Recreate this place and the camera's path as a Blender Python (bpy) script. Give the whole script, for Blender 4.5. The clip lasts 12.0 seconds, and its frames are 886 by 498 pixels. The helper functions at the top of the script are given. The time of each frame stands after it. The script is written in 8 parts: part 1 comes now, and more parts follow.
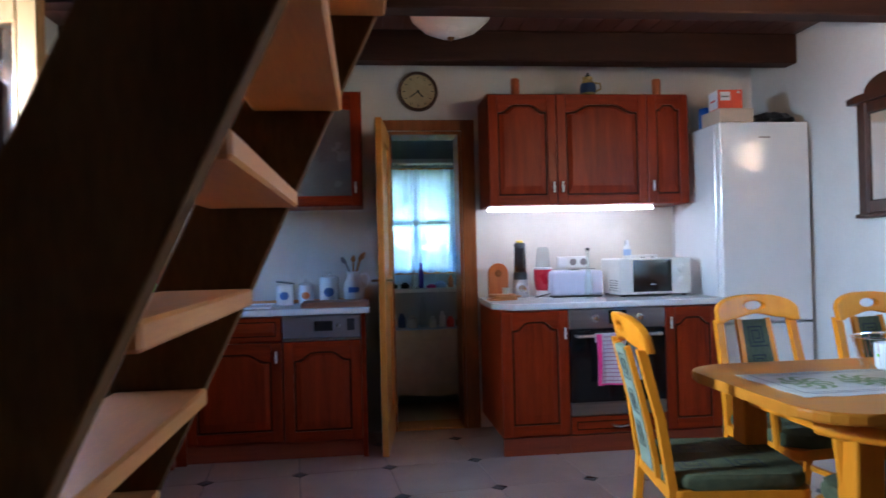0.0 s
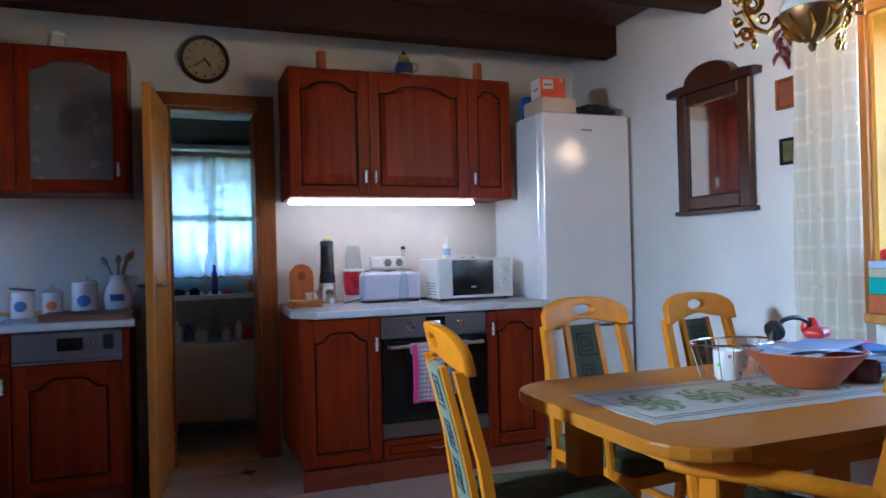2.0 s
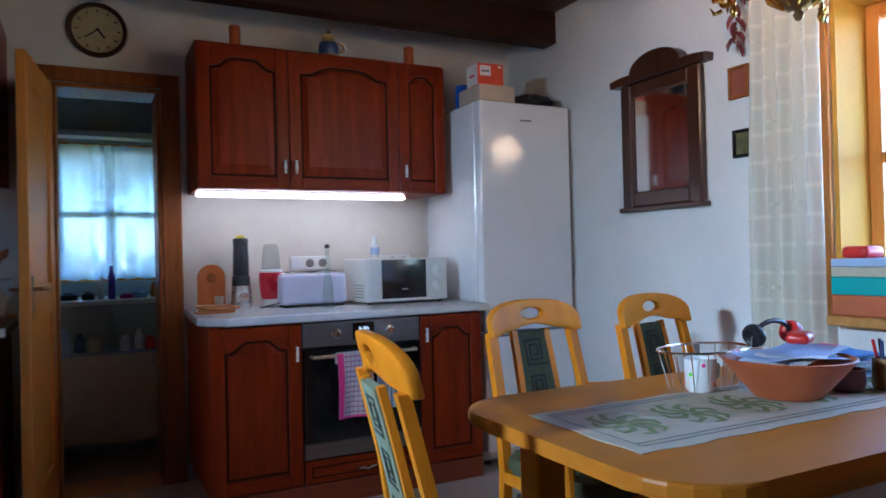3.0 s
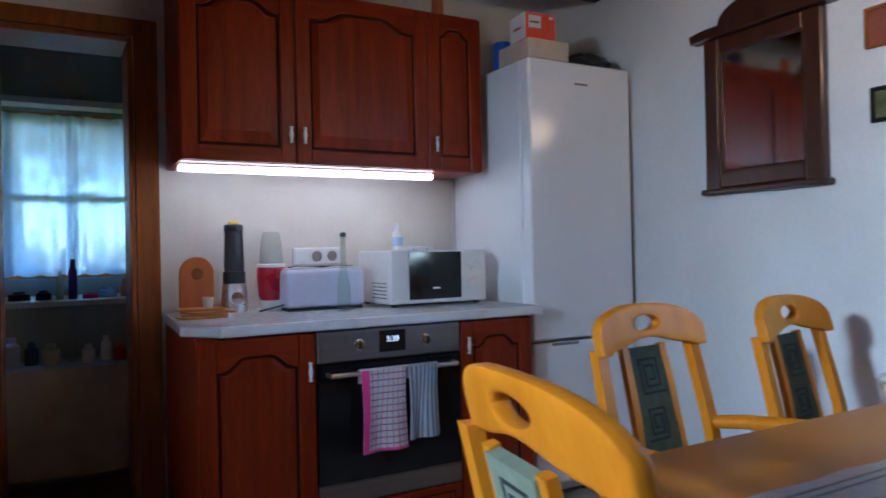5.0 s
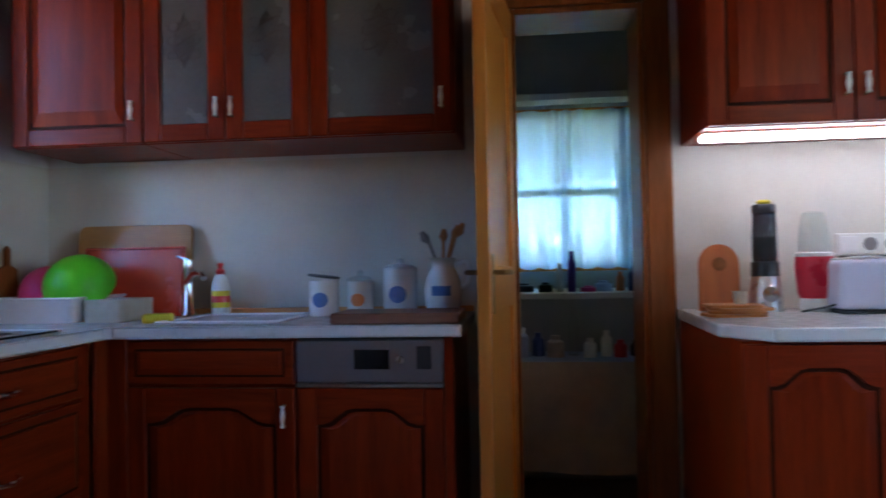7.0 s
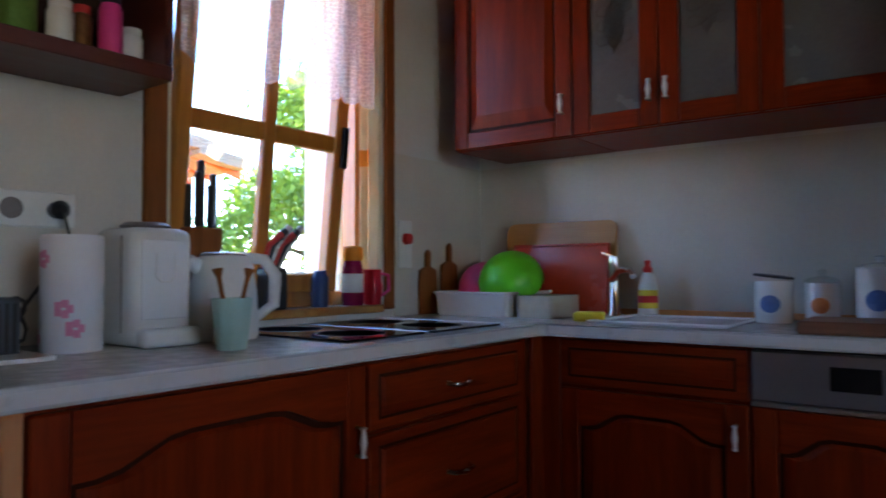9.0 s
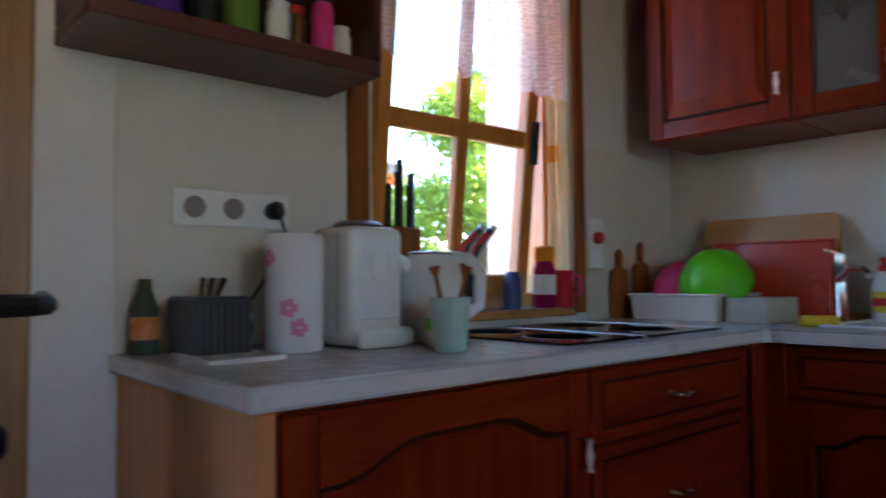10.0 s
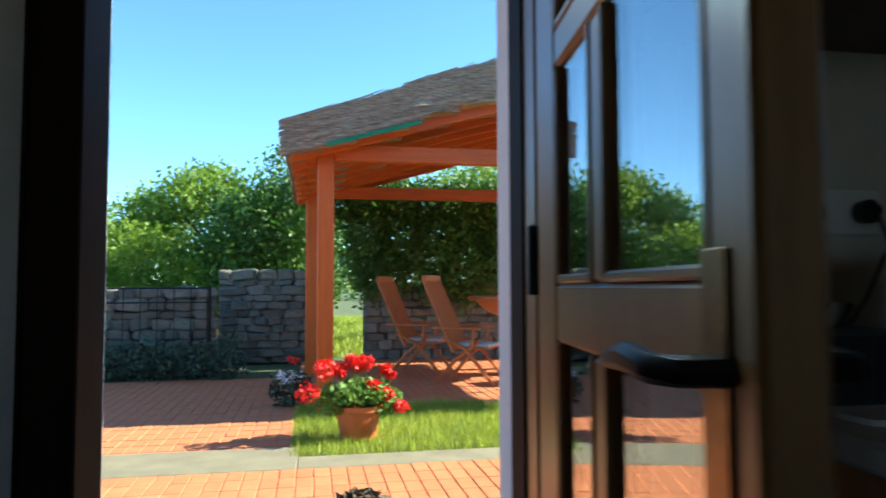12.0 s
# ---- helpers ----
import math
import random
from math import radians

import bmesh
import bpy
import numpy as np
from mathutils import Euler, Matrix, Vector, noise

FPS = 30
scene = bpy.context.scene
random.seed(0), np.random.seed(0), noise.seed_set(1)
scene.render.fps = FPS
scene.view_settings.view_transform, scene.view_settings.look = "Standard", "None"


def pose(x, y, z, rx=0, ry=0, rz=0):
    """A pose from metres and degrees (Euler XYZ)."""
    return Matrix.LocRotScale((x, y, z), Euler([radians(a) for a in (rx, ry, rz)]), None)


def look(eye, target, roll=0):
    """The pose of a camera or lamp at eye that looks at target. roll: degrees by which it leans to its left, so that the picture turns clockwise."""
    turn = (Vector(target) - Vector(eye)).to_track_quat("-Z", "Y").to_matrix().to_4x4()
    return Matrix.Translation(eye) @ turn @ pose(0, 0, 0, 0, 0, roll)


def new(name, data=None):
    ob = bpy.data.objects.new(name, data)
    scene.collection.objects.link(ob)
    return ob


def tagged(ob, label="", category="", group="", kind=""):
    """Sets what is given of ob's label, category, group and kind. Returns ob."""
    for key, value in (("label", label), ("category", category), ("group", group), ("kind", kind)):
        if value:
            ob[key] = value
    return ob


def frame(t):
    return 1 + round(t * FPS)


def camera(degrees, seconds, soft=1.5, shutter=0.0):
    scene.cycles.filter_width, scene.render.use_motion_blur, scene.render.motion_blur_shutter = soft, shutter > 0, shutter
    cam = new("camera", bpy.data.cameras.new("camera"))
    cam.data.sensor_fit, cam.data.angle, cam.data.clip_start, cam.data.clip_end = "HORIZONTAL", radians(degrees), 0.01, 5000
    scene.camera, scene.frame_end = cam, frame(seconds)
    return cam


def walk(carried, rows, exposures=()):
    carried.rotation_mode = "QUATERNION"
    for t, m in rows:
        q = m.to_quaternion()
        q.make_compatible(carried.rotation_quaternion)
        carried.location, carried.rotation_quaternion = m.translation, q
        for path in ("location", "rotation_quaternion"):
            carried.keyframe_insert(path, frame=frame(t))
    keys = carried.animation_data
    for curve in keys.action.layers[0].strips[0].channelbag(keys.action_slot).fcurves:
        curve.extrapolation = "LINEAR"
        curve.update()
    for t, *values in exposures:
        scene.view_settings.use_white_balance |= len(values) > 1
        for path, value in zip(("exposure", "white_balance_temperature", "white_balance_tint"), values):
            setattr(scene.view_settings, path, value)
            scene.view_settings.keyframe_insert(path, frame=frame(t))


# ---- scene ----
cam = camera(64.7, 12.0, soft=1.6, shutter=0.5)
PATH = [
    (0, (0.494, 0.184, 1.202), (0.72, 2.171, 1.219), -1.4),
    (0.5, (0.561, 0.279, 1.195), (0.95, 2.241, 1.208), -1.3),
    (1, (0.629, 0.438, 1.189), (1.19, 2.358, 1.199), -1.4),
    (1.5, (0.679, 0.584, 1.185), (1.325, 2.477, 1.197), -1.4),
    (2, (0.728, 0.738, 1.173), (1.436, 2.609, 1.189), -1.4),
    (2.5, (0.777, 0.91, 1.159), (1.573, 2.745, 1.178), -1.4),
    (2.7, (0.793, 0.973, 1.156), (1.641, 2.784, 1.177), -1.4),
    (4.5, (0.899, 1.65, 1.141), (1.898, 3.383, 1.151), -1.3),
    (5, (0.885, 1.822, 1.136), (1.855, 3.57, 1.145), -1.2),
    (5.5, (0.866, 1.984, 1.128), (1.665, 3.817, 1.147), -1.3),
    (6, (0.795, 2.111, 1.112), (1.189, 4.072, 1.137), -1.3),
    (6.5, (0.747, 2.222, 1.091), (0.796, 4.221, 1.132), -1.1),
    (8.3, (0.596, 2.432, 1.075), (-0.307, 4.215, 1.139), -0.8),
    (8.5, (0.569, 2.446, 1.072), (-0.45, 4.166, 1.138), -0.6),
    (9, (0.471, 2.449, 1.062), (-0.729, 4.047, 1.13), -0.2),
    (9.5, (0.377, 2.452, 1.056), (-0.972, 3.926, 1.129), -0.3),
    (10, (0.275, 2.42, 1.045), (-1.223, 3.743, 1.134), -0.5),
    (10.5, (0.219, 2.38, 1.046), (-1.476, 3.436, 1.15), -1.2),
    (11, (0.144, 2.32, 1.054), (-1.7, 3.083, 1.173), -0.8),
    (11.5, (0.041, 2.28, 1.066), (-1.882, 2.82, 1.178), -0.4),
    (12, (-0.122, 2.226, 1.079), (-2.084, 2.598, 1.186), -0.2),
]
EXPOSURE = [(0, 5.2, 5330, 8), (2.5, 4.7, 5330, 8), (4.5, 4.45, 5300, 8), (5.5, 4.5, 5350, 8), (6.5, 4.85, 5600, 8), (8.3, 4.1, 5900, 8), (9.5, 4.4, 6700, 8), (9.9, 4.4, 6700, 6), (10.3, 3.5, 6300, 2), (10.6, 2.75, 6200, -4), (10.9, 2.15, 6200, -10), (11.3, 1.75, 6000, -12), (12, 1.75, 6000, -12)]
walk(cam, [(t, look(eye, target, roll)) for t, eye, target, roll in PATH], EXPOSURE)

# world, sun and lamps
SUN_DIR = Vector((0.0, 0.83, 0.52)).normalized()
world = bpy.data.worlds.new("sky")
scene.world = world
world.use_nodes = True
wn = world.node_tree
sky = wn.nodes.new("ShaderNodeTexSky")
sky.sky_type, sky.sun_disc = "NISHITA", False
sky.sun_elevation = math.asin(SUN_DIR.z)
sky.sun_rotation = math.atan2(SUN_DIR.x, SUN_DIR.y)
sky.air_density, sky.dust_density, sky.ozone_density, sky.altitude = 0.78, 0.0, 5.0, 900
wn.nodes["Background"].inputs["Strength"].default_value = 0.13
wn.links.new(sky.outputs[0], wn.nodes["Background"].inputs["Color"])
sun = bpy.data.lights.new("sun", "SUN")
sun.energy, sun.angle, sun.color = 5.0, radians(0.53), (1.0, 0.89, 0.72)
new("sun", sun).matrix_world = look(SUN_DIR * 30, (0, 0, 0))


def area(name, eye, target, sx, sy, power, color, spread=180):
    """A lamp in a window's opening that stands in for the sky's light."""
    lamp = bpy.data.lights.new(name, "AREA")
    lamp.shape, lamp.size, lamp.size_y, lamp.energy, lamp.color = "RECTANGLE", sx, sy, power, color
    lamp.spread = radians(spread)
    new(name, lamp).matrix_world = look(eye, target)


SKYLIGHT = (0.66, 0.83, 1.0)
area("daylight_right", (3.66, 2.2, 1.5), (0.0, 2.3, 0.9), 1.0, 1.1, 0.3, SKYLIGHT)
area("daylight_door", (-1.45, 2.2, 1.88), (3.3, 3.4, 0.75), 0.36, 0.2, 0.9, (0.75, 0.90, 1.0), 66)


# materials
def nodes_of(name):
    m = bpy.data.materials.new(name)
    m.use_nodes = True
    nt = m.node_tree
    return m, nt, nt.nodes["Principled BSDF"]


def surf(name, c1, c2=None, scale=8.0, rough=0.5, metal=0.0, bump=0.05, stretch=(1, 1, 1), fine=90.0, spec=0.5, piece=0.0, coat=0.0, fabric=0.0, through_light=0.0):
    """Two-scale noise colour, rough and bump on object coordinates; stretch below 1 draws the grain out along that axis."""
    m, nt, p = nodes_of(name)
    c2 = c2 or tuple(v * 0.78 for v in c1)
    L = nt.links.new
    tc = nt.nodes.new("ShaderNodeTexCoord")
    mp = nt.nodes.new("ShaderNodeMapping")
    mp.inputs["Scale"].default_value = stretch
    L(tc.outputs["Object"], mp.inputs["Vector"])
    info = nt.nodes.new("ShaderNodeObjectInfo")
    shift = nt.nodes.new("ShaderNodeVectorMath")
    shift.operation = "ADD"
    times = nt.nodes.new("ShaderNodeMath")
    times.operation = "MULTIPLY"
    times.inputs[1].default_value = 37.0
    L(info.outputs["Random"], times.inputs[0])
    L(mp.outputs[0], shift.inputs[0])
    L(times.outputs[0], shift.inputs[1])
    n1 = nt.nodes.new("ShaderNodeTexNoise")
    n1.inputs["Scale"].default_value, n1.inputs["Detail"].default_value = scale, 6.0
    n2 = nt.nodes.new("ShaderNodeTexNoise")
    n2.inputs["Scale"].default_value, n2.inputs["Detail"].default_value = fine, 3.0
    L(shift.outputs[0], n1.inputs["Vector"])
    L(shift.outputs[0], n2.inputs["Vector"])
    mixf = nt.nodes.new("ShaderNodeMath")
    mixf.operation = "MULTIPLY_ADD"
    mixf.inputs[1].default_value = 0.35
    L(n2.outputs["Fac"], mixf.inputs[0])
    sc = nt.nodes.new("ShaderNodeMath")
    sc.operation = "MULTIPLY"
    sc.inputs[1].default_value = 0.75
    L(n1.outputs["Fac"], sc.inputs[0])
    L(sc.outputs[0], mixf.inputs[2])
    ramp = nt.nodes.new("ShaderNodeValToRGB")
    ramp.color_ramp.elements[0].position, ramp.color_ramp.elements[1].position = 0.34, 0.72
    ramp.color_ramp.elements[0].color = (*c2, 1)
    ramp.color_ramp.elements[1].color = (*c1, 1)
    L(mixf.outputs[0], ramp.inputs[0])
    col = ramp.outputs[0]
    if piece:
        hsv = nt.nodes.new("ShaderNodeHueSaturation")
        rng = nt.nodes.new("ShaderNodeMapRange")
        rng.inputs[3].default_value, rng.inputs[4].default_value = 1 - piece, 1 + piece
        L(info.outputs["Random"], rng.inputs[0])
        L(rng.outputs[0], hsv.inputs["Value"])
        L(col, hsv.inputs["Color"])
        col = hsv.outputs[0]
    L(col, p.inputs["Base Color"])
    rr = nt.nodes.new("ShaderNodeMapRange")
    rr.inputs[3].default_value, rr.inputs[4].default_value = max(0.02, rough - 0.1), min(1, rough + 0.1)
    L(n1.outputs["Fac"], rr.inputs[0])
    L(rr.outputs[0], p.inputs["Roughness"])
    p.inputs["Metallic"].default_value = metal
    p.inputs["Specular IOR Level"].default_value = spec
    p.inputs["Coat Weight"].default_value = coat
    p.inputs["Coat Roughness"].default_value = 0.25
    p.inputs["Sheen Weight"].default_value = fabric
    if bump:
        b = nt.nodes.new("ShaderNodeBump")
        b.inputs["Strength"].default_value, b.inputs["Distance"].default_value = min(1.0, bump * 5), 0.004
        L(mixf.outputs[0], b.inputs["Height"])
        L(b.outputs[0], p.inputs["Normal"])
    if through_light:
        tr = nt.nodes.new("ShaderNodeBsdfTranslucent")
        mx = nt.nodes.new("ShaderNodeMixShader")
        mx.inputs[0].default_value = through_light
        L(col, tr.inputs["Color"])
        L(p.outputs[0], mx.inputs[1])
        L(tr.outputs[0], mx.inputs[2])
        L(mx.outputs[0], nt.nodes["Material Output"].inputs["Surface"])
    return m


def glow(name, color, power):
    m, nt, p = nodes_of(name)
    p.inputs["Base Color"].default_value = (*color, 1)
    p.inputs["Emission Color"].default_value = (*color, 1)
    p.inputs["Emission Strength"].default_value = power
    return m


def clear(name, color=(1, 1, 1), rough=0.0, ior=1.45):
    m, nt, p = nodes_of(name)
    p.inputs["Base Color"].default_value = (*color, 1)
    p.inputs["Transmission Weight"].default_value = 1.0
    p.inputs["Roughness"].default_value = rough
    p.inputs["IOR"].default_value = ior
    return m


def pane_glass(name, tint=(1, 1, 1), ior=1.5):
    """A thin pane: lets light straight through and reflects as glass does."""
    m, nt, p = nodes_of(name)
    L = nt.links.new
    tr = nt.nodes.new("ShaderNodeBsdfTransparent")
    tr.inputs[0].default_value = (*tint, 1)
    gl = nt.nodes.new("ShaderNodeBsdfGlossy")
    gl.inputs["Roughness"].default_value = 0.02
    lw = nt.nodes.new("ShaderNodeLayerWeight")
    lw.inputs[0].default_value = 0.5
    pw = nt.nodes.new("ShaderNodeMath")
    pw.operation = "POWER"
    pw.inputs[1].default_value = 4.0
    L(lw.outputs["Facing"], pw.inputs[0])
    fr = nt.nodes.new("ShaderNodeMath")
    fr.operation = "MULTIPLY_ADD"
    f0 = ((ior - 1) / (ior + 1)) ** 2
    fr.inputs[1].default_value, fr.inputs[2].default_value = 1 - f0, f0
    L(pw.outputs[0], fr.inputs[0])
    mx = nt.nodes.new("ShaderNodeMixShader")
    L(fr.outputs[0], mx.inputs[0])
    L(tr.outputs[0], mx.inputs[1])
    L(gl.outputs[0], mx.inputs[2])
    L(mx.outputs[0], nt.nodes["Material Output"].inputs["Surface"])
    return m


def lace(name, color, cover, scale, cell=0.0):
    """Sheer cloth: part threads, part holes, with a woven pattern."""
    m, nt, p = nodes_of(name)
    L = nt.links.new
    p.inputs["Base Color"].default_value = (*color, 1)
    p.inputs["Roughness"].default_value = 0.9
    tr = nt.nodes.new("ShaderNodeBsdfTransparent")
    tl = nt.nodes.new("ShaderNodeBsdfTranslucent")
    tl.inputs[0].default_value = (*color, 1)
    cloth = nt.nodes.new("ShaderNodeMixShader")
    cloth.inputs[0].default_value = 0.55
    L(p.outputs[0], cloth.inputs[1])
    L(tl.outputs[0], cloth.inputs[2])
    tc = nt.nodes.new("ShaderNodeTexCoord")
    v = nt.nodes.new("ShaderNodeTexVoronoi")
    v.feature = "DISTANCE_TO_EDGE"
    v.inputs["Scale"].default_value = scale
    v.inputs["Randomness"].default_value = cell
    L(tc.outputs["Object"], v.inputs["Vector"])
    rng = nt.nodes.new("ShaderNodeMapRange")
    rng.inputs[1].default_value, rng.inputs[2].default_value = 0.0, 0.12
    rng.inputs[3].default_value, rng.inputs[4].default_value = min(1, cover + 0.3), cover
    L(v.outputs["Distance"], rng.inputs[0])
    mx = nt.nodes.new("ShaderNodeMixShader")
    L(rng.outputs[0], mx.inputs[0])
    L(tr.outputs[0], mx.inputs[1])
    L(cloth.outputs[0], mx.inputs[2])
    L(mx.outputs[0], nt.nodes["Material Output"].inputs["Surface"])
    return m


PLASTER = surf("white_plaster", (0.72, 0.705, 0.69), (0.63, 0.615, 0.60), scale=3, rough=0.9, bump=0.06, fine=60)
SPLASH = surf("backsplash_panel", (0.66, 0.62, 0.55), (0.58, 0.54, 0.48), scale=5, rough=0.35, bump=0.01)
CHERRY = surf("cherry_stained_wood", (0.255, 0.028, 0.0035), (0.125, 0.011, 0.0018), scale=5, rough=0.36, bump=0.012, stretch=(5, 5, 0.4), fine=30, spec=0.17)
CHERRY_FLAT = surf("cherry_stained_rail", (0.255, 0.028, 0.0035), (0.125, 0.011, 0.0018), scale=5, rough=0.36, bump=0.012, stretch=(0.4, 5, 5), fine=30, spec=0.17)
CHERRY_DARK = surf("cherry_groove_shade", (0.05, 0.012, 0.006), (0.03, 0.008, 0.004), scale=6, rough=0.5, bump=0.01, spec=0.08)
PLINTH = surf("plinth_wood", (0.26, 0.045, 0.014), (0.16, 0.025, 0.008), scale=5, rough=0.45, bump=0.02, stretch=(0.5, 6, 6))
ENDWOOD = surf("end_panel_wood", (0.70, 0.33, 0.125), (0.54, 0.23, 0.08), scale=5, rough=0.5, bump=0.02, stretch=(6, 6, 0.5), fine=30)
EDGEBAND = surf("worktop_edge_band", (0.66, 0.66, 0.64), (0.60, 0.60, 0.58), scale=12, rough=0.3, bump=0.004)
COUNTER = surf("worktop_laminate", (0.62, 0.63, 0.62), (0.50, 0.52, 0.53), scale=30, rough=0.22, bump=0.008, fine=220)
PINE = surf("golden_pine", (0.60, 0.235, 0.028), (0.46, 0.145, 0.014), scale=4, rough=0.42, bump=0.03, stretch=(7, 7, 0.45), fine=30, coat=0.2)
PINE_H = surf("golden_pine_rail", (0.55, 0.28, 0.075), (0.40, 0.17, 0.04), scale=4, rough=0.42, bump=0.03, stretch=(0.45, 7, 7), fine=30, coat=0.2)
BEECH = surf("honey_beech", (0.66, 0.235, 0.010), (0.54, 0.165, 0.006), scale=4, rough=0.4, bump=0.010, stretch=(4, 4, 0.5), fine=40, spec=0.12)
BEECH_TOP = surf("honey_beech_top", (0.52, 0.19, 0.018), (0.40, 0.135, 0.010), scale=2.5, rough=0.36, bump=0.006, stretch=(0.4, 7, 7), fine=60, spec=0.14)
FRAMEWOOD = surf("door_frame_wood", (0.30, 0.095, 0.020), (0.17, 0.05, 0.010), scale=5, rough=0.42, bump=0.03, stretch=(6, 6, 0.5), fine=30, spec=0.25)
DARKBEAM = surf("dark_beam_wood", (0.040, 0.016, 0.010), (0.022, 0.009, 0.006), scale=4, rough=0.6, bump=0.06, stretch=(0.4, 5, 5), fine=30, spec=0.15)
CEILWOOD = surf("ceiling_board_wood", (0.11, 0.036, 0.022), (0.07, 0.02, 0.012), scale=4, rough=0.5, bump=0.04, stretch=(5, 0.4, 5), fine=30)
STAIRDARK = surf("stair_stringer_wood", (0.115, 0.05, 0.016), (0.055, 0.022, 0.007), scale=3, rough=0.6, bump=0.06, stretch=(3, 6, 0.8), fine=30, spec=0.03)
TREAD = surf("stair_tread_wood", (0.50, 0.18, 0.03), (0.36, 0.115, 0.016), scale=4, rough=0.5, bump=0.03, stretch=(6, 0.5, 6), fine=30)
WALNUT = surf("walnut_wood", (0.055, 0.015, 0.006), (0.026, 0.007, 0.003), scale=5, rough=0.35, bump=0.03, stretch=(6, 6, 0.5), fine=30, coat=0.3)
WHITE = surf("white_enamel", (0.80, 0.81, 0.83), (0.76, 0.77, 0.79), scale=6, rough=0.18, bump=0.003)
WHITEPLASTIC = surf("white_plastic", (0.78, 0.78, 0.76), (0.70, 0.70, 0.68), scale=9, rough=0.4, bump=0.005)
BLACKPLASTIC = surf("black_plastic", (0.02, 0.02, 0.022), (0.012, 0.012, 0.014), scale=9, rough=0.4, bump=0.01)
BLACKGLASS = surf("black_glass", (0.008, 0.008, 0.009), (0.006, 0.006, 0.007), scale=4, rough=0.07, bump=0.0)
STEEL = surf("brushed_steel", (0.55, 0.53, 0.50), (0.45, 0.43, 0.41), scale=5, rough=0.3, metal=1.0, bump=0.01, stretch=(0.3, 9, 9), fine=120)
APPLIANCE = surf("dishwasher_panel", (0.24, 0.21, 0.205), (0.20, 0.18, 0.175), scale=5, rough=0.38, metal=0.6, bump=0.005)
OVENSTEEL = surf("dark_brushed_steel", (0.27, 0.24, 0.21), (0.21, 0.185, 0.16), scale=5, rough=0.36, metal=0.9, bump=0.01, stretch=(0.3, 9, 9), fine=120)
CHROME = surf("chrome", (0.8, 0.8, 0.8), (0.7, 0.7, 0.7), scale=5, rough=0.12, metal=1.0, bump=0.0)
BRASS = surf("polished_brass", (0.83, 0.55, 0.16), (0.62, 0.36, 0.08), scale=14, rough=0.24, metal=1.0, bump=0.05)
ANTIQUE = surf("antique_bronze", (0.32, 0.19, 0.08), (0.16, 0.09, 0.035), scale=14, rough=0.4, metal=0.9, bump=0.06)
CERAMIC = surf("white_ceramic", (0.80, 0.80, 0.78), (0.74, 0.74, 0.73), scale=7, rough=0.2, bump=0.004)
BLUEDECOR = surf("blue_glaze", (0.14, 0.24, 0.50), (0.10, 0.17, 0.40), scale=20, rough=0.25, bump=0.0)
ORANGEDECOR = surf("orange_glaze", (0.75, 0.25, 0.07), (0.6, 0.17, 0.05), scale=20, rough=0.3, bump=0.0)
MIRROR = surf("mirror_silver", (0.9, 0.9, 0.9), (0.88, 0.88, 0.88), scale=3, rough=0.02, metal=1.0, bump=0.0)
GREENFAB = surf("green_chair_fabric", (0.095, 0.10, 0.052), (0.06, 0.065, 0.034), scale=40, rough=0.95, bump=0.15, fine=300, spec=0.1)
PALEFAB = surf("pale_back_fabric", (0.23, 0.26, 0.18), (0.165, 0.19, 0.13), scale=40, rough=0.95, bump=0.15, fine=300, spec=0.1)
FABLINE = surf("black_weave", (0.022, 0.026, 0.025), (0.014, 0.016, 0.016), scale=40, rough=0.95, bump=0.1)
LINEN = surf("cream_linen", (0.54, 0.50, 0.39), (0.45, 0.41, 0.31), scale=30, rough=0.95, bump=0.15, fine=320)
GREENSTITCH = surf("green_stitching", (0.24, 0.30, 0.13), (0.17, 0.21, 0.09), scale=30, rough=0.95, bump=0.1)
BLUESTITCH = surf("grey_stitching", (0.20, 0.23, 0.23), (0.15, 0.17, 0.18), scale=30, rough=0.95, bump=0.1)
TERRACOTTA = surf("terracotta", (0.52, 0.14, 0.045), (0.40, 0.095, 0.03), scale=9, rough=0.55, bump=0.03)
PAPER = surf("paper", (0.78, 0.78, 0.80), (0.72, 0.72, 0.75), scale=5, rough=0.85, bump=0.01)
BLUEPAPER = surf("blue_paper", (0.10, 0.30, 0.62), (0.08, 0.24, 0.52), scale=5, rough=0.6, bump=0.01)
PALEBLUE = surf("pale_blue_paper", (0.42, 0.55, 0.75), (0.36, 0.48, 0.68), scale=5, rough=0.7, bump=0.01)
PINK = surf("pink_plastic", (0.80, 0.06, 0.28), (0.70, 0.04, 0.22), scale=8, rough=0.4, bump=0.01)
RED = surf("red_plastic", (0.62, 0.03, 0.025), (0.52, 0.02, 0.018), scale=8, rough=0.35, bump=0.01)
REDTRAY = surf("red_tray", (0.62, 0.07, 0.03), (0.52, 0.05, 0.02), scale=5, rough=0.25, bump=0.004)
LIME = surf("lime_plastic", (0.16, 0.72, 0.02), (0.13, 0.62, 0.015), scale=8, rough=0.4, bump=0.01)
YELLOW = surf("yellow_plastic", (0.72, 0.55, 0.03), (0.62, 0.45, 0.02), scale=8, rough=0.5, bump=0.01)
MINT = surf("mint_ceramic", (0.42, 0.60, 0.53), (0.36, 0.53, 0.47), scale=7, rough=0.3, bump=0.004)
TEAL = surf("teal_box", (0.03, 0.42, 0.40), (0.025, 0.35, 0.34), scale=7, rough=0.5, bump=0.01)
PURPLE = surf("purple_bottle", (0.09, 0.03, 0.30), (0.07, 0.02, 0.24), scale=7, rough=0.3, bump=0.0)
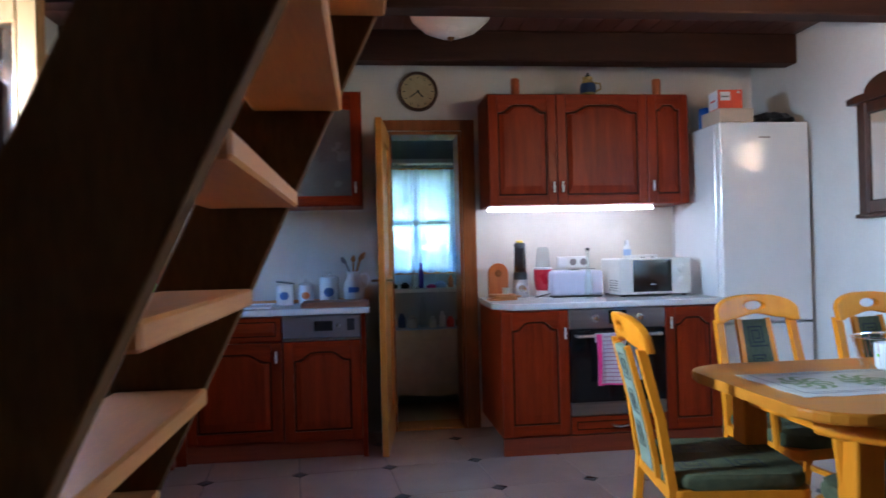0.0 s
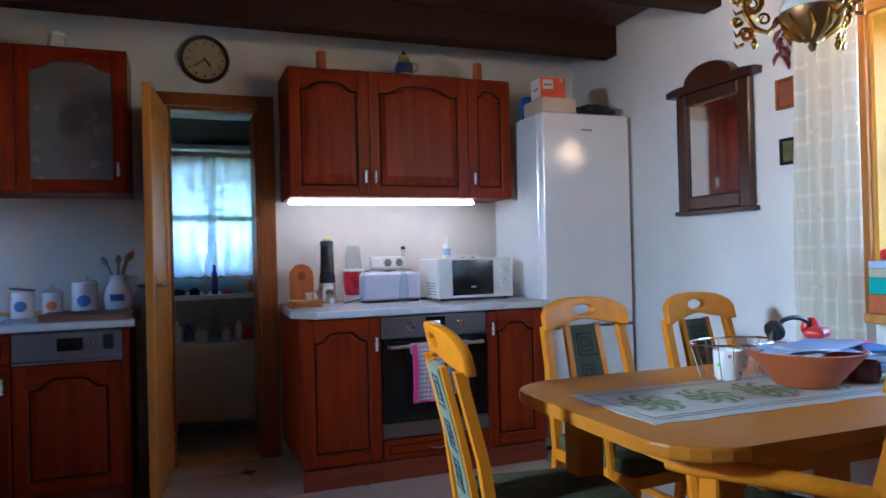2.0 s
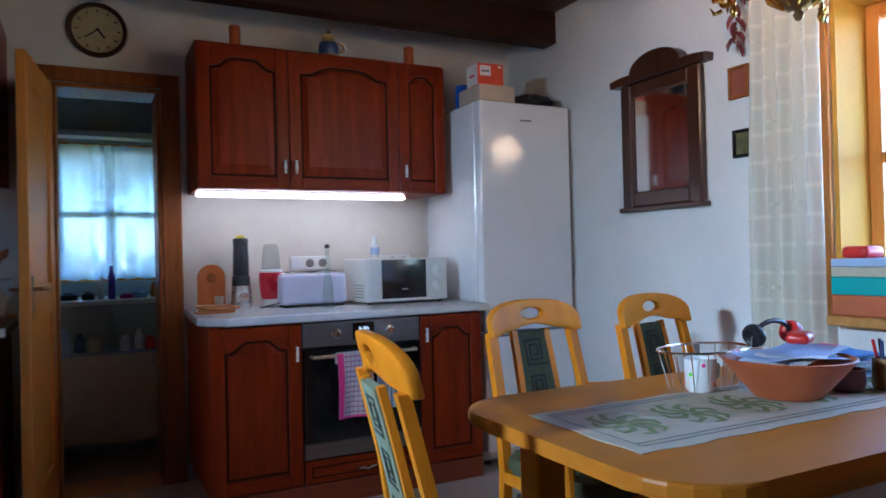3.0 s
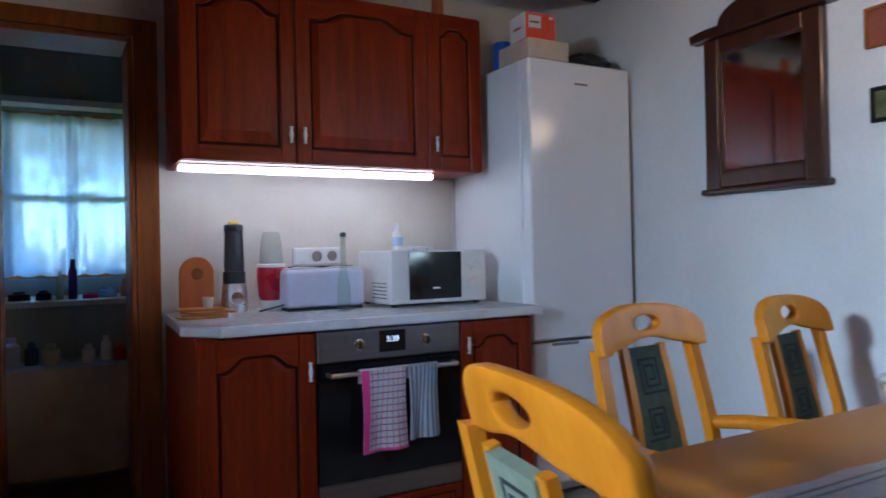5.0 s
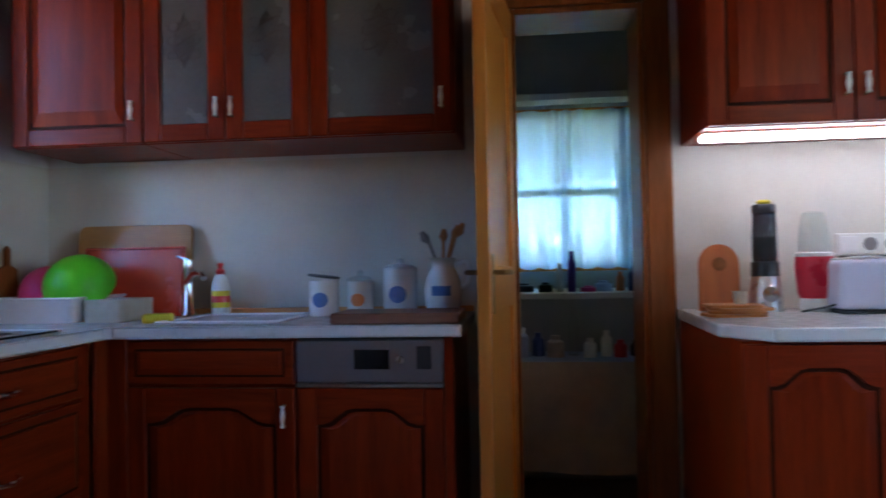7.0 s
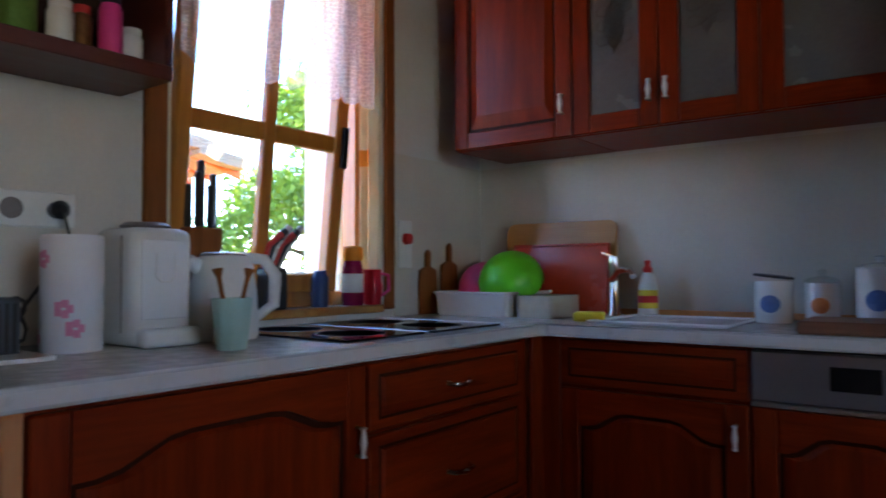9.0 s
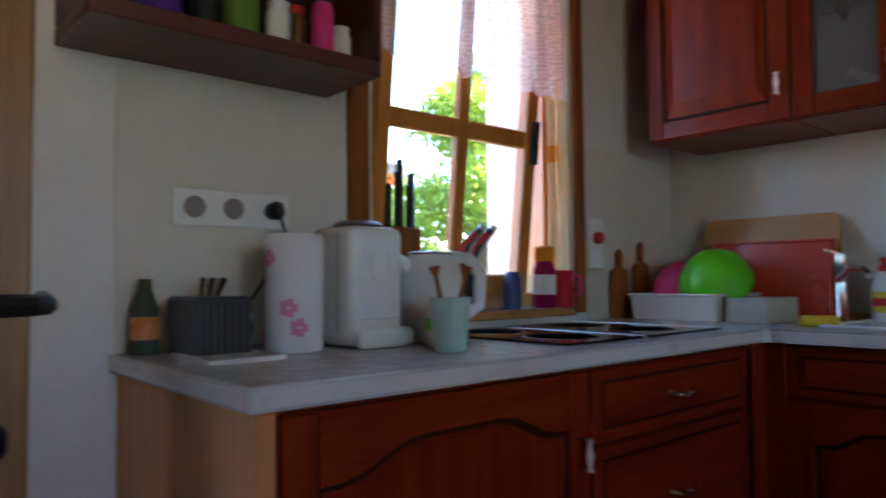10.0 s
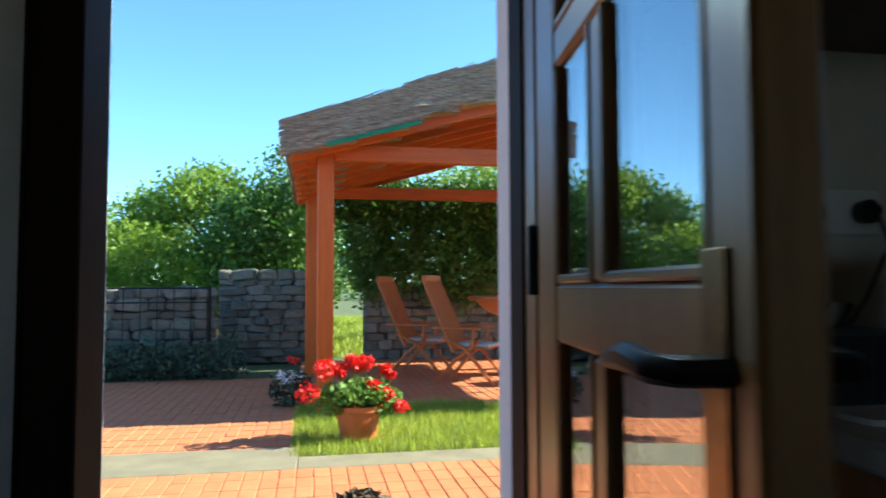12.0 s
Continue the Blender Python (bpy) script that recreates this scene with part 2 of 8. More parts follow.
NAVY = surf("navy_plastic", (0.03, 0.06, 0.18), (0.02, 0.045, 0.14), scale=7, rough=0.4, bump=0.01)
GREYCLOTH = surf("grey_table_cloth", (0.55, 0.50, 0.41), (0.43, 0.38, 0.31), scale=14, rough=0.95, bump=0.1, fine=200)
# the shade on the pantry's window side is put into this grey
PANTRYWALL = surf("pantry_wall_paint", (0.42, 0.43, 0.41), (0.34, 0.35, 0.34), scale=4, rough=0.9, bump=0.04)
OCHRE = surf("ochre_reveal_paint", (0.58, 0.29, 0.018), (0.46, 0.21, 0.012), scale=4, rough=0.7, bump=0.03)
CREAMREVEAL = surf("cream_reveal_paint", (0.82, 0.77, 0.62), (0.74, 0.68, 0.52), scale=4, rough=0.8, bump=0.03)
CREAMCURTAIN = lace("cream_sheer_curtain", (0.86, 0.83, 0.74), 0.84, 9, 0.0)
# white cloth; the blue, dimmed daylight behind it is put into its colour
SKYTINTLACE = lace("white_lace", (0.46, 0.57, 0.72), 0.95, 40, 0.5)
VALANCE = lace("valance_lace", (0.96, 0.95, 0.93), 0.40, 75, 0.6)
AMBERCURTAIN = surf("cream_side_curtain", (0.80, 0.66, 0.40), (0.72, 0.54, 0.28), scale=12, rough=0.9, bump=0.05, through_light=0.5)
GLASSPANE = pane_glass("window_glass")
DOORGLASS = pane_glass("insulating_door_glass", (0.88, 0.91, 0.91), 4.0)
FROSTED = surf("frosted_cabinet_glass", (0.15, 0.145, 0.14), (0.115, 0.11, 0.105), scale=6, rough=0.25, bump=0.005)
ETCH = surf("etched_motif", (0.07, 0.055, 0.045), (0.05, 0.04, 0.035), scale=12, rough=0.5, bump=0.0)
CLEARGLASS = pane_glass("clear_vessel_glass", (0.93, 0.95, 0.95))
GREENGLASS = pane_glass("green_bottle_glass", (0.94, 0.97, 0.955))
SMOKE = pane_glass("smoked_plastic", (0.45, 0.45, 0.48))
LED = glow("led_strip_light", (1.0, 0.95, 0.97), 0.5)
SHADEGLOW = glow("lamp_shade_light", (1.0, 0.64, 0.36), 2.2)
OPAL = surf("opal_glass", (0.72, 0.69, 0.62), (0.66, 0.63, 0.57), scale=6, rough=0.25, bump=0.0, through_light=0.2)
DIGITS = glow("display_digits", (0.75, 0.85, 1.0), 0.06)
FLOORTILE = surf("stone_floor_tile", (0.54, 0.43, 0.36), (0.43, 0.33, 0.27), scale=7, rough=0.32, bump=0.015, piece=0.05)
GROUT = surf("floor_grout", (0.30, 0.26, 0.24), (0.24, 0.21, 0.2), scale=14, rough=0.9, bump=0.05)
BLACKTILE = surf("black_inset_tile", (0.03, 0.028, 0.03), (0.02, 0.02, 0.02), scale=9, rough=0.3, bump=0.01)
DARKSPICE = surf("dark_shelf_wood", (0.12, 0.028, 0.02), (0.07, 0.016, 0.011), scale=5, rough=0.4, bump=0.02, stretch=(6, 0.5, 6), fine=30)
DOORDARK = surf("exit_door_wood", (0.36, 0.20, 0.075), (0.24, 0.12, 0.042), scale=5, rough=0.35, bump=0.03, stretch=(6, 6, 0.5), fine=30, coat=0.05)
# frame wood taken near black: its shade against the bright doorway is coloured in
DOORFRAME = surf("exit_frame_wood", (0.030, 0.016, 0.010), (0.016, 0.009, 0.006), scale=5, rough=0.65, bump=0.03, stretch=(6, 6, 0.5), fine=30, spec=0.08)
IRON = surf("black_iron", (0.02, 0.018, 0.017), (0.012, 0.011, 0.01), scale=14, rough=0.45, metal=0.7, bump=0.04)
# outdoors
PERGOLA = surf("orange_stained_timber", (0.62, 0.135, 0.013), (0.46, 0.085, 0.008), scale=4, rough=0.5, bump=0.04, stretch=(6, 6, 0.5), fine=30)
PERGOLA_H = surf("orange_stained_beam", (0.62, 0.135, 0.013), (0.46, 0.085, 0.008), scale=4, rough=0.5, bump=0.04, stretch=(6, 0.5, 6), fine=30)
REED = surf("weathered_reed_thatch", (0.44, 0.36, 0.27), (0.12, 0.095, 0.07), scale=10, rough=0.95, bump=0.5, stretch=(7, 1, 7), fine=60, piece=0.2)
BRICKPAVE = surf("terracotta_paver", (0.60, 0.205, 0.085), (0.48, 0.15, 0.06), scale=9, rough=0.85, bump=0.05, piece=0.08)
BRICKBED = surf("paving_joint", (0.46, 0.20, 0.115), (0.38, 0.16, 0.09), scale=20, rough=0.95, bump=0.1)
CONCRETE = surf("concrete_slab", (0.27, 0.225, 0.15), (0.18, 0.15, 0.10), scale=6, rough=0.9, bump=0.1)
SOIL = surf("garden_ground", (0.12, 0.14, 0.05), (0.07, 0.08, 0.03), scale=2, rough=1.0, bump=0.3)
GRASS = surf("grass_blades", (0.42, 0.46, 0.055), (0.26, 0.32, 0.03), scale=2.5, rough=0.7, bump=0.0, through_light=0.3)
LEAF = surf("sunny_leaves", (0.25, 0.35, 0.03), (0.10, 0.18, 0.016), scale=1.3, rough=0.55, bump=0.0, through_light=0.35)
LEAFDARK = surf("deep_green_leaves", (0.11, 0.21, 0.026), (0.045, 0.10, 0.013), scale=1.3, rough=0.55, bump=0.0, through_light=0.3)
LAVENDER = surf("lavender_leaves", (0.07, 0.10, 0.06), (0.04, 0.06, 0.035), scale=3, rough=0.8, bump=0.0)
PETAL = surf("red_petals", (0.85, 0.025, 0.02), (0.66, 0.01, 0.012), scale=12, rough=0.6, bump=0.0, through_light=0.2)
GERLEAF = surf("geranium_leaves", (0.20, 0.34, 0.06), (0.11, 0.21, 0.035), scale=9, rough=0.6, bump=0.0, through_light=0.3)
STONE = surf("field_stone", (0.21, 0.19, 0.155), (0.10, 0.09, 0.075), scale=9, rough=0.9, bump=0.25, piece=0.3)
MORTAR = surf("dark_mortar", (0.13, 0.12, 0.10), (0.08, 0.075, 0.065), scale=14, rough=1.0, bump=0.2)
BARK = surf("tree_bark", (0.13, 0.09, 0.06), (0.07, 0.05, 0.035), scale=9, rough=0.95, bump=0.3, stretch=(5, 5, 0.8))
TEAK = surf("oiled_teak", (0.50, 0.15, 0.035), (0.36, 0.095, 0.02), scale=5, rough=0.5, bump=0.03, stretch=(5, 5, 0.6))
CUSHION = surf("pale_cushion", (0.45, 0.46, 0.45), (0.36, 0.37, 0.37), scale=12, rough=0.95, bump=0.1)


# mesh helpers
def link(name, bm, material, parent=None, label="", m=None, smooth=False):
    me = bpy.data.meshes.new(name)
    bm.normal_update()
    bm.to_mesh(me)
    bm.free()
    me.materials.append(material)
    if smooth:
        for f in me.polygons:
            f.use_smooth = True
        me.set_sharp_from_angle(angle=radians(40))
    ob = new(name, me)
    if parent is not None:
        ob.parent = parent
    if m is not None:
        ob.matrix_basis = m
    return tagged(ob, label=label)


def part(name, bm, material, parent, label="", m=None, smooth=False):
    return link(name, bm, material, parent, label, m, smooth)


def thing(name, m, label, category, group=""):
    """An Empty at a thing's base that parents its parts."""
    ob = new(name)
    ob.empty_display_size = 0.1
    ob.matrix_basis = m
    return tagged(ob, label, category, group)


def solo(name, bm, material, label, category, m=None, group="", smooth=False):
    return tagged(link(name, bm, material, None, "", m, smooth), label, category, group)


def struct(name, bm, material, label="", m=None, smooth=False):
    return tagged(link(name, bm, material, None, label, m, smooth), label, kind="structure")


def box(x0, y0, z0, x1, y1, z1, bevel=0.0, bm=None, seg=1):
    """A box between two corners, its edges bevelled."""
    b = bmesh.new()
    vs = [b.verts.new(v) for v in ((x0, y0, z0), (x1, y0, z0), (x1, y1, z0), (x0, y1, z0), (x0, y0, z1), (x1, y0, z1), (x1, y1, z1), (x0, y1, z1))]
    for f in ((3, 2, 1, 0), (4, 5, 6, 7), (0, 1, 5, 4), (1, 2, 6, 5), (2, 3, 7, 6), (3, 0, 4, 7)):
        b.faces.new([vs[i] for i in f])
    if bevel:
        bmesh.ops.bevel(b, geom=b.edges[:], offset=bevel, segments=seg, affect="EDGES", profile=0.5)
    return merge(bm, b)


def merge(bm, b, m=None):
    """Moves b by m and adds it to bm; returns bm, or b where there is none."""
    if m is not None:
        b.transform(m)
    if bm is None:
        return b
    me = bpy.data.meshes.new("piece")
    b.to_mesh(me)
    b.free()
    bm.from_mesh(me)
    bpy.data.meshes.remove(me)
    return bm


def boxes(rows, bevel=0.0):
    bm = None
    for r in rows:
        bm = box(*r, bevel=bevel, bm=bm)
    return bm


def lathe(profile, steps=24, bm=None, m=None):
    """Turns (radius, height) pairs round z."""
    b = bmesh.new()
    rings = []
    for r, z in profile:
        if r < 1e-5:
            rings.append([b.verts.new((0, 0, z))])
        else:
            rings.append([b.verts.new((r * math.cos(a), r * math.sin(a), z)) for a in (2 * math.pi * k / steps for k in range(steps))])
    for lo, hi in zip(rings, rings[1:]):
        for k in range(steps):
            j = (k + 1) % steps
            if len(lo) == 1 and len(hi) == 1:
                continue
            if len(lo) == 1:
                b.faces.new((lo[0], hi[j], hi[k]))
            elif len(hi) == 1:
                b.faces.new((lo[k], lo[j], hi[0]))
            else:
                b.faces.new((lo[k], lo[j], hi[j], hi[k]))
    for ring, flip in ((rings[0], True), (rings[-1], False)):
        if len(ring) > 1:
            b.faces.new(ring[::-1] if flip else ring)
    return merge(bm, b, m)


def tube(points, radius, steps=8, bm=None):
    """A round bar along points; radius a number, or one for each point."""
    b = bmesh.new()
    pts = [Vector(p) for p in points]
    rad = radius if isinstance(radius, (list, tuple)) else [radius] * len(pts)
    rings = []
    for i, p in enumerate(pts):
        d = (pts[min(i + 1, len(pts) - 1)] - pts[max(i - 1, 0)]).normalized()
        u = d.orthogonal().normalized() if i == 0 else (u - d * u.dot(d)).normalized()
        w = d.cross(u)
        rings.append([b.verts.new(p + (u * math.cos(a) + w * math.sin(a)) * rad[i]) for a in (2 * math.pi * k / steps for k in range(steps))])
    for lo, hi in zip(rings, rings[1:]):
        for k in range(steps):
            b.faces.new((lo[k], lo[(k + 1) % steps], hi[(k + 1) % steps], hi[k]))
    b.faces.new(rings[0][::-1])
    b.faces.new(rings[-1])
    return merge(bm, b)


def prism(outline, depth, bm=None, m=None, bevel=0.0):
    """An (x, z) outline, given counter-clockwise as seen from -y, from y = 0 back to y = depth."""
    b = bmesh.new()
    front = [b.verts.new((x, 0, z)) for x, z in outline]
    back = [b.verts.new((x, depth, z)) for x, z in outline]
    n = len(outline)
    f1 = b.faces.new(front)
    b.faces.new(back[::-1])
    for k in range(n):
        b.faces.new((front[k], back[k], back[(k + 1) % n], front[(k + 1) % n]))
    bmesh.ops.recalc_face_normals(b, faces=b.faces[:])
    if bevel:
        rim = [e for e in b.edges if all(abs(v.co.y) < 1e-6 for v in e.verts) or all(abs(v.co.y - depth) < 1e-6 for v in e.verts)]
        bmesh.ops.bevel(b, geom=rim, offset=bevel, segments=2, affect="EDGES", profile=0.5)
    return merge(bm, b, m)


def arch_outline(x0, z0, x1, z1, rise, steps=12):
    """A rectangle whose top swells up in a flattened arch with small shoulders."""
    pts = [(x0, z0), (x1, z0), (x1, z1 - rise)]
    for k in range(steps + 1):
        u = 1 - k / steps
        s = 0.5 - 0.5 * math.cos(min(1, max(0, (0.5 - abs(u - 0.5)) / 0.32)) * math.pi)
        pts.append((x0 + (x1 - x0) * (0.06 + 0.88 * u), z1 - rise + rise * s))
    pts.append((x0, z1 - rise))
    return pts


def raised_panel(outline, inset, low, high):
    """A panel with sloped margins: its outline at y = low, its middle at y = high (towards -y)."""
    cx = sum(p[0] for p in outline) / len(outline)
    cz = sum(p[1] for p in outline) / len(outline)
    w = max(p[0] for p in outline) - min(p[0] for p in outline)
    h = max(p[1] for p in outline) - min(p[1] for p in outline)
    b = bmesh.new()
    sx, sz = 1 - 2 * inset / w, 1 - 2 * inset / h
    a = [b.verts.new((x, low, z)) for x, z in outline]
    c = [b.verts.new((cx + (x - cx) * sx, high, cz + (z - cz) * sz)) for x, z in outline]
    n = len(outline)
    for k in range(n):
        b.faces.new((a[k], a[(k + 1) % n], c[(k + 1) % n], c[k]))
    b.faces.new(c)
    bmesh.ops.recalc_face_normals(b, faces=b.faces[:])
    if b.faces[-1].normal.y > 0:
        bmesh.ops.reverse_faces(b, faces=b.faces[:])
    return b


def top_rail(x0, x1, z0, z1, rise, depth):
    """A rail with an arched lower edge: the upper part of a cathedral door."""
    arch = arch_outline(x0, z0 - 0.2, x1, z0 + rise, rise)[2:]
    return prism([(x0, z1)] + arch[::-1] + [(x1, z1)], depth)


def cabinet_door(parent, x0, z0, x1, z1, y, style="arch", handle=None, name="door"):
    """A framed door in the plane y (front towards -y): stiles, arched rail, raised or glazed panel, a knob with a porcelain grip."""
    s = 0.062 if x1 - x0 > 0.28 else 0.05
    d = 0.02
    rise = min(0.05, (x1 - x0) * 0.12) if style != "plain" else 0.0
    ol = arch_outline(x0 + s - 0.002, z0 + s - 0.002, x1 - s + 0.002, z1 - s + 0.002, max(rise, 0.0005))
    if style == "glass":
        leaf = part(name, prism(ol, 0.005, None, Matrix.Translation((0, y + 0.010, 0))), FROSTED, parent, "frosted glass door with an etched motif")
        cx, cz = (x0 + x1) / 2, z0 + (z1 - z0) * 0.50
        bm = None
        for k in range(7):
            u = (k - 3) / 3
            pts = [(cx + u * 0.035 * math.cos(a), y + 0.0085, cz + 0.10 * math.sin(a) * (1 - 0.25 * abs(u))) for a in (i * math.pi / 8 - math.pi / 2 for i in range(9))]
            bm = tube(pts, 0.0014, 4, bm)
        for dz in (-0.05, 0.0, 0.05):
            bm = tube([(cx + 0.06 * math.sin(a), y + 0.0085, cz + dz + 0.018 * math.sin(2 * a)) for a in (i * math.pi / 8 for i in range(17))], 0.0014, 4, bm)
        tagged(part("etched_motif", bm, ETCH, leaf, "etched flower motif"), kind="stuff")
    else:
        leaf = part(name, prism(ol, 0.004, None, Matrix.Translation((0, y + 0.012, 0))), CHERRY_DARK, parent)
        ins = 0.012
        ol2 = arch_outline(x0 + s + ins, z0 + s + ins, x1 - s - ins, z1 - s - ins, max(rise, 0.0005))
        part("panel", raised_panel(ol2, 0.028, y + 0.0118, y + 0.003), CHERRY, leaf)
    part("stile", box(x0, y, z0, x0 + s, y + d, z1, 0.004), CHERRY, leaf)
    part("stile", box(x1 - s, y, z0, x1, y + d, z1, 0.004), CHERRY, leaf)
    part("bottom_rail", box(x0 + s, y + 0.0005, z0, x1 - s, y + d, z0 + s, 0.004), CHERRY_FLAT, leaf)
    part("top_rail", top_rail(x0 + s, x1 - s, z1 - s - rise, z1 - 0.001, rise, d - 0.001), CHERRY_FLAT, leaf, m=Matrix.Translation((0, y + 0.0005, 0)))
    if handle:
        hx, hz = handle
        bar = lathe([(0, 0.014), (0.0085, 0.018), (0.005, 0.026), (0.0065, 0.036), (0.009, 0.05), (0.0065, 0.064), (0.005, 0.074), (0.0085, 0.082), (0, 0.086)], 12)
        grip = part("handle", bar, CERAMIC, leaf, "white porcelain pull", pose(hx, y - 0.022, hz - 0.05), True)
        part("handle_mount", tube([(0, 0.022, 0.018), (0, 0.003, 0.02), (0, 0.002, 0.05), (0, 0.003, 0.08), (0, 0.022, 0.082)], 0.0045, 6), ANTIQUE, leaf, "bronze mount", pose(hx, y - 0.022, hz - 0.05))
    return leaf


def drawer_front(parent, x0, z0, x1, z1, y, pull=True):
    bm = box(x0, y, z0, x1, y + 0.02, z1, 0.004)
    leaf = part("drawer", bm, CHERRY_FLAT, parent)
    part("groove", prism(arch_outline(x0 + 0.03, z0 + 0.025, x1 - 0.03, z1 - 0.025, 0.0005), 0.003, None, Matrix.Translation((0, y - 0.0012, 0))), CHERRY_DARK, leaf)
    part("panel", raised_panel(arch_outline(x0 + 0.037, z0 + 0.032, x1 - 0.037, z1 - 0.032, 0.0005), 0.012, y - 0.0014, y - 0.006), CHERRY_FLAT, leaf)
    if pull:
        cx, cz = (x0 + x1) / 2, (z0 + z1) / 2
        bm = tube([(cx - 0.05, y - 0.004, cz), (cx - 0.042, y - 0.022, cz - 0.004), (cx, y - 0.03, cz - 0.007), (cx + 0.042, y - 0.022, cz - 0.004), (cx + 0.05, y - 0.004, cz)], [0.007, 0.005, 0.008, 0.005, 0.007], 8)
        part("handle", bm, CHROME, leaf, "curved bright metal pull", smooth=True)
    return leaf


def cushion(x0, y0, z0, x1, y1, z1, r):
    return box(x0, y0, z0, x1, y1, z1, r, seg=3)


def sheet(nx, nz, f, thick=0.0):
    """A grid surface f(u, v), u and v from 0 to 1."""
    b = bmesh.new()
    g = [[b.verts.new(f(i / nx, j / nz)) for i in range(nx + 1)] for j in range(nz + 1)]
    for j in range(nz):
        for i in range(nx):
            b.faces.new((g[j][i], g[j][i + 1], g[j + 1][i + 1], g[j + 1][i]))
    if thick:
        bmesh.ops.recalc_face_normals(b, faces=b.faces[:])
        bmesh.ops.solidify(b, geom=b.faces[:], thickness=thick)
    return b


def text_mesh(body, size, depth=0.0006):
    """Lettering in Blender's own font as a bmesh in the x-z plane."""
    cu = bpy.data.curves.new("lettering", "FONT")
    cu.body, cu.size, cu.extrude, cu.align_x = body, size, depth, "CENTER"
    ob = bpy.data.objects.new("lettering", cu)
    scene.collection.objects.link(ob)
    me = ob.to_mesh()
    b = bmesh.new()
    b.from_mesh(me)
    ob.to_mesh_clear()
    bpy.data.objects.remove(ob)
    bpy.data.curves.remove(cu)
    b.transform(pose(0, 0, 0, 90))
    return b


# the room: plan in metres
XL, XR, YB, YF, ZC = -1.24, 3.34, 5.0, -2.2, 2.59
# kitchen window and exit door in the left wall, pantry door in the back wall, window in the right wall
WIN_L = (3.49, 4.36, 0.95, 2.30)
DOOR_L = (1.82, 2.64, 0.0, 2.16)
DOOR_B = (0.68, 1.18, 0.0, 2.06)
WIN_R = (1.65, 2.75, 0.90, 2.10)


def wall_y(name, y0, y1, x0, x1, holes, z1=ZC, material=PLASTER):
    """A wall along x, of pieces round its openings (x0, x1, z0, z1)."""
    rows, x = [], x0
    for h in sorted(holes):
        rows.append((x, y0, 0, h[0], y1, z1))
        if h[2] > 0:
            rows.append((h[0], y0, 0, h[1], y1, h[2]))
        rows.append((h[0], y0, h[3], h[1], y1, z1))
        x = h[1]
    rows.append((x, y0, 0, x1, y1, z1))
    return struct(name, boxes(rows), material, "white plastered wall")


def wall_x(name, x0, x1, y0, y1, holes, z1=ZC, material=PLASTER):
    rows, y = [], y0
    for h in sorted(holes):
        rows.append((x0, y, 0, x1, h[0], z1))
        if h[2] > 0:
            rows.append((x0, h[0], 0, x1, h[1], h[2]))
        rows.append((x0, h[0], h[3], x1, h[1], z1))
        y = h[1]
    rows.append((x0, y, 0, x1, y1, z1))
    return struct(name, boxes(rows), material, "white plastered wall")


wall_y("wall_back", YB, YB + 0.22, XL - 0.4, XR + 0.3, [DOOR_B])
wall_x("wall_left", XL - 0.4, XL, YF, YB, [DOOR_L, WIN_L])
wall_x("wall_right", XR, XR + 0.3, YF, YB, [WIN_R])
wall_y("wall_rear", YF - 0.2, YF, XL - 0.4, XR + 0.3, [])
struct("ceiling", boxes([(XL - 0.4 + 0.12 * k, YF - 0.2, ZC, XL - 0.4 + 0.12 * k + 0.1185, 7.2, ZC + 0.03 + 0.002 * (k % 2)) for k in range(46)], 0.003), CEILWOOD, "dark red-brown boarded ceiling")
struct("roof_slab", box(XL - 0.4, YF - 0.2, ZC + 0.033, XR + 0.3, 7.2, ZC + 0.2), DARKBEAM)
for k, y in enumerate((4.45, 3.54, 2.63, 1.72, 0.81, -0.1, -1.01, -1.92)):
    tagged(struct("ceiling_beam", box(XL, y, 2.40, XR, y + 0.13, ZC + 0.001, 0.008), DARKBEAM, "dark stained exposed ceiling beam"), category="beam")
# pantry behind the back wall
struct("wall_pantry_left", box(0.28, 5.22, 0, 0.36, 6.7, ZC), PLASTER)
struct("wall_pantry_right", box(1.75, 5.22, 0, 1.83, 6.7, ZC), PLASTER)
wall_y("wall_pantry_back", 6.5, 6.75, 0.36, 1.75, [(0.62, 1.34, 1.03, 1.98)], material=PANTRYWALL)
struct("pantry_shelf_beam", box(0.36, 6.36, 2.02, 1.75, 6.4995, 2.06, 0.004), PLASTER, "pale ledge above the pantry window")
# right window: ochre reveal, sill, frame
struct("window_reveal", boxes([(XR + 0.003, WIN_R[1] - 0.02, WIN_R[2], XR + 0.3, WIN_R[1] + 0.0, WIN_R[3]), (XR + 0.003, WIN_R[0], WIN_R[3] - 0.02, XR + 0.3, WIN_R[1] - 0.0203, WIN_R[3])]), OCHRE, "ochre yellow painted window reveal")
struct("trim", boxes([(XR - 0.025, WIN_R[1], WIN_R[2] - 0.04, XR - 0.0005, WIN_R[1] + 0.07, WIN_R[3] + 0.07), (XR - 0.025, WIN_R[0], WIN_R[3], XR - 0.0005, WIN_R[1] - 0.001, WIN_R[3] + 0.07)], 0.004), PINE, "golden pine window casing")


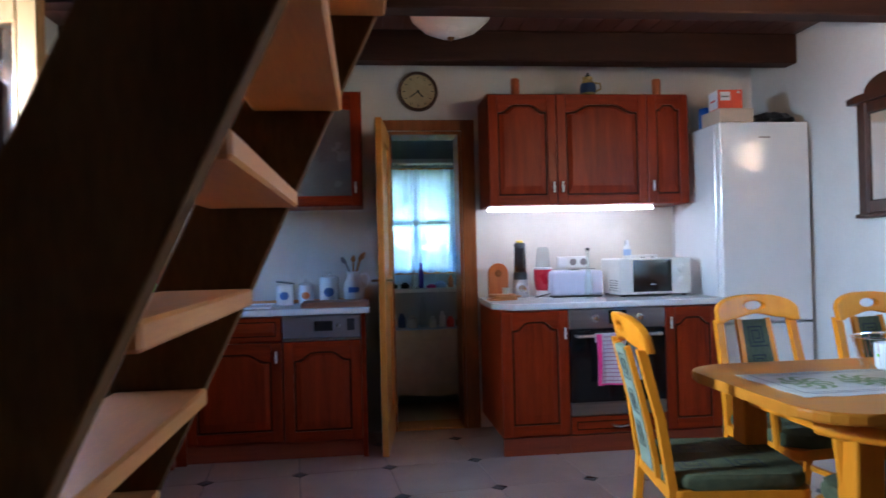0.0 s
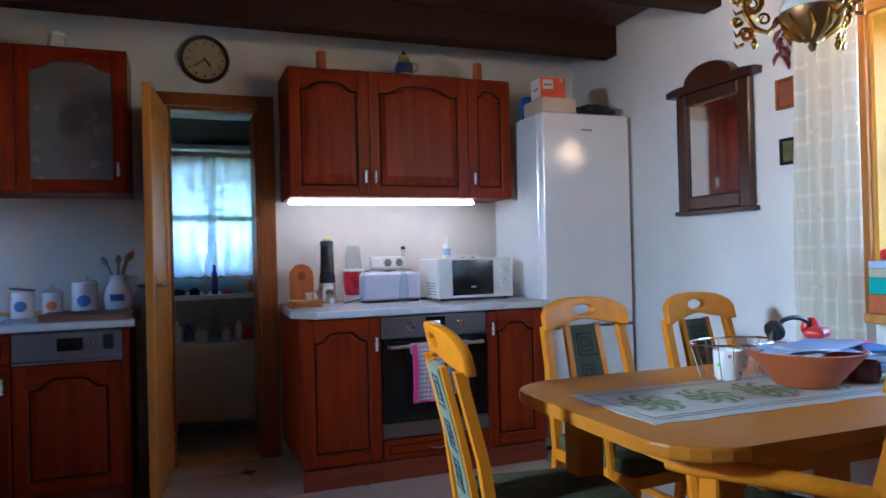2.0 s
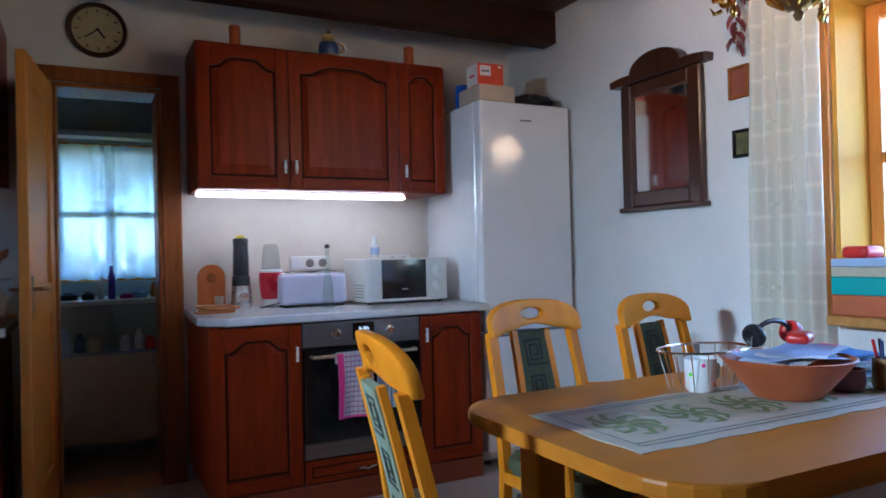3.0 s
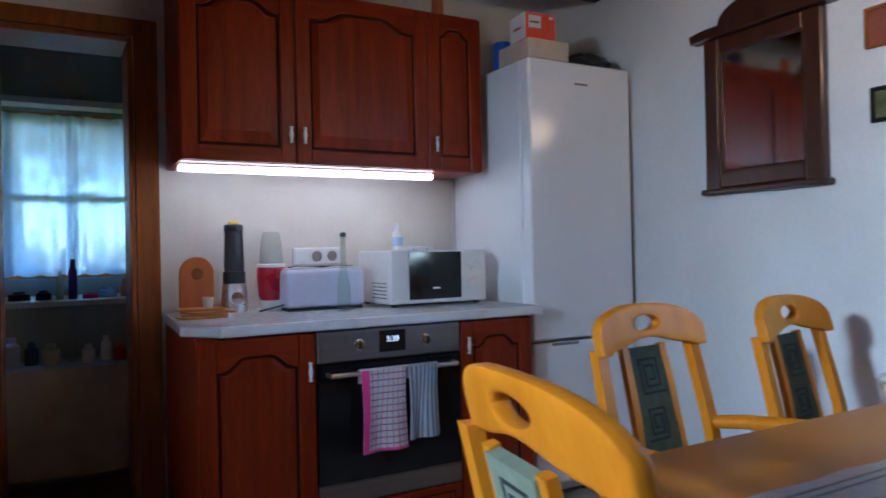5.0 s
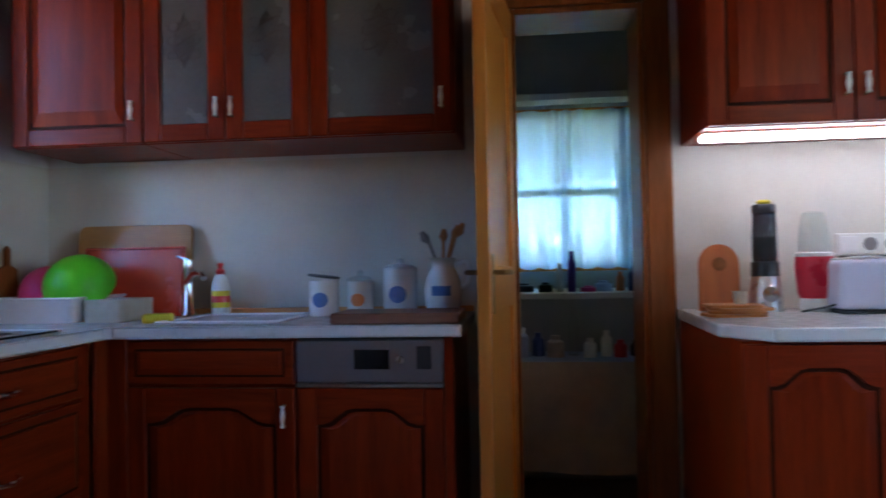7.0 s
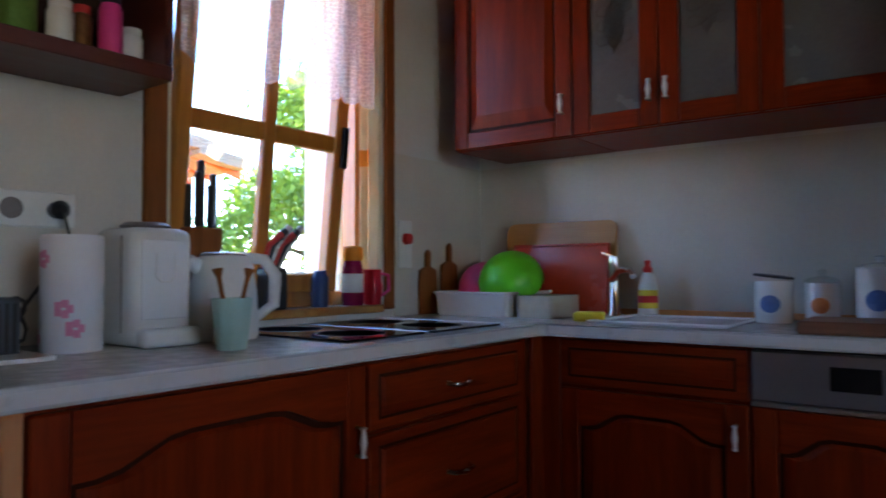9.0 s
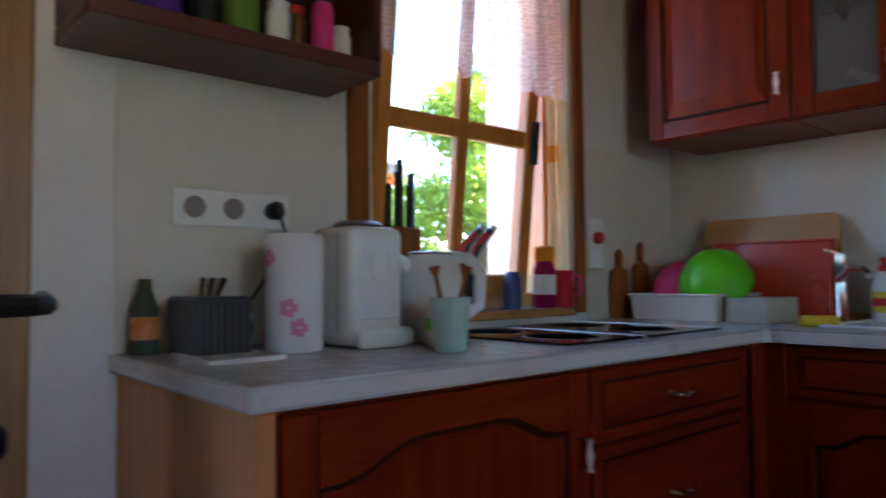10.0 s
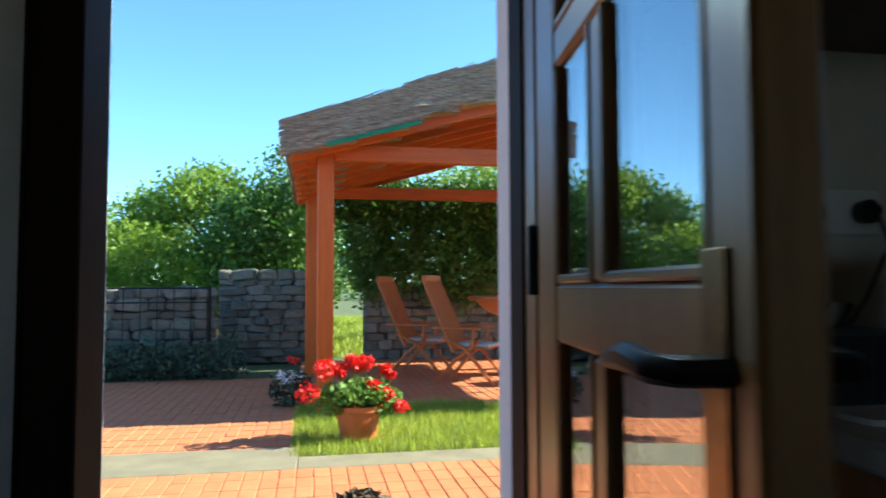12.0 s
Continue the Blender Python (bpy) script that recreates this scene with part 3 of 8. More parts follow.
def window_set(name, x0, z0, x1, z1, y, wood, m, cross=True, label=""):
    """A timber window in local x-z: outer frame, sash with a cross bar, panes."""
    w = thing(name, m, label, "window")
    w["kind"] = "structure"
    part("window_frame", boxes([(x0, y, z0, x0 + 0.05, y + 0.07, z1), (x1 - 0.05, y, z0, x1, y + 0.07, z1), (x0 + 0.05, y, z0, x1 - 0.05, y + 0.07, z0 + 0.05), (x0 + 0.05, y, z1 - 0.05, x1 - 0.05, y + 0.07, z1)], 0.004), wood, w)
    cx, cz = (x0 + x1) / 2, z0 + (z1 - z0) * 0.5
    rows = [(cx - 0.03, y + 0.01, z0 + 0.05, cx + 0.03, y + 0.05, z1 - 0.05)]
    if cross:
        rows += [(x0 + 0.05, y + 0.015, cz - 0.02, cx - 0.03, y + 0.045, cz + 0.02), (cx + 0.03, y + 0.015, cz - 0.02, x1 - 0.05, y + 0.045, cz + 0.02)]
    part("glazing_bar", boxes(rows, 0.003), wood, w)
    for a, b in ((x0 + 0.05, cx - 0.03), (cx + 0.03, x1 - 0.05)):
        p = part("pane", box(a, y + 0.028, z0 + 0.05, b, y + 0.032, z1 - 0.05), GLASSPANE, w)
        p.visible_shadow = False
    return w


window_set("window_1", -WIN_R[1] + 0.02, WIN_R[2], -WIN_R[0], WIN_R[3] - 0.02, 0.0, PINE, pose(XR + 0.19, 0, 0, 0, 0, -90), label="golden pine window with a cross bar")
window_set("window_2", 0.62, 1.03, 1.34, 1.98, 0.0, PINE, pose(0, 6.6, 0), label="pantry window with a timber cross bar")
# floor: stone tiles with small black corner insets, on a grout bed
struct("floor", boxes([(XL - 0.4, YF - 0.2, -0.2, XR + 0.3, 6.75, -0.006)]), GROUT, "pale stone tile floor with black corner insets")
struct("floor_pantry", box(0.36, 5.1, -0.005, 1.75, 6.5, 0.002), FLOORTILE, "pale pantry floor")
# pantry door casing and leaf
struct("door_1", boxes([(0.60, YB - 0.022, 0, 0.675, YB - 0.0005, 2.135), (1.182, YB - 0.022, 0, 1.275, YB - 0.0005, 2.135), (0.675, YB - 0.022, 2.063, 1.182, YB - 0.0005, 2.135),
                        (DOOR_B[0] + 0.0005, YB - 0.02, 0, 0.70, YB + 0.24, 2.058), (1.16, YB - 0.02, 0, DOOR_B[1] - 0.0005, YB + 0.24, 2.058), (0.70, YB - 0.02, 2.035, 1.16, YB + 0.24, 2.058)], 0.003), FRAMEWOOD, "stained wooden door casing")
struct("threshold", box(0.70, YB - 0.01, -0.004, 1.16, YB + 0.23, 0.012, 0.004), PINE_H, "pine threshold")
leaf = thing("pantry_door", pose(0.668, 4.968, 0.012, 0, 0, -96.5), "golden pine panel door standing open", "door")
part("leaf", boxes([(0, -0.02, 0, 0.10, 0.02, 2.02), (0.50, -0.02, 0, 0.62, 0.02, 2.02), (0.10, -0.0195, 0, 0.50, 0.0195, 0.2), (0.10, -0.0195, 0.92, 0.50, 0.0195, 1.06), (0.10, -0.0195, 1.9, 0.50, 0.0195, 2.02)], 0.003), PINE, leaf)
for z0, z1 in ((0.2, 0.92), (1.06, 1.9)):
    part("panel", box(0.10, -0.008, z0, 0.50, 0.008, z1, 0.003), PINE, leaf)
for s in (-1, 1):
    h = part("handle", tube([(0.565, s * 0.02, 1.045), (0.565, s * 0.055, 1.045), (0.555, s * 0.062, 1.045), (0.45, s * 0.062, 1.043)], 0.008, 8), ANTIQUE, leaf, "bronze lever handle", smooth=True)
    part("escutcheon", box(0.545, s * 0.0215 - 0.0015, 0.92, 0.585, s * 0.0215 + 0.0015, 1.10, 0.001), ANTIQUE, leaf)

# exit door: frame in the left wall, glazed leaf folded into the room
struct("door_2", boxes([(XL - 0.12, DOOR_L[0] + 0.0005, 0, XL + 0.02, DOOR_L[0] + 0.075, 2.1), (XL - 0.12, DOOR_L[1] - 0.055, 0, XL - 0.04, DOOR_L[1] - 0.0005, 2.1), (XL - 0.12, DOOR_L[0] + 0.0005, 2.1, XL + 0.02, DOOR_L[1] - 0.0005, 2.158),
                        (XL + 0.0005, DOOR_L[0] - 0.008, 0, XL + 0.0195, DOOR_L[0], 2.22)], 0.003), DOORFRAME, "brown exit door frame coloured dark as backlit")
struct("doorstep", box(XL - 0.45, DOOR_L[0] + 0.001, -0.19, XL, DOOR_L[1] - 0.001, -0.003, 0.004), CONCRETE, "stone doorstep")
struct("door_post", boxes([(XL - 0.119, 2.590, 0, XL + 0.02, 2.6395, 2.099), (XL + 0.0005, 2.6405, 0, XL + 0.02, 2.71, 2.2)], 0.006), DOORDARK, "brown hinge post of the exit door")
ex = thing("exit_door", pose(-1.189, 2.607, 0.015, 0, 0, -7.5), "glazed brown wooden exit door standing open into the room", "door")
W, T = 0.695, 0.024
S0, S1, M0, M1 = 0.13, W - 0.068, 0.315, 0.358
RAILS = ((0.0, 0.22), (0.985, 1.068), (1.375, 1.43), (1.95, 2.06))
rows = [(0, -T, 0, S0, T, 2.06), (S1, -T, 0, W, T, 2.06)] + [(S0, -T + 0.0005, a, S1, T - 0.0005, b) for a, b in RAILS]
for (_, a), (b, _) in zip(RAILS, RAILS[1:]):
    rows.append((M0, -T + 0.002, a, M1, T - 0.002, b))
part("leaf", boxes(rows, 0.006), DOORDARK, ex)
for x0, x1 in ((S0, M0), (M1, S1)):
    for (_, z0), (z1, _) in zip(RAILS, RAILS[1:]):
        p = part("pane", box(x0 - 0.004, -0.014, z0 - 0.004, x1 + 0.004, -0.008, z1 + 0.004), DOORGLASS, ex, "clear reflecting glass pane")
        p.visible_shadow = False
        bead = boxes([(x0, s * 0.016 - 0.008, z0, x0 + 0.012, s * 0.016 + 0.008, z1) for s in (-1, 1)] + [(x1 - 0.012, s * 0.016 - 0.008, z0, x1, s * 0.016 + 0.008, z1) for s in (-1, 1)] + [(x0 + 0.012, s * 0.016 - 0.008, z0, x1 - 0.012, s * 0.016 + 0.008, z0 + 0.012) for s in (-1, 1)], 0.003)
        part("glazing_bead", bead, DOORDARK, ex)
for s in (-1, 1):
    part("lock_plate", box(W - 0.075, s * (T + 0.002) - 0.002, 0.87, W - 0.035, s * (T + 0.002) + 0.002, 1.09, 0.0015), ANTIQUE, ex, "bronze lock plate")
    part("handle", tube([(W - 0.04, s * T, 1.008), (W - 0.04, s * (T + 0.036), 1.008), (W - 0.055, s * (T + 0.046), 1.008), (W - 0.11, s * (T + 0.046), 1.011), (W - 0.17, s * (T + 0.042), 1.003)], [0.012, 0.011, 0.011, 0.012, 0.008], 8), IRON, ex, "black iron lever handle", smooth=True)
    part("keyhole_cover", lathe([(0, -0.004), (0.016, -0.004), (0.018, 0), (0.012, 0.006), (0, 0.007)], 14), IRON, ex, m=pose(W - 0.06, s * (T + 0.008), 0.87, -90 * s), smooth=True)
for z in (0.25, 1.05, 1.8):
    part("hinge", lathe([(0, 0), (0.011, 0), (0.011, 0.11), (0, 0.115)], 10), IRON, ex, m=pose(-0.012, -T - 0.004, z), smooth=True)

# kitchen window in the left wall: reveal lining, frame, tilted-in sash
yw0, yw1, zw0, zw1 = WIN_L
struct("window_lining", boxes([(XL - 0.399, yw0 + 0.0005, zw0, XL - 0.002, yw0 + 0.02, zw1 - 0.0005), (XL - 0.399, yw1 - 0.02, zw0, XL - 0.002, yw1 - 0.0005, zw1 - 0.0005), (XL - 0.399, yw0 + 0.02, zw1 - 0.02, XL - 0.002, yw1 - 0.02, zw1 - 0.0005)], 0.002), CREAMREVEAL, "cream painted window reveal lining")
struct("window_casing", boxes([(XL + 0.0005, yw0 - 0.065, zw0 - 0.02, XL + 0.018, yw0, zw1 + 0.06), (XL + 0.0005, yw1, zw0 - 0.02, XL + 0.018, yw1 + 0.05, zw1 + 0.06), (XL + 0.0005, yw0, zw1, XL + 0.018, yw1, zw1 + 0.06)], 0.004), FRAMEWOOD, "stained wooden window casing")
struct("window_sill", box(XL - 0.399, yw0 + 0.0205, zw0 - 0.028, XL + 0.03, yw1 - 0.0205, zw0 - 0.001, 0.005), PINE_H, "pine window sill")
kw = thing("window_4", pose(XL - 0.10, 0, zw0 + 0.05), "pine kitchen window with its sash tilted inwards", "window")
kw["kind"] = "structure"
part("window_frame", boxes([(-0.04, yw0 + 0.0205, -0.05, 0.03, yw0 + 0.07, zw1 - zw0 - 0.071), (-0.04, yw1 - 0.07, -0.05, 0.03, yw1 - 0.0205, zw1 - zw0 - 0.071), (-0.04, yw0 + 0.07, -0.05, 0.03, yw1 - 0.07, 0.0), (-0.04, yw0 + 0.07, zw1 - zw0 - 0.12, 0.03, yw1 - 0.07, zw1 - zw0 - 0.071)], 0.004), PINE, kw)
TILT_IN = pose(0.04, 0, 0.002, 0, 6.0, 0)
H = zw1 - zw0 - 0.13
sa, sb = yw0 + 0.024, yw1 - 0.20
ym = (sa + sb) / 2
sash = part("sash", boxes([(-0.02, sa, 0, 0.025, sa + 0.05, H), (-0.02, sb - 0.055, 0, 0.025, sb, H), (-0.02, sa + 0.05, 0, 0.025, sb - 0.055, 0.06), (-0.02, sa + 0.05, H - 0.06, 0.025, sb - 0.055, H),
                           (-0.012, ym - 0.022, 0.06, 0.02, ym + 0.022, H - 0.06), (-0.0125, sa + 0.05, 0.47, 0.0205, ym - 0.022, 0.525), (-0.0125, ym + 0.022, 0.47, 0.0205, sb - 0.055, 0.525)], 0.005), PINE, kw, "tilted pine sash", TILT_IN)
p = part("pane", box(0.001, sa + 0.05, 0.06, 0.005, sb - 0.055, H - 0.06), GLASSPANE, sash)
p.visible_shadow = False
part("window_catch", box(0.026, sb - 0.035, 0.42, 0.045, sb - 0.01, 0.56, 0.004), IRON, sash, "black iron catch")
# splash panels between worktop and upper cabinets
for panel in [(XL + 0.0065, YB - 0.006, 0.90, 0.598, YB - 0.0005, 1.51), (1.277, YB - 0.006, 0.90, 2.70, YB - 0.0005, 1.51), (XL + 0.0005, yw1 + 0.052, 0.90, XL + 0.006, YB - 0.0065, 1.51), (XL + 0.0005, 2.86, 0.90, XL + 0.006, yw0 - 0.067, 1.51)]:
    struct("backsplash", box(*panel), SPLASH, "beige laminate splashback panel")


# stairs: steep open flight of two stringers and boards, climbing towards +x
def edge_x(z):
    return 0.30 + 0.475 * (z - 1.24)


stairs = thing("staircase", pose(0, 0, 0), "steep open wooden staircase with dark stringers", "staircase")
for y, dx in ((0.915, 0.005), (1.72, 0.0)):
    ol = [(edge_x(0) - 0.20 + dx, 0), (edge_x(0) + dx, 0), (edge_x(2.585) + dx, 2.585), (edge_x(2.585) - 0.20 + dx, 2.585)]
    part("stringer", prism(ol, 0.045, None, Matrix.Translation((0, y, 0)), 0.004), STAIRDARK, stairs, "dark wooden stringer")
for k in range(12):
    z = 0.10 + 0.208 * k
    part("tread", box(edge_x(z) - 0.185, 0.961, z - 0.036, edge_x(z) + 0.004, 1.7195, z, 0.005), TREAD, stairs, "worn light wooden tread")

# base cabinets, back run: sink unit and dishwasher
YL, YR = 4.43, 4.245
sink_base = thing("base_cabinet", pose(0, 0, 0), "cherry-stained sink cabinet with an arched panel door and false drawer", "cabinet")
part("body", boxes([(-0.62, YL + 0.02, 0.105, 0.0, YB - 0.007, 0.862), (-0.62, YL + 0.06, 0.0, 0.0, YL + 0.08, 0.105)], 0.002), CHERRY, sink_base)
drawer_front(sink_base, -0.56, 0.715, -0.004, 0.855, YL, pull=False)
cabinet_door(sink_base, -0.56, 0.115, -0.004, 0.705, YL, handle=(-0.035, 0.62))
dw = thing("dishwasher", pose(0, 0, 0), "built-in dishwasher with a grey control panel and cherry door front", "dishwasher")
part("body", box(0.004, YL + 0.022, 0.105, 0.466, YB - 0.007, 0.86, 0.002), BLACKPLASTIC, dw)
panel = part("control_panel", box(0.004, YL - 0.006, 0.722, 0.466, YL + 0.02, 0.856, 0.005), APPLIANCE, dw, "grey metal control panel")
part("display", box(0.19, YL - 0.009, 0.765, 0.30, YL - 0.0065, 0.825, 0.001), BLACKGLASS, panel)
part("button_block", box(0.385, YL - 0.009, 0.765, 0.43, YL - 0.0065, 0.835, 0.001), BLACKPLASTIC, panel)
part("door_strip", box(0.004, YL - 0.007, 0.7085, 0.466, YL + 0.015, 0.7205, 0.002), STEEL, panel, "bright metal edge strip")
part("knob", lathe([(0, 0), (0.013, 0), (0.012, 0.012), (0, 0.013)], 16), CHROME, panel, m=pose(0.335, YL - 0.006, 0.795, 90), smooth=True)
cabinet_door(dw, 0.004, 0.105, 0.466, 0.705, YL)
solo("end_panel", box(0.468, YL - 0.002, 0.0, 0.498, YB - 0.007, 0.862, 0.003), CHERRY, "cherry-stained cabinet end panel beside the dishwasher", "cabinet panel")
solo("plinth", box(-0.619, YL + 0.035, 0.001, 0.4675, YL + 0.055, 0.1045, 0.002), PLINTH, "cherry-stained plinth board under the cabinets", "plinth")

# base cabinets, left run, facing +x: corner post, drawers and a door unit
LEFT = pose(0, 0, 0, 0, 0, 90)
XF = -0.62


def left_unit(name, y0, y1, label, category="cabinet"):
    """A unit of the left run: local x is the world's y, local -y faces +x."""
    u = thing(name, LEFT, label, category)
    part("body", boxes([(y0, -XF + 0.02, 0.105, y1, -XL - 0.007, 0.862), (y0, -XF + 0.06, 0.0, y1, -XF + 0.08, 0.105)], 0.002), CHERRY, u)
    return u


u = left_unit("drawer_cabinet", 3.62, 4.36, "cherry-stained drawer cabinet with curved metal pulls")
for z0, z1 in ((0.70, 0.855), (0.41, 0.69), (0.115, 0.40)):
    drawer_front(u, 3.624, z0, 4.30, z1, -XF)
u = left_unit("base_cabinet", 2.90, 3.618, "cherry-stained base cabinet with an arched panel door")
cabinet_door(u, 2.904, 0.115, 3.614, 0.855, -XF, handle=(3.58, 0.69))
solo("end_panel", box(XL + 0.007, 2.868, 0.0, XF - 0.003, 2.899, 0.862, 0.003), ENDWOOD, "light brown wooden cabinet end panel facing the door", "cabinet panel")
solo("corner_post", boxes([(-0.6345, 4.361, 0.0, -0.6205, 4.4295, 0.862), (-0.6345, 4.430, 0.0, -0.5615, 4.449, 0.862)], 0.002), CHERRY, "cherry-stained filler strip in the corner", "cabinet panel")

# base cabinets, right run
XA, XB = 1.29, 2.655
rb = thing("base_cabinet", pose(0, 0, 0), "cherry-stained base cabinet with an arched panel door", "cabinet")
part("body", box(XA, YR + 0.02, 0.105, 1.70, YB - 0.007, 0.862, 0.002), CHERRY, rb)
cabinet_door(rb, XA + 0.002, 0.115, 1.698, 0.855, YR, handle=(1.672, 0.72))
part("plinth", box(XA + 0.001, YR + 0.012, 0.0, 1.70, YR + 0.03, 0.104, 0.002), PLINTH, rb)
oven = thing("oven", pose(0, 0, 0), "built-in oven with a steel control panel and black glass door", "oven")
part("body", box(1.702, YR + 0.03, 0.105, 2.298, YB - 0.007, 0.862, 0.002), BLACKPLASTIC, oven)
panel = part("control_panel", box(1.704, YR - 0.002, 0.74, 2.296, YR + 0.028, 0.858, 0.004), OVENSTEEL, oven, "brushed steel control panel")
for x in (1.862, 2.136):
    part("knob", lathe([(0, 0), (0.024, 0), (0.022, 0.006), (0.017, 0.008), (0.015, 0.026), (0, 0.027)], 20), CHROME, panel, m=pose(x, YR - 0.002, 0.80, 90), smooth=True)
part("clock_display", box(1.945, YR - 0.005, 0.765, 2.055, YR - 0.0025, 0.845, 0.001), BLACKGLASS, panel)
part("display_digits", text_mesh("5:30", 0.03), DIGITS, panel, m=pose(2.0, YR - 0.0062, 0.803))
door = part("oven_door", box(1.704, YR - 0.004, 0.30, 2.296, YR + 0.028, 0.733, 0.004), BLACKGLASS, oven, "black glass oven door")
part("lower_trim", box(1.704, YR - 0.003, 0.222, 2.296, YR + 0.028, 0.297, 0.004), OVENSTEEL, oven, "brushed steel trim")
part("handle", tube([(1.74, YR - 0.004, 0.70), (1.74, YR - 0.045, 0.70), (2.26, YR - 0.045, 0.70), (2.26, YR - 0.004, 0.70)], 0.009, 8), STEEL, door, "steel bar handle", smooth=True)
drawer_front(oven, 1.704, 0.112, 2.296, 0.215, YR)
part("plinth", box(1.702, YR + 0.012, 0.0, 2.298, YR + 0.03, 0.104, 0.002), PLINTH, oven)
rc = thing("base_cabinet", pose(0, 0, 0), "narrow cherry-stained base cabinet beside the fridge", "cabinet")
part("body", box(2.30, YR + 0.02, 0.105, XB, YB - 0.007, 0.862, 0.002), CHERRY, rc)
cabinet_door(rc, 2.302, 0.115, XB - 0.002, 0.855, YR, handle=(2.33, 0.76))
part("plinth", box(2.30, YR + 0.012, 0.0, XB, YR + 0.03, 0.104, 0.002), PLINTH, rc)


def worktop(outline, name, label):
    """A slab with a rounded front edge from an (x, y) outline."""
    b = bmesh.new()
    lo = [b.verts.new((x, y, 0.864)) for x, y in outline]
    hi = [b.verts.new((x, y, 0.902)) for x, y in outline]
    n = len(outline)
    b.faces.new(lo[::-1])
    b.faces.new(hi)
    for k in range(n):
        b.faces.new((lo[k], lo[(k + 1) % n], hi[(k + 1) % n], hi[k]))
    bmesh.ops.bevel(b, geom=b.edges[:], offset=0.006, segments=2, affect="EDGES", profile=0.5)
    top = thing(name, pose(0, 0, 0), label, "worktop")
    part("slab", b, COUNTER, top)
    for (xa, ya), (xb, yb) in zip(outline, outline[1:]):
        d = Vector((xb - xa, yb - ya, 0))
        if d.length > 0.1 and max(ya, yb) < YB - 0.05 and max(xa, xb) < 2.68 or ya == yb == 2.85 or ya == yb == 4.215:
            strip = box(0.007, -0.0016, 0.871, d.length - 0.007, 0.0, 0.895, 0.0005)
            part("edge_band", strip, EDGEBAND, top, "smooth pale edge band", pose(xa, ya, 0, 0, 0, math.degrees(math.atan2(d.y, d.x))))
    return top


worktop([(XL + 0.008, 2.85), (-0.607, 2.85), (-0.607, 4.385), (-0.59, 4.401), (0.527, 4.401), (0.527, YB - 0.008), (XL + 0.008, YB - 0.008)], "worktop", "pale grey laminate corner worktop")
worktop([(1.255, 4.36), (1.36, 4.215), (2.69, 4.215), (2.69, YB - 0.008), (1.283, YB - 0.008), (1.283, 4.9)], "worktop", "pale grey laminate worktop with a cut corner")

# wall cabinets
ub = thing("wall_cabinet", pose(0, 0, 0), "cherry-stained wall cabinet with three arched panel doors", "cabinet")
UZ0, UZ1, UY = 1.508, 2.236, 4.612
part("body", box(1.307, UY + 0.021, UZ0, 2.66, YB - 0.007, UZ1, 0.003), CHERRY, ub)
cabinet_door(ub, 1.309, UZ0 + 0.003, 1.757, UZ1 - 0.01, UY, handle=(1.731, 1.625))
cabinet_door(ub, 1.761, UZ0 + 0.003, 2.372, UZ1 - 0.01, UY, handle=(1.789, 1.625))
cabinet_door(ub, 2.376, UZ0 + 0.003, 2.658, UZ1 - 0.01, UY, handle=(2.405, 1.625))
led = thing("led_strip", pose(0, 0, 0), "glowing white strip light under the wall cabinet", "light")
part("housing", box(1.318, 4.705, UZ0 - 0.008, 2.437, 4.75, UZ0 - 0.0005, 0.002), WHITEPLASTIC, led)
part("diffuser", box(1.315, 4.70, UZ0 - 0.03, 2.44, 4.752, UZ0 - 0.0082, 0.005), LED, led, "glowing white diffuser")
LX0, VZ0, VZ1 = -1.10, 1.525, 2.25
lb = thing("wall_cabinet", pose(0, 0, 0), "cherry-stained wall cabinet with two frosted glass doors", "cabinet")
part("body", box(-0.60, UY + 0.021, VZ0, 0.50, YB - 0.007, VZ1, 0.003), CHERRY, lb)
cabinet_door(lb, -0.598, VZ0 + 0.003, -0.302, VZ1 - 0.01, UY, "glass", (-0.326, 1.64))
cabinet_door(lb, -0.298, VZ0 + 0.003, -0.002, VZ1 - 0.01, UY, "glass", (-0.272, 1.64))
cabinet_door(lb, 0.002, VZ0 + 0.003, 0.49, VZ1 - 0.01, UY, "glass", (0.455, 1.64))
lc = thing("wall_cabinet", pose(0, 0, 0), "cherry-stained corner wall cabinet with a solid panel door", "cabinet")
part("body", box(LX0, UY + 0.021, VZ0, -0.602, YB - 0.007, VZ1, 0.003), CHERRY, lc)
cabinet_door(lc, LX0 + 0.002, VZ0 + 0.003, -0.604, VZ1 - 0.01, UY, handle=(-0.635, 1.64))

# fridge-freezer
fr = thing("fridge_freezer", pose(2.715, 0, 0), "tall white fridge-freezer beside the worktop", "fridge")
part("body", box(0.0, 4.385, 0.03, 0.595, 4.985, 1.99, 0.006), WHITE, fr)
up = part("fridge_door", box(0.0, 4.315, 0.735, 0.595, 4.38, 1.99, 0.012, seg=3), WHITE, fr)
part("freezer_door", box(0.0, 4.315, 0.09, 0.595, 4.38, 0.722, 0.012, seg=3), WHITE, fr)
part("recess_handle", box(0.10, 4.313, 0.707, 0.25, 4.318, 0.72, 0.001), APPLIANCE, fr)
part("maker_mark", box(0.26, 4.3135, 1.888, 0.335, 4.3155, 1.897), APPLIANCE, up, "small grey mark")
for x in (0.06, 0.53):
    for y in (4.42, 4.92):
        part("foot", lathe([(0, 0), (0.02, 0), (0.018, 0.03), (0, 0.03)], 10), BLACKPLASTIC, fr, m=pose(x, y, 0))

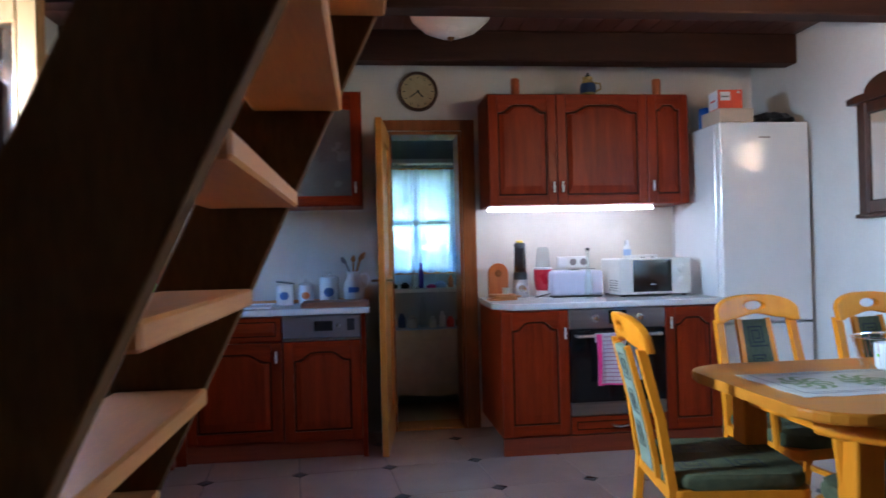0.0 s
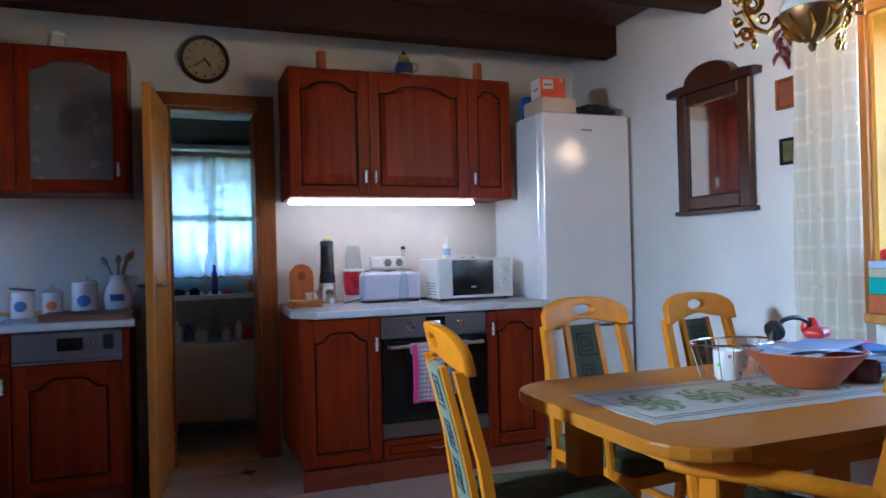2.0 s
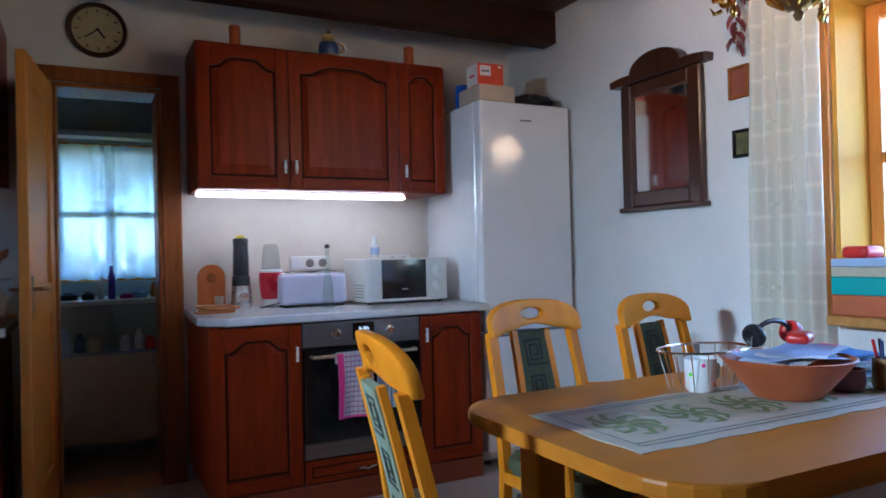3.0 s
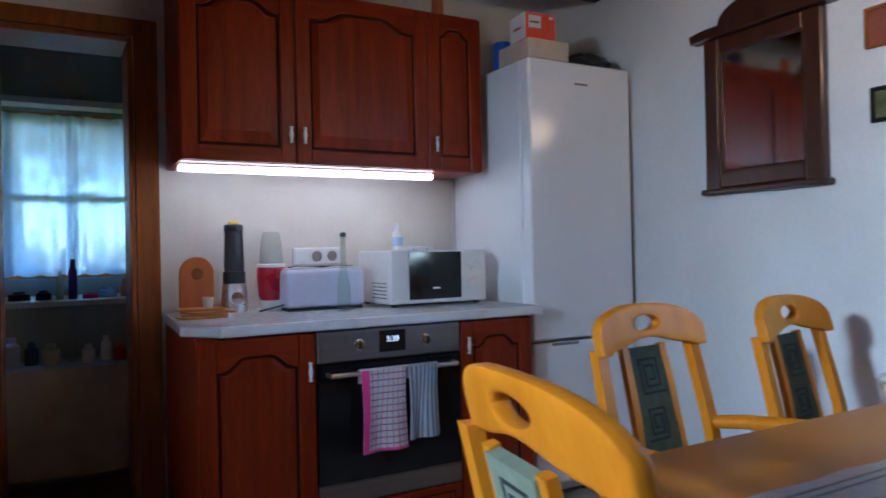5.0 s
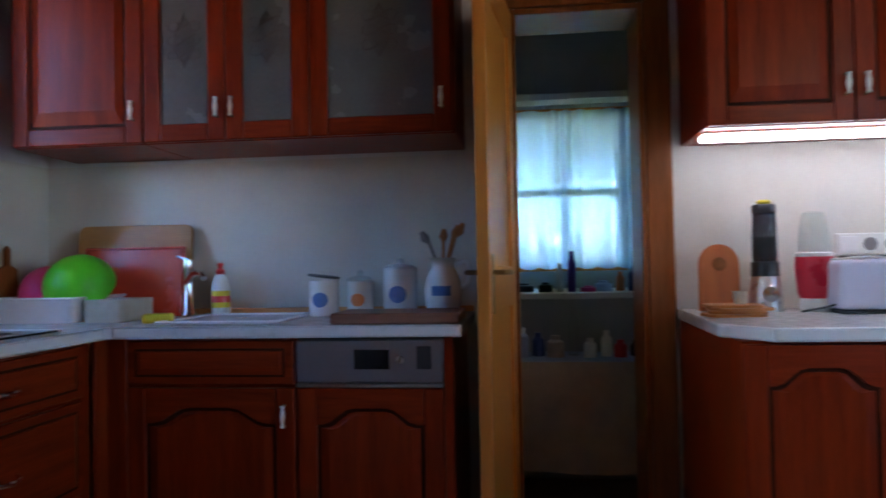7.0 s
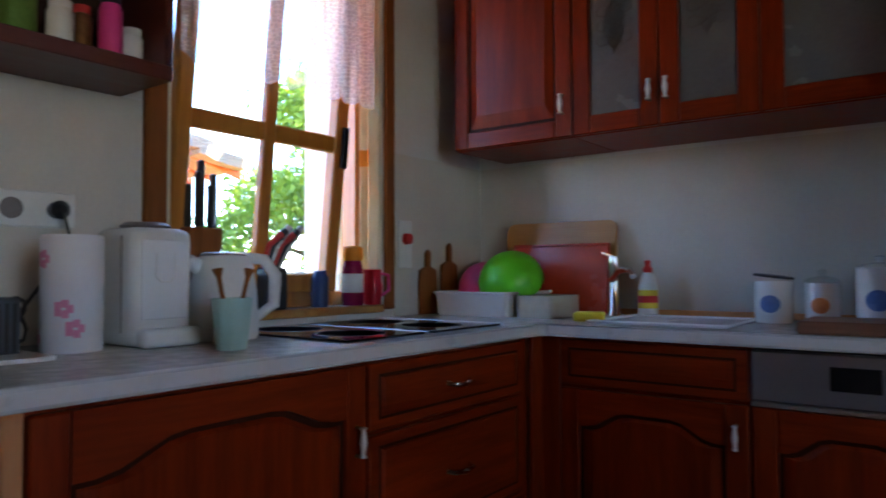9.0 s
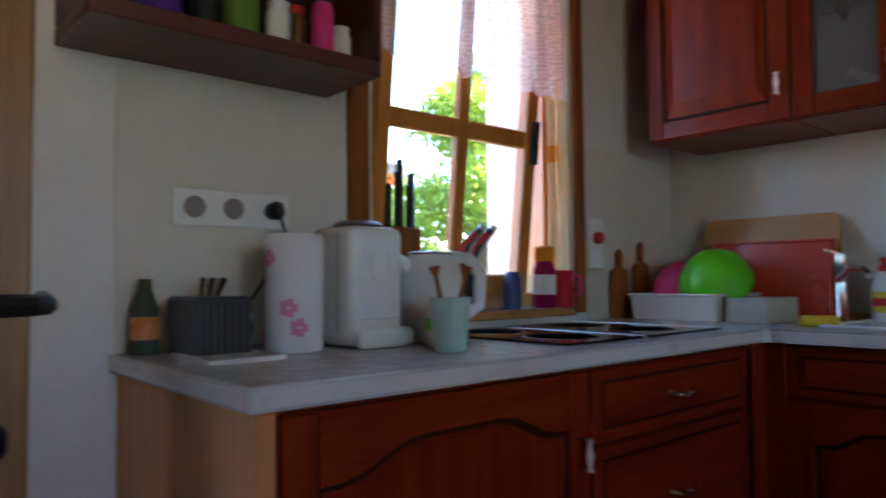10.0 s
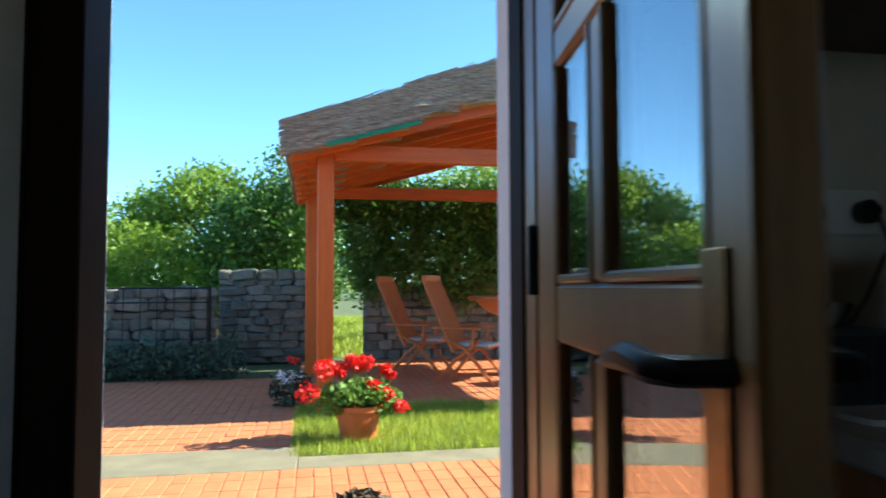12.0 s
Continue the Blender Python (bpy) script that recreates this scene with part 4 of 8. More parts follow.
# dining table and chairs
table = thing("dining_table", pose(2.42, 2.345, 0), "honey-coloured beech dining table with rounded corners", "table")
def round_rect(hx, hy, r, steps=6):
    pts = []
    for cx, cy, a0 in ((hx - r, hy - r, 0), (-hx + r, hy - r, 90), (-hx + r, -hy + r, 180), (hx - r, -hy + r, 270)):
        pts += [(cx + r * math.cos(radians(a0 + 90 * k / steps)), cy + r * math.sin(radians(a0 + 90 * k / steps))) for k in range(steps + 1)]
    return pts
def slab(outline, z0, z1, bevel=0.004, seg=2):
    b = bmesh.new()
    lo = [b.verts.new((x, y, z0)) for x, y in outline]
    hi = [b.verts.new((x, y, z1)) for x, y in outline]
    n = len(outline)
    b.faces.new(lo[::-1])
    b.faces.new(hi)
    for k in range(n):
        b.faces.new((lo[k], lo[(k + 1) % n], hi[(k + 1) % n], hi[k]))
    if bevel:
        rim = [e for e in b.edges if abs(e.verts[0].co.z - e.verts[1].co.z) < 1e-6]
        bmesh.ops.bevel(b, geom=rim, offset=bevel, segments=seg, affect="EDGES", profile=0.5)
    return b
part("tabletop", slab(round_rect(0.73, 0.44, 0.17), 0.715, 0.75, 0.008), BEECH_TOP, table)
part("apron", boxes([(-0.55, -0.33, 0.63, 0.55, -0.305, 0.7145), (-0.55, 0.305, 0.63, 0.55, 0.33, 0.7145), (-0.55, -0.304, 0.63, -0.525, 0.304, 0.7145), (0.525, -0.304, 0.63, 0.55, 0.304, 0.7145)], 0.003), BEECH, table)
for x in (-0.52, 0.52):
    for y in (-0.29, 0.29):
        part("leg", box(x - 0.045, y - 0.045, 0, x + 0.045, y + 0.045, 0.7145, 0.01, seg=2), BEECH, table)


def curl(cx, cz, s, y, turns, bm, flip=1):
    """A square spiral of thin woven bars in a local x-z plane."""
    pts, d, k, x, z = [], s, 0, cx - s / 2, cz - s / 2
    seq = [(1, 0), (0, 1), (-1, 0), (0, -1)]
    for n in range(turns):
        dx, dz = seq[n % 4]
        x2, z2 = x + dx * d * flip, z + dz * d
        x0, x1, z0, z1 = min(x, x2) - 0.003, max(x, x2) + 0.003, min(z, z2) - 0.003, max(z, z2) + 0.003
        bm = box(x0, y, z0, x1, y + 0.001, z1, 0, bm)
        x, z = x2, z2
        if n % 2:
            d -= s / (turns / 2 + 0.6)
    return bm


def chair(m, arms, label, pale=False):
    """Faces local +y; the back leans to -y."""
    c = thing("dining_chair", m, label, "chair", "chairs round the dining table")
    fabric = PALEFAB if pale else GREENFAB
    part("seat_frame", slab(round_rect(0.225, 0.225, 0.04), 0.395, 0.435, 0.005), BEECH, c, m=pose(0, 0.215, 0))
    part("seat", slab(round_rect(0.222, 0.222, 0.07), 0.4355, 0.485, 0.018, 3), GREENFAB, c, "padded green patterned seat", pose(0, 0.215, 0), True)
    for cx, cy in ((-0.09, -0.08), (0.09, 0.06), (-0.08, 0.11), (0.1, -0.12)):
        b = curl(cx, cy, 0.10, 0, 7, None)
        b.transform(pose(0, 0, 0, 90))
        b.transform(Matrix.Diagonal((1, -1, 1, 1)))
        part("seat_pattern", b, FABLINE, c, "dark woven spiral pattern", pose(0, 0.215, 0.4853))
    for sx in (-1, 1):
        part("front_leg", tube([(sx * 0.195, 0.40, 0.395), (sx * 0.197, 0.405, 0.0)], [0.025, 0.017], 10), BEECH, c, smooth=True)
        pts = [(sx * 0.20, -0.06, 0.0), (sx * 0.20, -0.015, 0.25), (sx * 0.20, 0.0, 0.43), (sx * 0.195, -0.03, 0.65), (sx * 0.185, -0.085, 0.88)]
        bm = None
        for (xa, ya, za), (xb, yb, zb) in zip(pts, pts[1:]):
            b = box(-0.018, -0.014, 0, 0.018, 0.014, 1)
            for v in b.verts:
                u = v.co.z
                v.co = Vector((v.co.x + xa + (xb - xa) * u, v.co.y + ya + (yb - ya) * u, za + (zb - za) * u))
            bm = merge(bm, b)
        part("rear_leg", bm, BEECH, c)
        part("side_rail", box(sx * 0.20 - 0.011, 0.01, 0.20, sx * 0.20 + 0.011, 0.395, 0.225, 0.003), BEECH, c)
    # head rail with an oval hole
    ol = [(-0.208, 0.868), (-0.172, 0.868)] + [(-0.145 + 0.29 * k / 10, 0.890 + 0.011 * math.cos((k - 5) / 5 * math.pi)) for k in range(11)] + [(0.172, 0.868), (0.208, 0.868)]
    ol += [(0.212 * math.copysign(abs(math.cos(a)) ** 0.8, math.cos(a)), 0.900 + 0.088 * math.sin(a) ** 0.8) for a in (math.pi * k / 16 for k in range(1, 16))]
    hole = [(0.052 * math.cos(a), 0.938 + 0.02 * math.sin(a)) for a in (2 * math.pi * k / 20 for k in range(20))]
    b = bmesh.new()
    va = [b.verts.new((x, 0, z)) for x, z in ol]
    vh = [b.verts.new((x, 0, z)) for x, z in hole]
    ea = [b.edges.new((va[k], va[(k + 1) % len(va)])) for k in range(len(va))]
    eh = [b.edges.new((vh[k], vh[(k + 1) % len(vh)])) for k in range(len(vh))]
    bmesh.ops.triangle_fill(b, use_beauty=True, use_dissolve=False, edges=ea + eh)
    bmesh.ops.subdivide_edges(b, edges=[e for e in b.edges if e.calc_length() > 0.05], cuts=2, use_grid_fill=True)
    bmesh.ops.triangulate(b, faces=b.faces[:])
    bmesh.ops.recalc_face_normals(b, faces=b.faces[:])
    ext = bmesh.ops.extrude_face_region(b, geom=b.faces[:])
    for v in ext["geom"]:
        if isinstance(v, bmesh.types.BMVert):
            v.co.y += 0.032
    bmesh.ops.recalc_face_normals(b, faces=b.faces[:])
    rim = [e for e in b.edges if len(e.link_faces) == 2 and e.calc_face_angle(0) > 1.2]
    bmesh.ops.bevel(b, geom=rim, offset=0.007, segments=2, affect="EDGES", profile=0.5)
    for v in b.verts:
        v.co.y += -0.10 - (v.co.z - 0.88) * 0.24 - 0.10 * (v.co.x / 0.22) ** 2 * -0.28
    part("head_rail", b, BEECH, c, "curved head rail with an oval hand hole", smooth=True)
    for sx in (-1, 1):
        b2 = sheet(1, 8, lambda u, v: (sx * (0.085 - 0.01 * v) + (u - 0.5) * 0.024, -0.005 - 0.088 * v ** 1.3, 0.44 + 0.44 * v), 0.018)
        part("back_slat", b2, BEECH, c)
    bm = sheet(6, 8, lambda u, v: ((u - 0.5) * (0.15 - 0.016 * v), -0.006 - 0.088 * v ** 1.3, 0.455 + 0.42 * v), 0.022)
    part("backrest", bm, fabric, c, "upholstered back panel in woven green fabric")
    for face in (0, 1):
        bm = None
        for k, (cx, cz, s, f) in enumerate(((-0.005, 0.80, 0.085, 1), (0.012, 0.68, 0.075, -1), (-0.01, 0.565, 0.08, 1))):
            bm = curl(cx if f > 0 else cx + s, cz, s, 0, 9, bm, f)
        for v in bm.verts:
            t = (v.co.z - 0.455) / 0.42
            if abs(v.co.x) > 0.062:
                v.co.x = math.copysign(0.062, v.co.x)
            v.co.y += -0.006 - 0.088 * max(0, t) ** 1.3 + (0.0012 if face == 0 else -0.0245)
        part("back_pattern", bm, FABLINE, c, "dark woven spiral pattern")
    if arms:
        for sx in (-1, 1):
            part("armrest", tube([(sx * 0.20, -0.03, 0.655), (sx * 0.235, 0.06, 0.665), (sx * 0.255, 0.20, 0.67), (sx * 0.255, 0.32, 0.665), (sx * 0.245, 0.40, 0.66)], [0.018, 0.02, 0.024, 0.026, 0.020], 10), BEECH, c, smooth=True)
            part("arm_post", tube([(sx * 0.215, 0.33, 0.41), (sx * 0.245, 0.34, 0.655)], 0.018, 8), BEECH, c, smooth=True)
    return c


chair(pose(1.485, 2.53, 0, 0, 0, -98), False, "honey beech dining chair with a pale green patterned back", True)
chair(pose(2.26, 3.10, 0, 0, 0, 186), True, "honey beech armchair with a dark green spiral-patterned back")
chair(pose(2.79, 3.05, 0, 0, 0, 190), False, "honey beech dining chair standing by the wall")
chair(pose(2.225, 1.89, 0, 0, 0, 27), True, "honey beech armchair pushed in at the table's long side")


# outdoors: one ground sheet, paving, lawn, pergola, walls, trees
GZ = -0.03
struct("ground", sheet(24, 24, lambda u, v: (XL - 0.42 - 900 * u ** 3, -700 + 1400 * v if v not in (0, 1) else -700 + 1400 * v, GZ - 0.05)), SOIL, "garden ground")
struct("ground_house", boxes([(XL - 0.42, -40, -0.4, 60, YF - 0.3, GZ - 0.05), (XL - 0.42, 7.3, -0.4, 60, 40, GZ - 0.05), (XR + 0.32, YF - 0.3, -0.4, 60, 7.3, GZ - 0.05)]), SOIL, "garden ground")
struct("paving_bed", boxes([(-4.55, -6, GZ - 0.045, XL - 0.46, 9, GZ - 0.006), (-9.0, -6, GZ - 0.0455, -5.16, 2.1, GZ - 0.006), (-10.9, 2.1, GZ - 0.0452, -6.78, 8.5, GZ - 0.006)]), BRICKBED)
struct("pavement", boxes([(-5.155, -6, GZ - 0.05, -4.555, 2.15, GZ), (-4.87, 2.152, GZ - 0.05, -4.555, 9, GZ - 0.002)], 0.006), CONCRETE, "pale concrete edging strip")
rng = np.random.default_rng(4)


def blades(x0, y0, x1, y1, count, h, w):
    """Grass: thin bent triangles on the ground."""
    px, py = rng.uniform(x0, x1, count), rng.uniform(y0, y1, count)
    px += 0.10 * np.sin(py * 5.0) * (px < x0 + 0.3)
    a, hh = rng.uniform(0, 6.283, count), h * rng.uniform(0.4, 1.25, count)
    lean = rng.uniform(0.1, 0.7, count) * hh
    dx, dy = np.cos(a), np.sin(a)
    base = np.stack([px, py, np.full(count, GZ - 0.03)], 1)
    side = np.stack([-dy, dx, np.zeros(count)], 1) * w
    tip = base + np.stack([dx * lean, dy * lean, hh + 0.03], 1)
    v = np.stack([base - side, base + side, tip], 1).reshape(-1, 3)
    f = np.arange(count * 3).reshape(-1, 3)
    return v, f


def raw(name, v, f, material, label="", category="", kind="", parent=None):
    me = bpy.data.meshes.new(name)
    me.from_pydata(v.tolist() if hasattr(v, "tolist") else v, [], f.tolist() if hasattr(f, "tolist") else f)
    me.materials.append(material)
    ob = new(name, me)
    ob.parent = parent
    return tagged(ob, label, category, kind=kind)


raw("lawn", *blades(-6.78, 2.1, -4.87, 9.0, 42000, 0.055, 0.004), GRASS, "sunlit patch of short grass", "grass", "stuff")
struct("lawn_soil", box(-6.78, 2.1, GZ - 0.048, -4.87, 9, GZ - 0.02), SOIL, "lawn soil")
raw("far_lawn", *blades(-26, -1, -11.5, 9, 26000, 0.12, 0.012), GRASS, "grass beyond the garden wall", "grass", "stuff")


def leaf_cloud(blobs, count, size):
    """Many small leaf quads spread in the shells of uneven blobs (x, y, z, rx, ry, rz)."""
    blobs = np.array(blobs, float)
    wgt = (blobs[:, 3] * blobs[:, 4] * blobs[:, 5]) ** (2 / 3)
    pick = rng.choice(len(blobs), count, p=wgt / wgt.sum())
    d = rng.normal(size=(count, 3))
    d /= np.linalg.norm(d, axis=1)[:, None]
    r = rng.uniform(0.35, 1.0, count) ** 0.5 * (1 + 0.16 * rng.normal(size=count))
    c = blobs[pick, :3] + d * r[:, None] * blobs[pick, 3:]
    a = rng.normal(size=(count, 3)) + d * 0.5
    a /= np.linalg.norm(a, axis=1)[:, None]
    b = np.cross(a, rng.normal(size=(count, 3)))
    b /= np.linalg.norm(b, axis=1)[:, None]
    s = size * rng.uniform(0.55, 1.3, count)[:, None]
    v = np.stack([c - a * s, c + b * s * 0.45, c + a * s, c - b * s * 0.45], 1).reshape(-1, 3)
    return v, np.arange(count * 4).reshape(-1, 4)


def tree(x, y, h, spread, count, material, label, low=0.3, size=0.06):
    """A tapered trunk with limbs and an uneven crown."""
    t = thing("tree", pose(x, y, GZ - 0.05), label, "tree")
    bm = tube([(0, 0, 0), (0.05, 0.02, h * 0.3), (0.0, 0.08, h * 0.6), (0.06, 0.05, h * 0.85)], [h * 0.03, h * 0.024, h * 0.015, h * 0.006], 8)
    part("trunk", bm, BARK, t)
    blobs, bm = [], None
    for k in range(9):
        a = k * 2.4 + x
        z = h * (low + (0.95 - low) * rng.uniform(0.1, 1))
        q = spread * rng.uniform(0.35, 0.8) * (1.15 - z / h * 0.55)
        end = (q * math.cos(a), q * math.sin(a), z)
        bm = tube([(0.02, 0.05, z * 0.62), (end[0] * 0.5, end[1] * 0.5, z * 0.85), end], [h * 0.011, h * 0.008, h * 0.003], 6, bm)
        blobs.append((*end, spread * rng.uniform(0.3, 0.48), spread * rng.uniform(0.3, 0.48), h * rng.uniform(0.1, 0.17)))
    blobs.append((0, 0, h * 0.82, spread * 0.45, spread * 0.45, h * 0.17))
    part("limb", bm, BARK, t)
    raw("crown", *leaf_cloud(blobs, count, size), material, parent=t)
    return t


def hedge(name, rows, count, material, label, size=0.05, category="hedge"):
    return raw(name, *leaf_cloud(rows, count, size), material, label, category, "stuff")


tree(-14.5, 0.4, 3.7, 1.6, 9000, LEAF, "sunlit leafy tree behind the garden wall", 0.2)
tree(-15.5, -1.2, 3.2, 1.5, 8000, LEAF, "light green leafy tree behind the garden wall", 0.2)
tree(-14.0, 1.9, 4.0, 1.6, 9000, LEAFDARK, "dense green tree beside the pergola", 0.2)
tree(-17.0, -3.0, 3.4, 1.8, 8000, LEAF, "leafy tree in the distance", 0.2)
tree(-20.0, 4.0, 4.5, 2.2, 6000, LEAF, "sunlit tree beyond the garden gate", 0.25)
tree(-15.0, 6.2, 4.0, 2.2, 8000, LEAF, "sunlit tree behind the pergola", 0.2)
tree(-13.5, 16.0, 7.2, 3.4, 16000, LEAF, "tall sunlit tree beyond the kitchen window", 0.2, 0.12)
tree(0.4, 10.2, 6.5, 2.6, 14000, LEAF, "tall leafy tree behind the pantry window", 0.45)
tree(2.4, 10.8, 6.0, 2.6, 12000, LEAFDARK, "leafy tree behind the house", 0.45)
tree(-1.6, 10.9, 6.0, 2.6, 12000, LEAF, "leafy tree at the corner of the house", 0.45)
# raised leaf band added only to block the sun from the pantry
hedge("hedge", [(-2.6 + 0.75 * k, 9.9 + 0.3 * (k % 2), 3.4 + 0.3 * math.sin(k * 2.1), 0.8, 0.6, 1.3) for k in range(10)], 26000, LEAF, "dense tree tops behind the house", 0.07)
hedge("hedge", [(-3 + 0.9 * k, 9.6, 0.45 + 0.15 * math.sin(k * 1.7), 0.8, 0.6, 0.85) for k in range(9)], 16000, LEAF, "low green hedge behind the house", 0.06)
hedge("hedge", [(-12.2, -3 + 0.55 * k, 1.35 + 0.12 * math.sin(k * 1.9), 0.7, 0.6, 0.75) for k in range(9)], 16000, LEAF, "bushy green hedge along the garden wall")
hedge("hedge", [(-11.9, 1.0 + 0.42 * k, 1.75 + 0.16 * k + 0.1 * math.sin(k * 2.3), 0.7, 0.55, 0.95) for k in range(4)], 12000, LEAFDARK, "tall green hedge beside the pergola")
hedge("climbing_vine", [(-10.7, 3.1 + 0.5 * k, 1.75 + 0.15 * math.sin(k * 1.7), 0.35, 0.42, 0.85) for k in range(9)], 34000, LEAFDARK, "dark climbing vine behind the pergola", 0.05, "vine")
hedge("climbing_vine", [(-10.5, 2.5 + 0.5 * k, 2.35, 0.3, 0.4, 0.35) for k in range(8)], 9000, LEAFDARK, "dark climbing vine under the pergola roof", 0.05, "vine")
hedge("lavender", [(-9.1, -0.9 + 0.3 * k, 0.18, 0.25, 0.25, 0.25 + 0.06 * math.sin(k * 2)) for k in range(8)], 6000, LAVENDER, "low lavender bushes at the foot of the wall", 0.035, "shrub")
hedge("far_wood", [(-60 - 6 * (k % 3), -60 + 5.0 * k, 2.2, 3.5, 3.5, 3.0 + (k % 4) * 0.5) for k in range(25)], 12000, LEAFDARK, "distant woods", 0.4, "wood")

# pergola
pg = thing("pergola", pose(0, 0, GZ), "orange-stained timber pergola with a reed thatch roof", "pergola")
for x, y in ((-6.6, 2.36), (-9.3, 2.24), (-6.6, 6.9), (-9.3, 6.9)):
    part("post", box(x - 0.075, y - 0.075, 0, x + 0.075, y + 0.075, 2.46, 0.008), PERGOLA, pg)
for x in (-6.56, -9.3):
    part("beam", box(x - 0.05, 2.436, 2.26, x + 0.05, 7.0, 2.41, 0.006), PERGOLA_H, pg)
part("side_beam", box(-9.6, 2.30, 2.27, -6.3, 2.40, 2.40, 0.006), PERGOLA_H, pg, m=pose(0, -0.12, 0))
SL = 0.277
for k in range(8):
    x = -6.35 - 0.48 * k
    for s in (1, -1):
        b = box(-0.035, 0, 0, 0.035, 2.75, 0.10, 0.004)
        b.transform(Matrix.Shear("XY", 4, (0, 0)))
        for v in b.verts:
            v.co.z += v.co.y * SL
            if s < 0:
                v.co.y = 5.5 - v.co.y
        part("rafter", b, PERGOLA_H, pg, m=pose(x, 2.05, 2.20))
for s in (0, 1):
    for k in range(14):
        y = 2.05 + 0.19 * k
        zz = 2.302 + 0.19 * k * SL
        b = box(-10.1, 0, 0, -6.2, 0.188, 0.02)
        for v in b.verts:
            v.co.z += v.co.y * SL
            if s:
                v.co.y = 9.5 - 2 * y + 0.0 - v.co.y
        part("roof_board", b, PERGOLA, pg, m=pose(0, y, zz))


# small indoor things
def turned(name, x, y, z, profile, material, label, category, steps=24, parent=None):
    return solo(name, lathe(profile, steps), material, label, category, pose(x, y, z), smooth=True)


# wall clock
ck = thing("wall_clock", pose(0.893, 4.999, 2.333), "round wall clock with a cream dial and dark rim", "clock")
part("rim", lathe([(0.118, 0.0), (0.137, 0.0), (0.140, 0.015), (0.132, 0.032), (0.118, 0.030), (0.116, 0.012)], 40), WALNUT, ck, m=pose(0, 0, 0, 90), smooth=True)
dial = part("dial", lathe([(0, 0), (0.1165, 0), (0.1165, 0.014), (0, 0.0145)], 40), surf("aged_cream_dial", (0.42, 0.36, 0.22), (0.34, 0.28, 0.16), scale=20, rough=0.6, bump=0.01), ck, m=pose(0, 0, 0, 90))
for k in range(12):
    a = k * math.pi / 6
    part("hour_mark", box(-0.003, -0.001, 0.088, 0.003, 0.0, 0.104), BLACKPLASTIC, dial, m=pose(0, 0, 0, -90) @ pose(0, -0.0155, 0) @ pose(0, 0, 0, 0, k * 30, 0))
for name, deg, ln, w in (("hour_hand", 140, 0.05, 0.005), ("minute_hand", 235, 0.075, 0.0035)):
    part(name, box(-w, -0.0015, -0.01, w, 0, ln), BLACKPLASTIC, dial, m=pose(0, 0, 0, -90) @ pose(0, -0.018, 0) @ pose(0, 0, 0, 0, deg, 0))

# on the wall cabinets
for x in (1.52, 2.50):
    turned("candle", x, 4.74, UZ1, [(0, 0), (0.028, 0), (0.029, 0.004), (0.029, 0.118), (0.024, 0.124), (0, 0.122)], TERRACOTTA, "stout red-brown candle on the wall cabinet", "candle", 16)
jg = thing("painted_jug", pose(2.02, 4.74, UZ1), "small painted ceramic jug with a handle", "jug")
part("body", lathe([(0, 0), (0.034, 0), (0.05, 0.03), (0.053, 0.065), (0.042, 0.10), (0.032, 0.118), (0.036, 0.135), (0.0, 0.133)], 24), surf("honey_glaze", (0.50, 0.36, 0.12), (0.30, 0.20, 0.06), scale=20, rough=0.3, bump=0.01), jg, smooth=True)
part("painted_band", lathe([(0.0505, 0.028), (0.0545, 0.05), (0.0545, 0.07), (0.048, 0.092)], 24), NAVY, jg, "dark painted flower band", smooth=True)
part("handle", tube([(0.045, 0, 0.10), (0.085, 0, 0.095), (0.09, 0, 0.06), (0.052, 0, 0.04)], 0.007, 8), jg.children[0].data.materials[0], jg, smooth=True)
part("stopper", lathe([(0, 0.134), (0.022, 0.134), (0.016, 0.15), (0.006, 0.156), (0.009, 0.165), (0, 0.168)], 14), IRON, jg, smooth=True)
jw = thing("milk_jug", pose(0.17, 4.76, VZ1), "small white porcelain milk jug", "jug")
part("body", lathe([(0, 0), (0.035, 0), (0.046, 0.03), (0.044, 0.06), (0.034, 0.085), (0.040, 0.10), (0.034, 0.099), (0, 0.06)], 20), CERAMIC, jw, smooth=True)
part("handle", tube([(0.038, 0, 0.09), (0.075, 0, 0.08), (0.075, 0, 0.045), (0.044, 0, 0.03)], 0.006, 8), CERAMIC, jw, smooth=True)
turned("sugar_bowl", -0.17, 4.74, VZ1, [(0, 0), (0.04, 0), (0.055, 0.03), (0.05, 0.045), (0.02, 0.062), (0.008, 0.072), (0, 0.074)], ANTIQUE, "small brown lidded bowl on the wall cabinet", "bowl")
# on the fridge
solo("carton", box(2.725, 4.322, 1.991, 2.95, 4.56, 2.078, 0.003), surf("beige_card", (0.62, 0.50, 0.38), (0.52, 0.42, 0.31), scale=8, rough=0.8, bump=0.02), "flat beige cardboard box on the fridge", "box")
rbx = thing("small_box", pose(2.808, 4.40, 2.0785, 0, 0, -3), "small red and white box on a carton", "box")
part("box", box(-0.08, -0.065, 0, 0.08, 0.065, 0.118, 0.003), surf("red_card", (0.78, 0.10, 0.035), (0.66, 0.07, 0.025), scale=8, rough=0.5, bump=0.01), rbx)
part("printed_label", box(-0.065, -0.0665, 0.05, 0.0, -0.0652, 0.105), PAPER, rbx, "pale printed patch")
part("printed_bar", box(-0.058, -0.0672, 0.07, -0.01, -0.0667, 0.08), APPLIANCE, rbx, "grey bar of small print")
part("printed_dot", box(0.045, -0.0665, 0.095, 0.065, -0.0652, 0.108), PAPER, rbx, "pale printed mark")
part("white_side", box(-0.0815, -0.062, 0.003, -0.0802, 0.062, 0.115), PAPER, rbx, "white side")
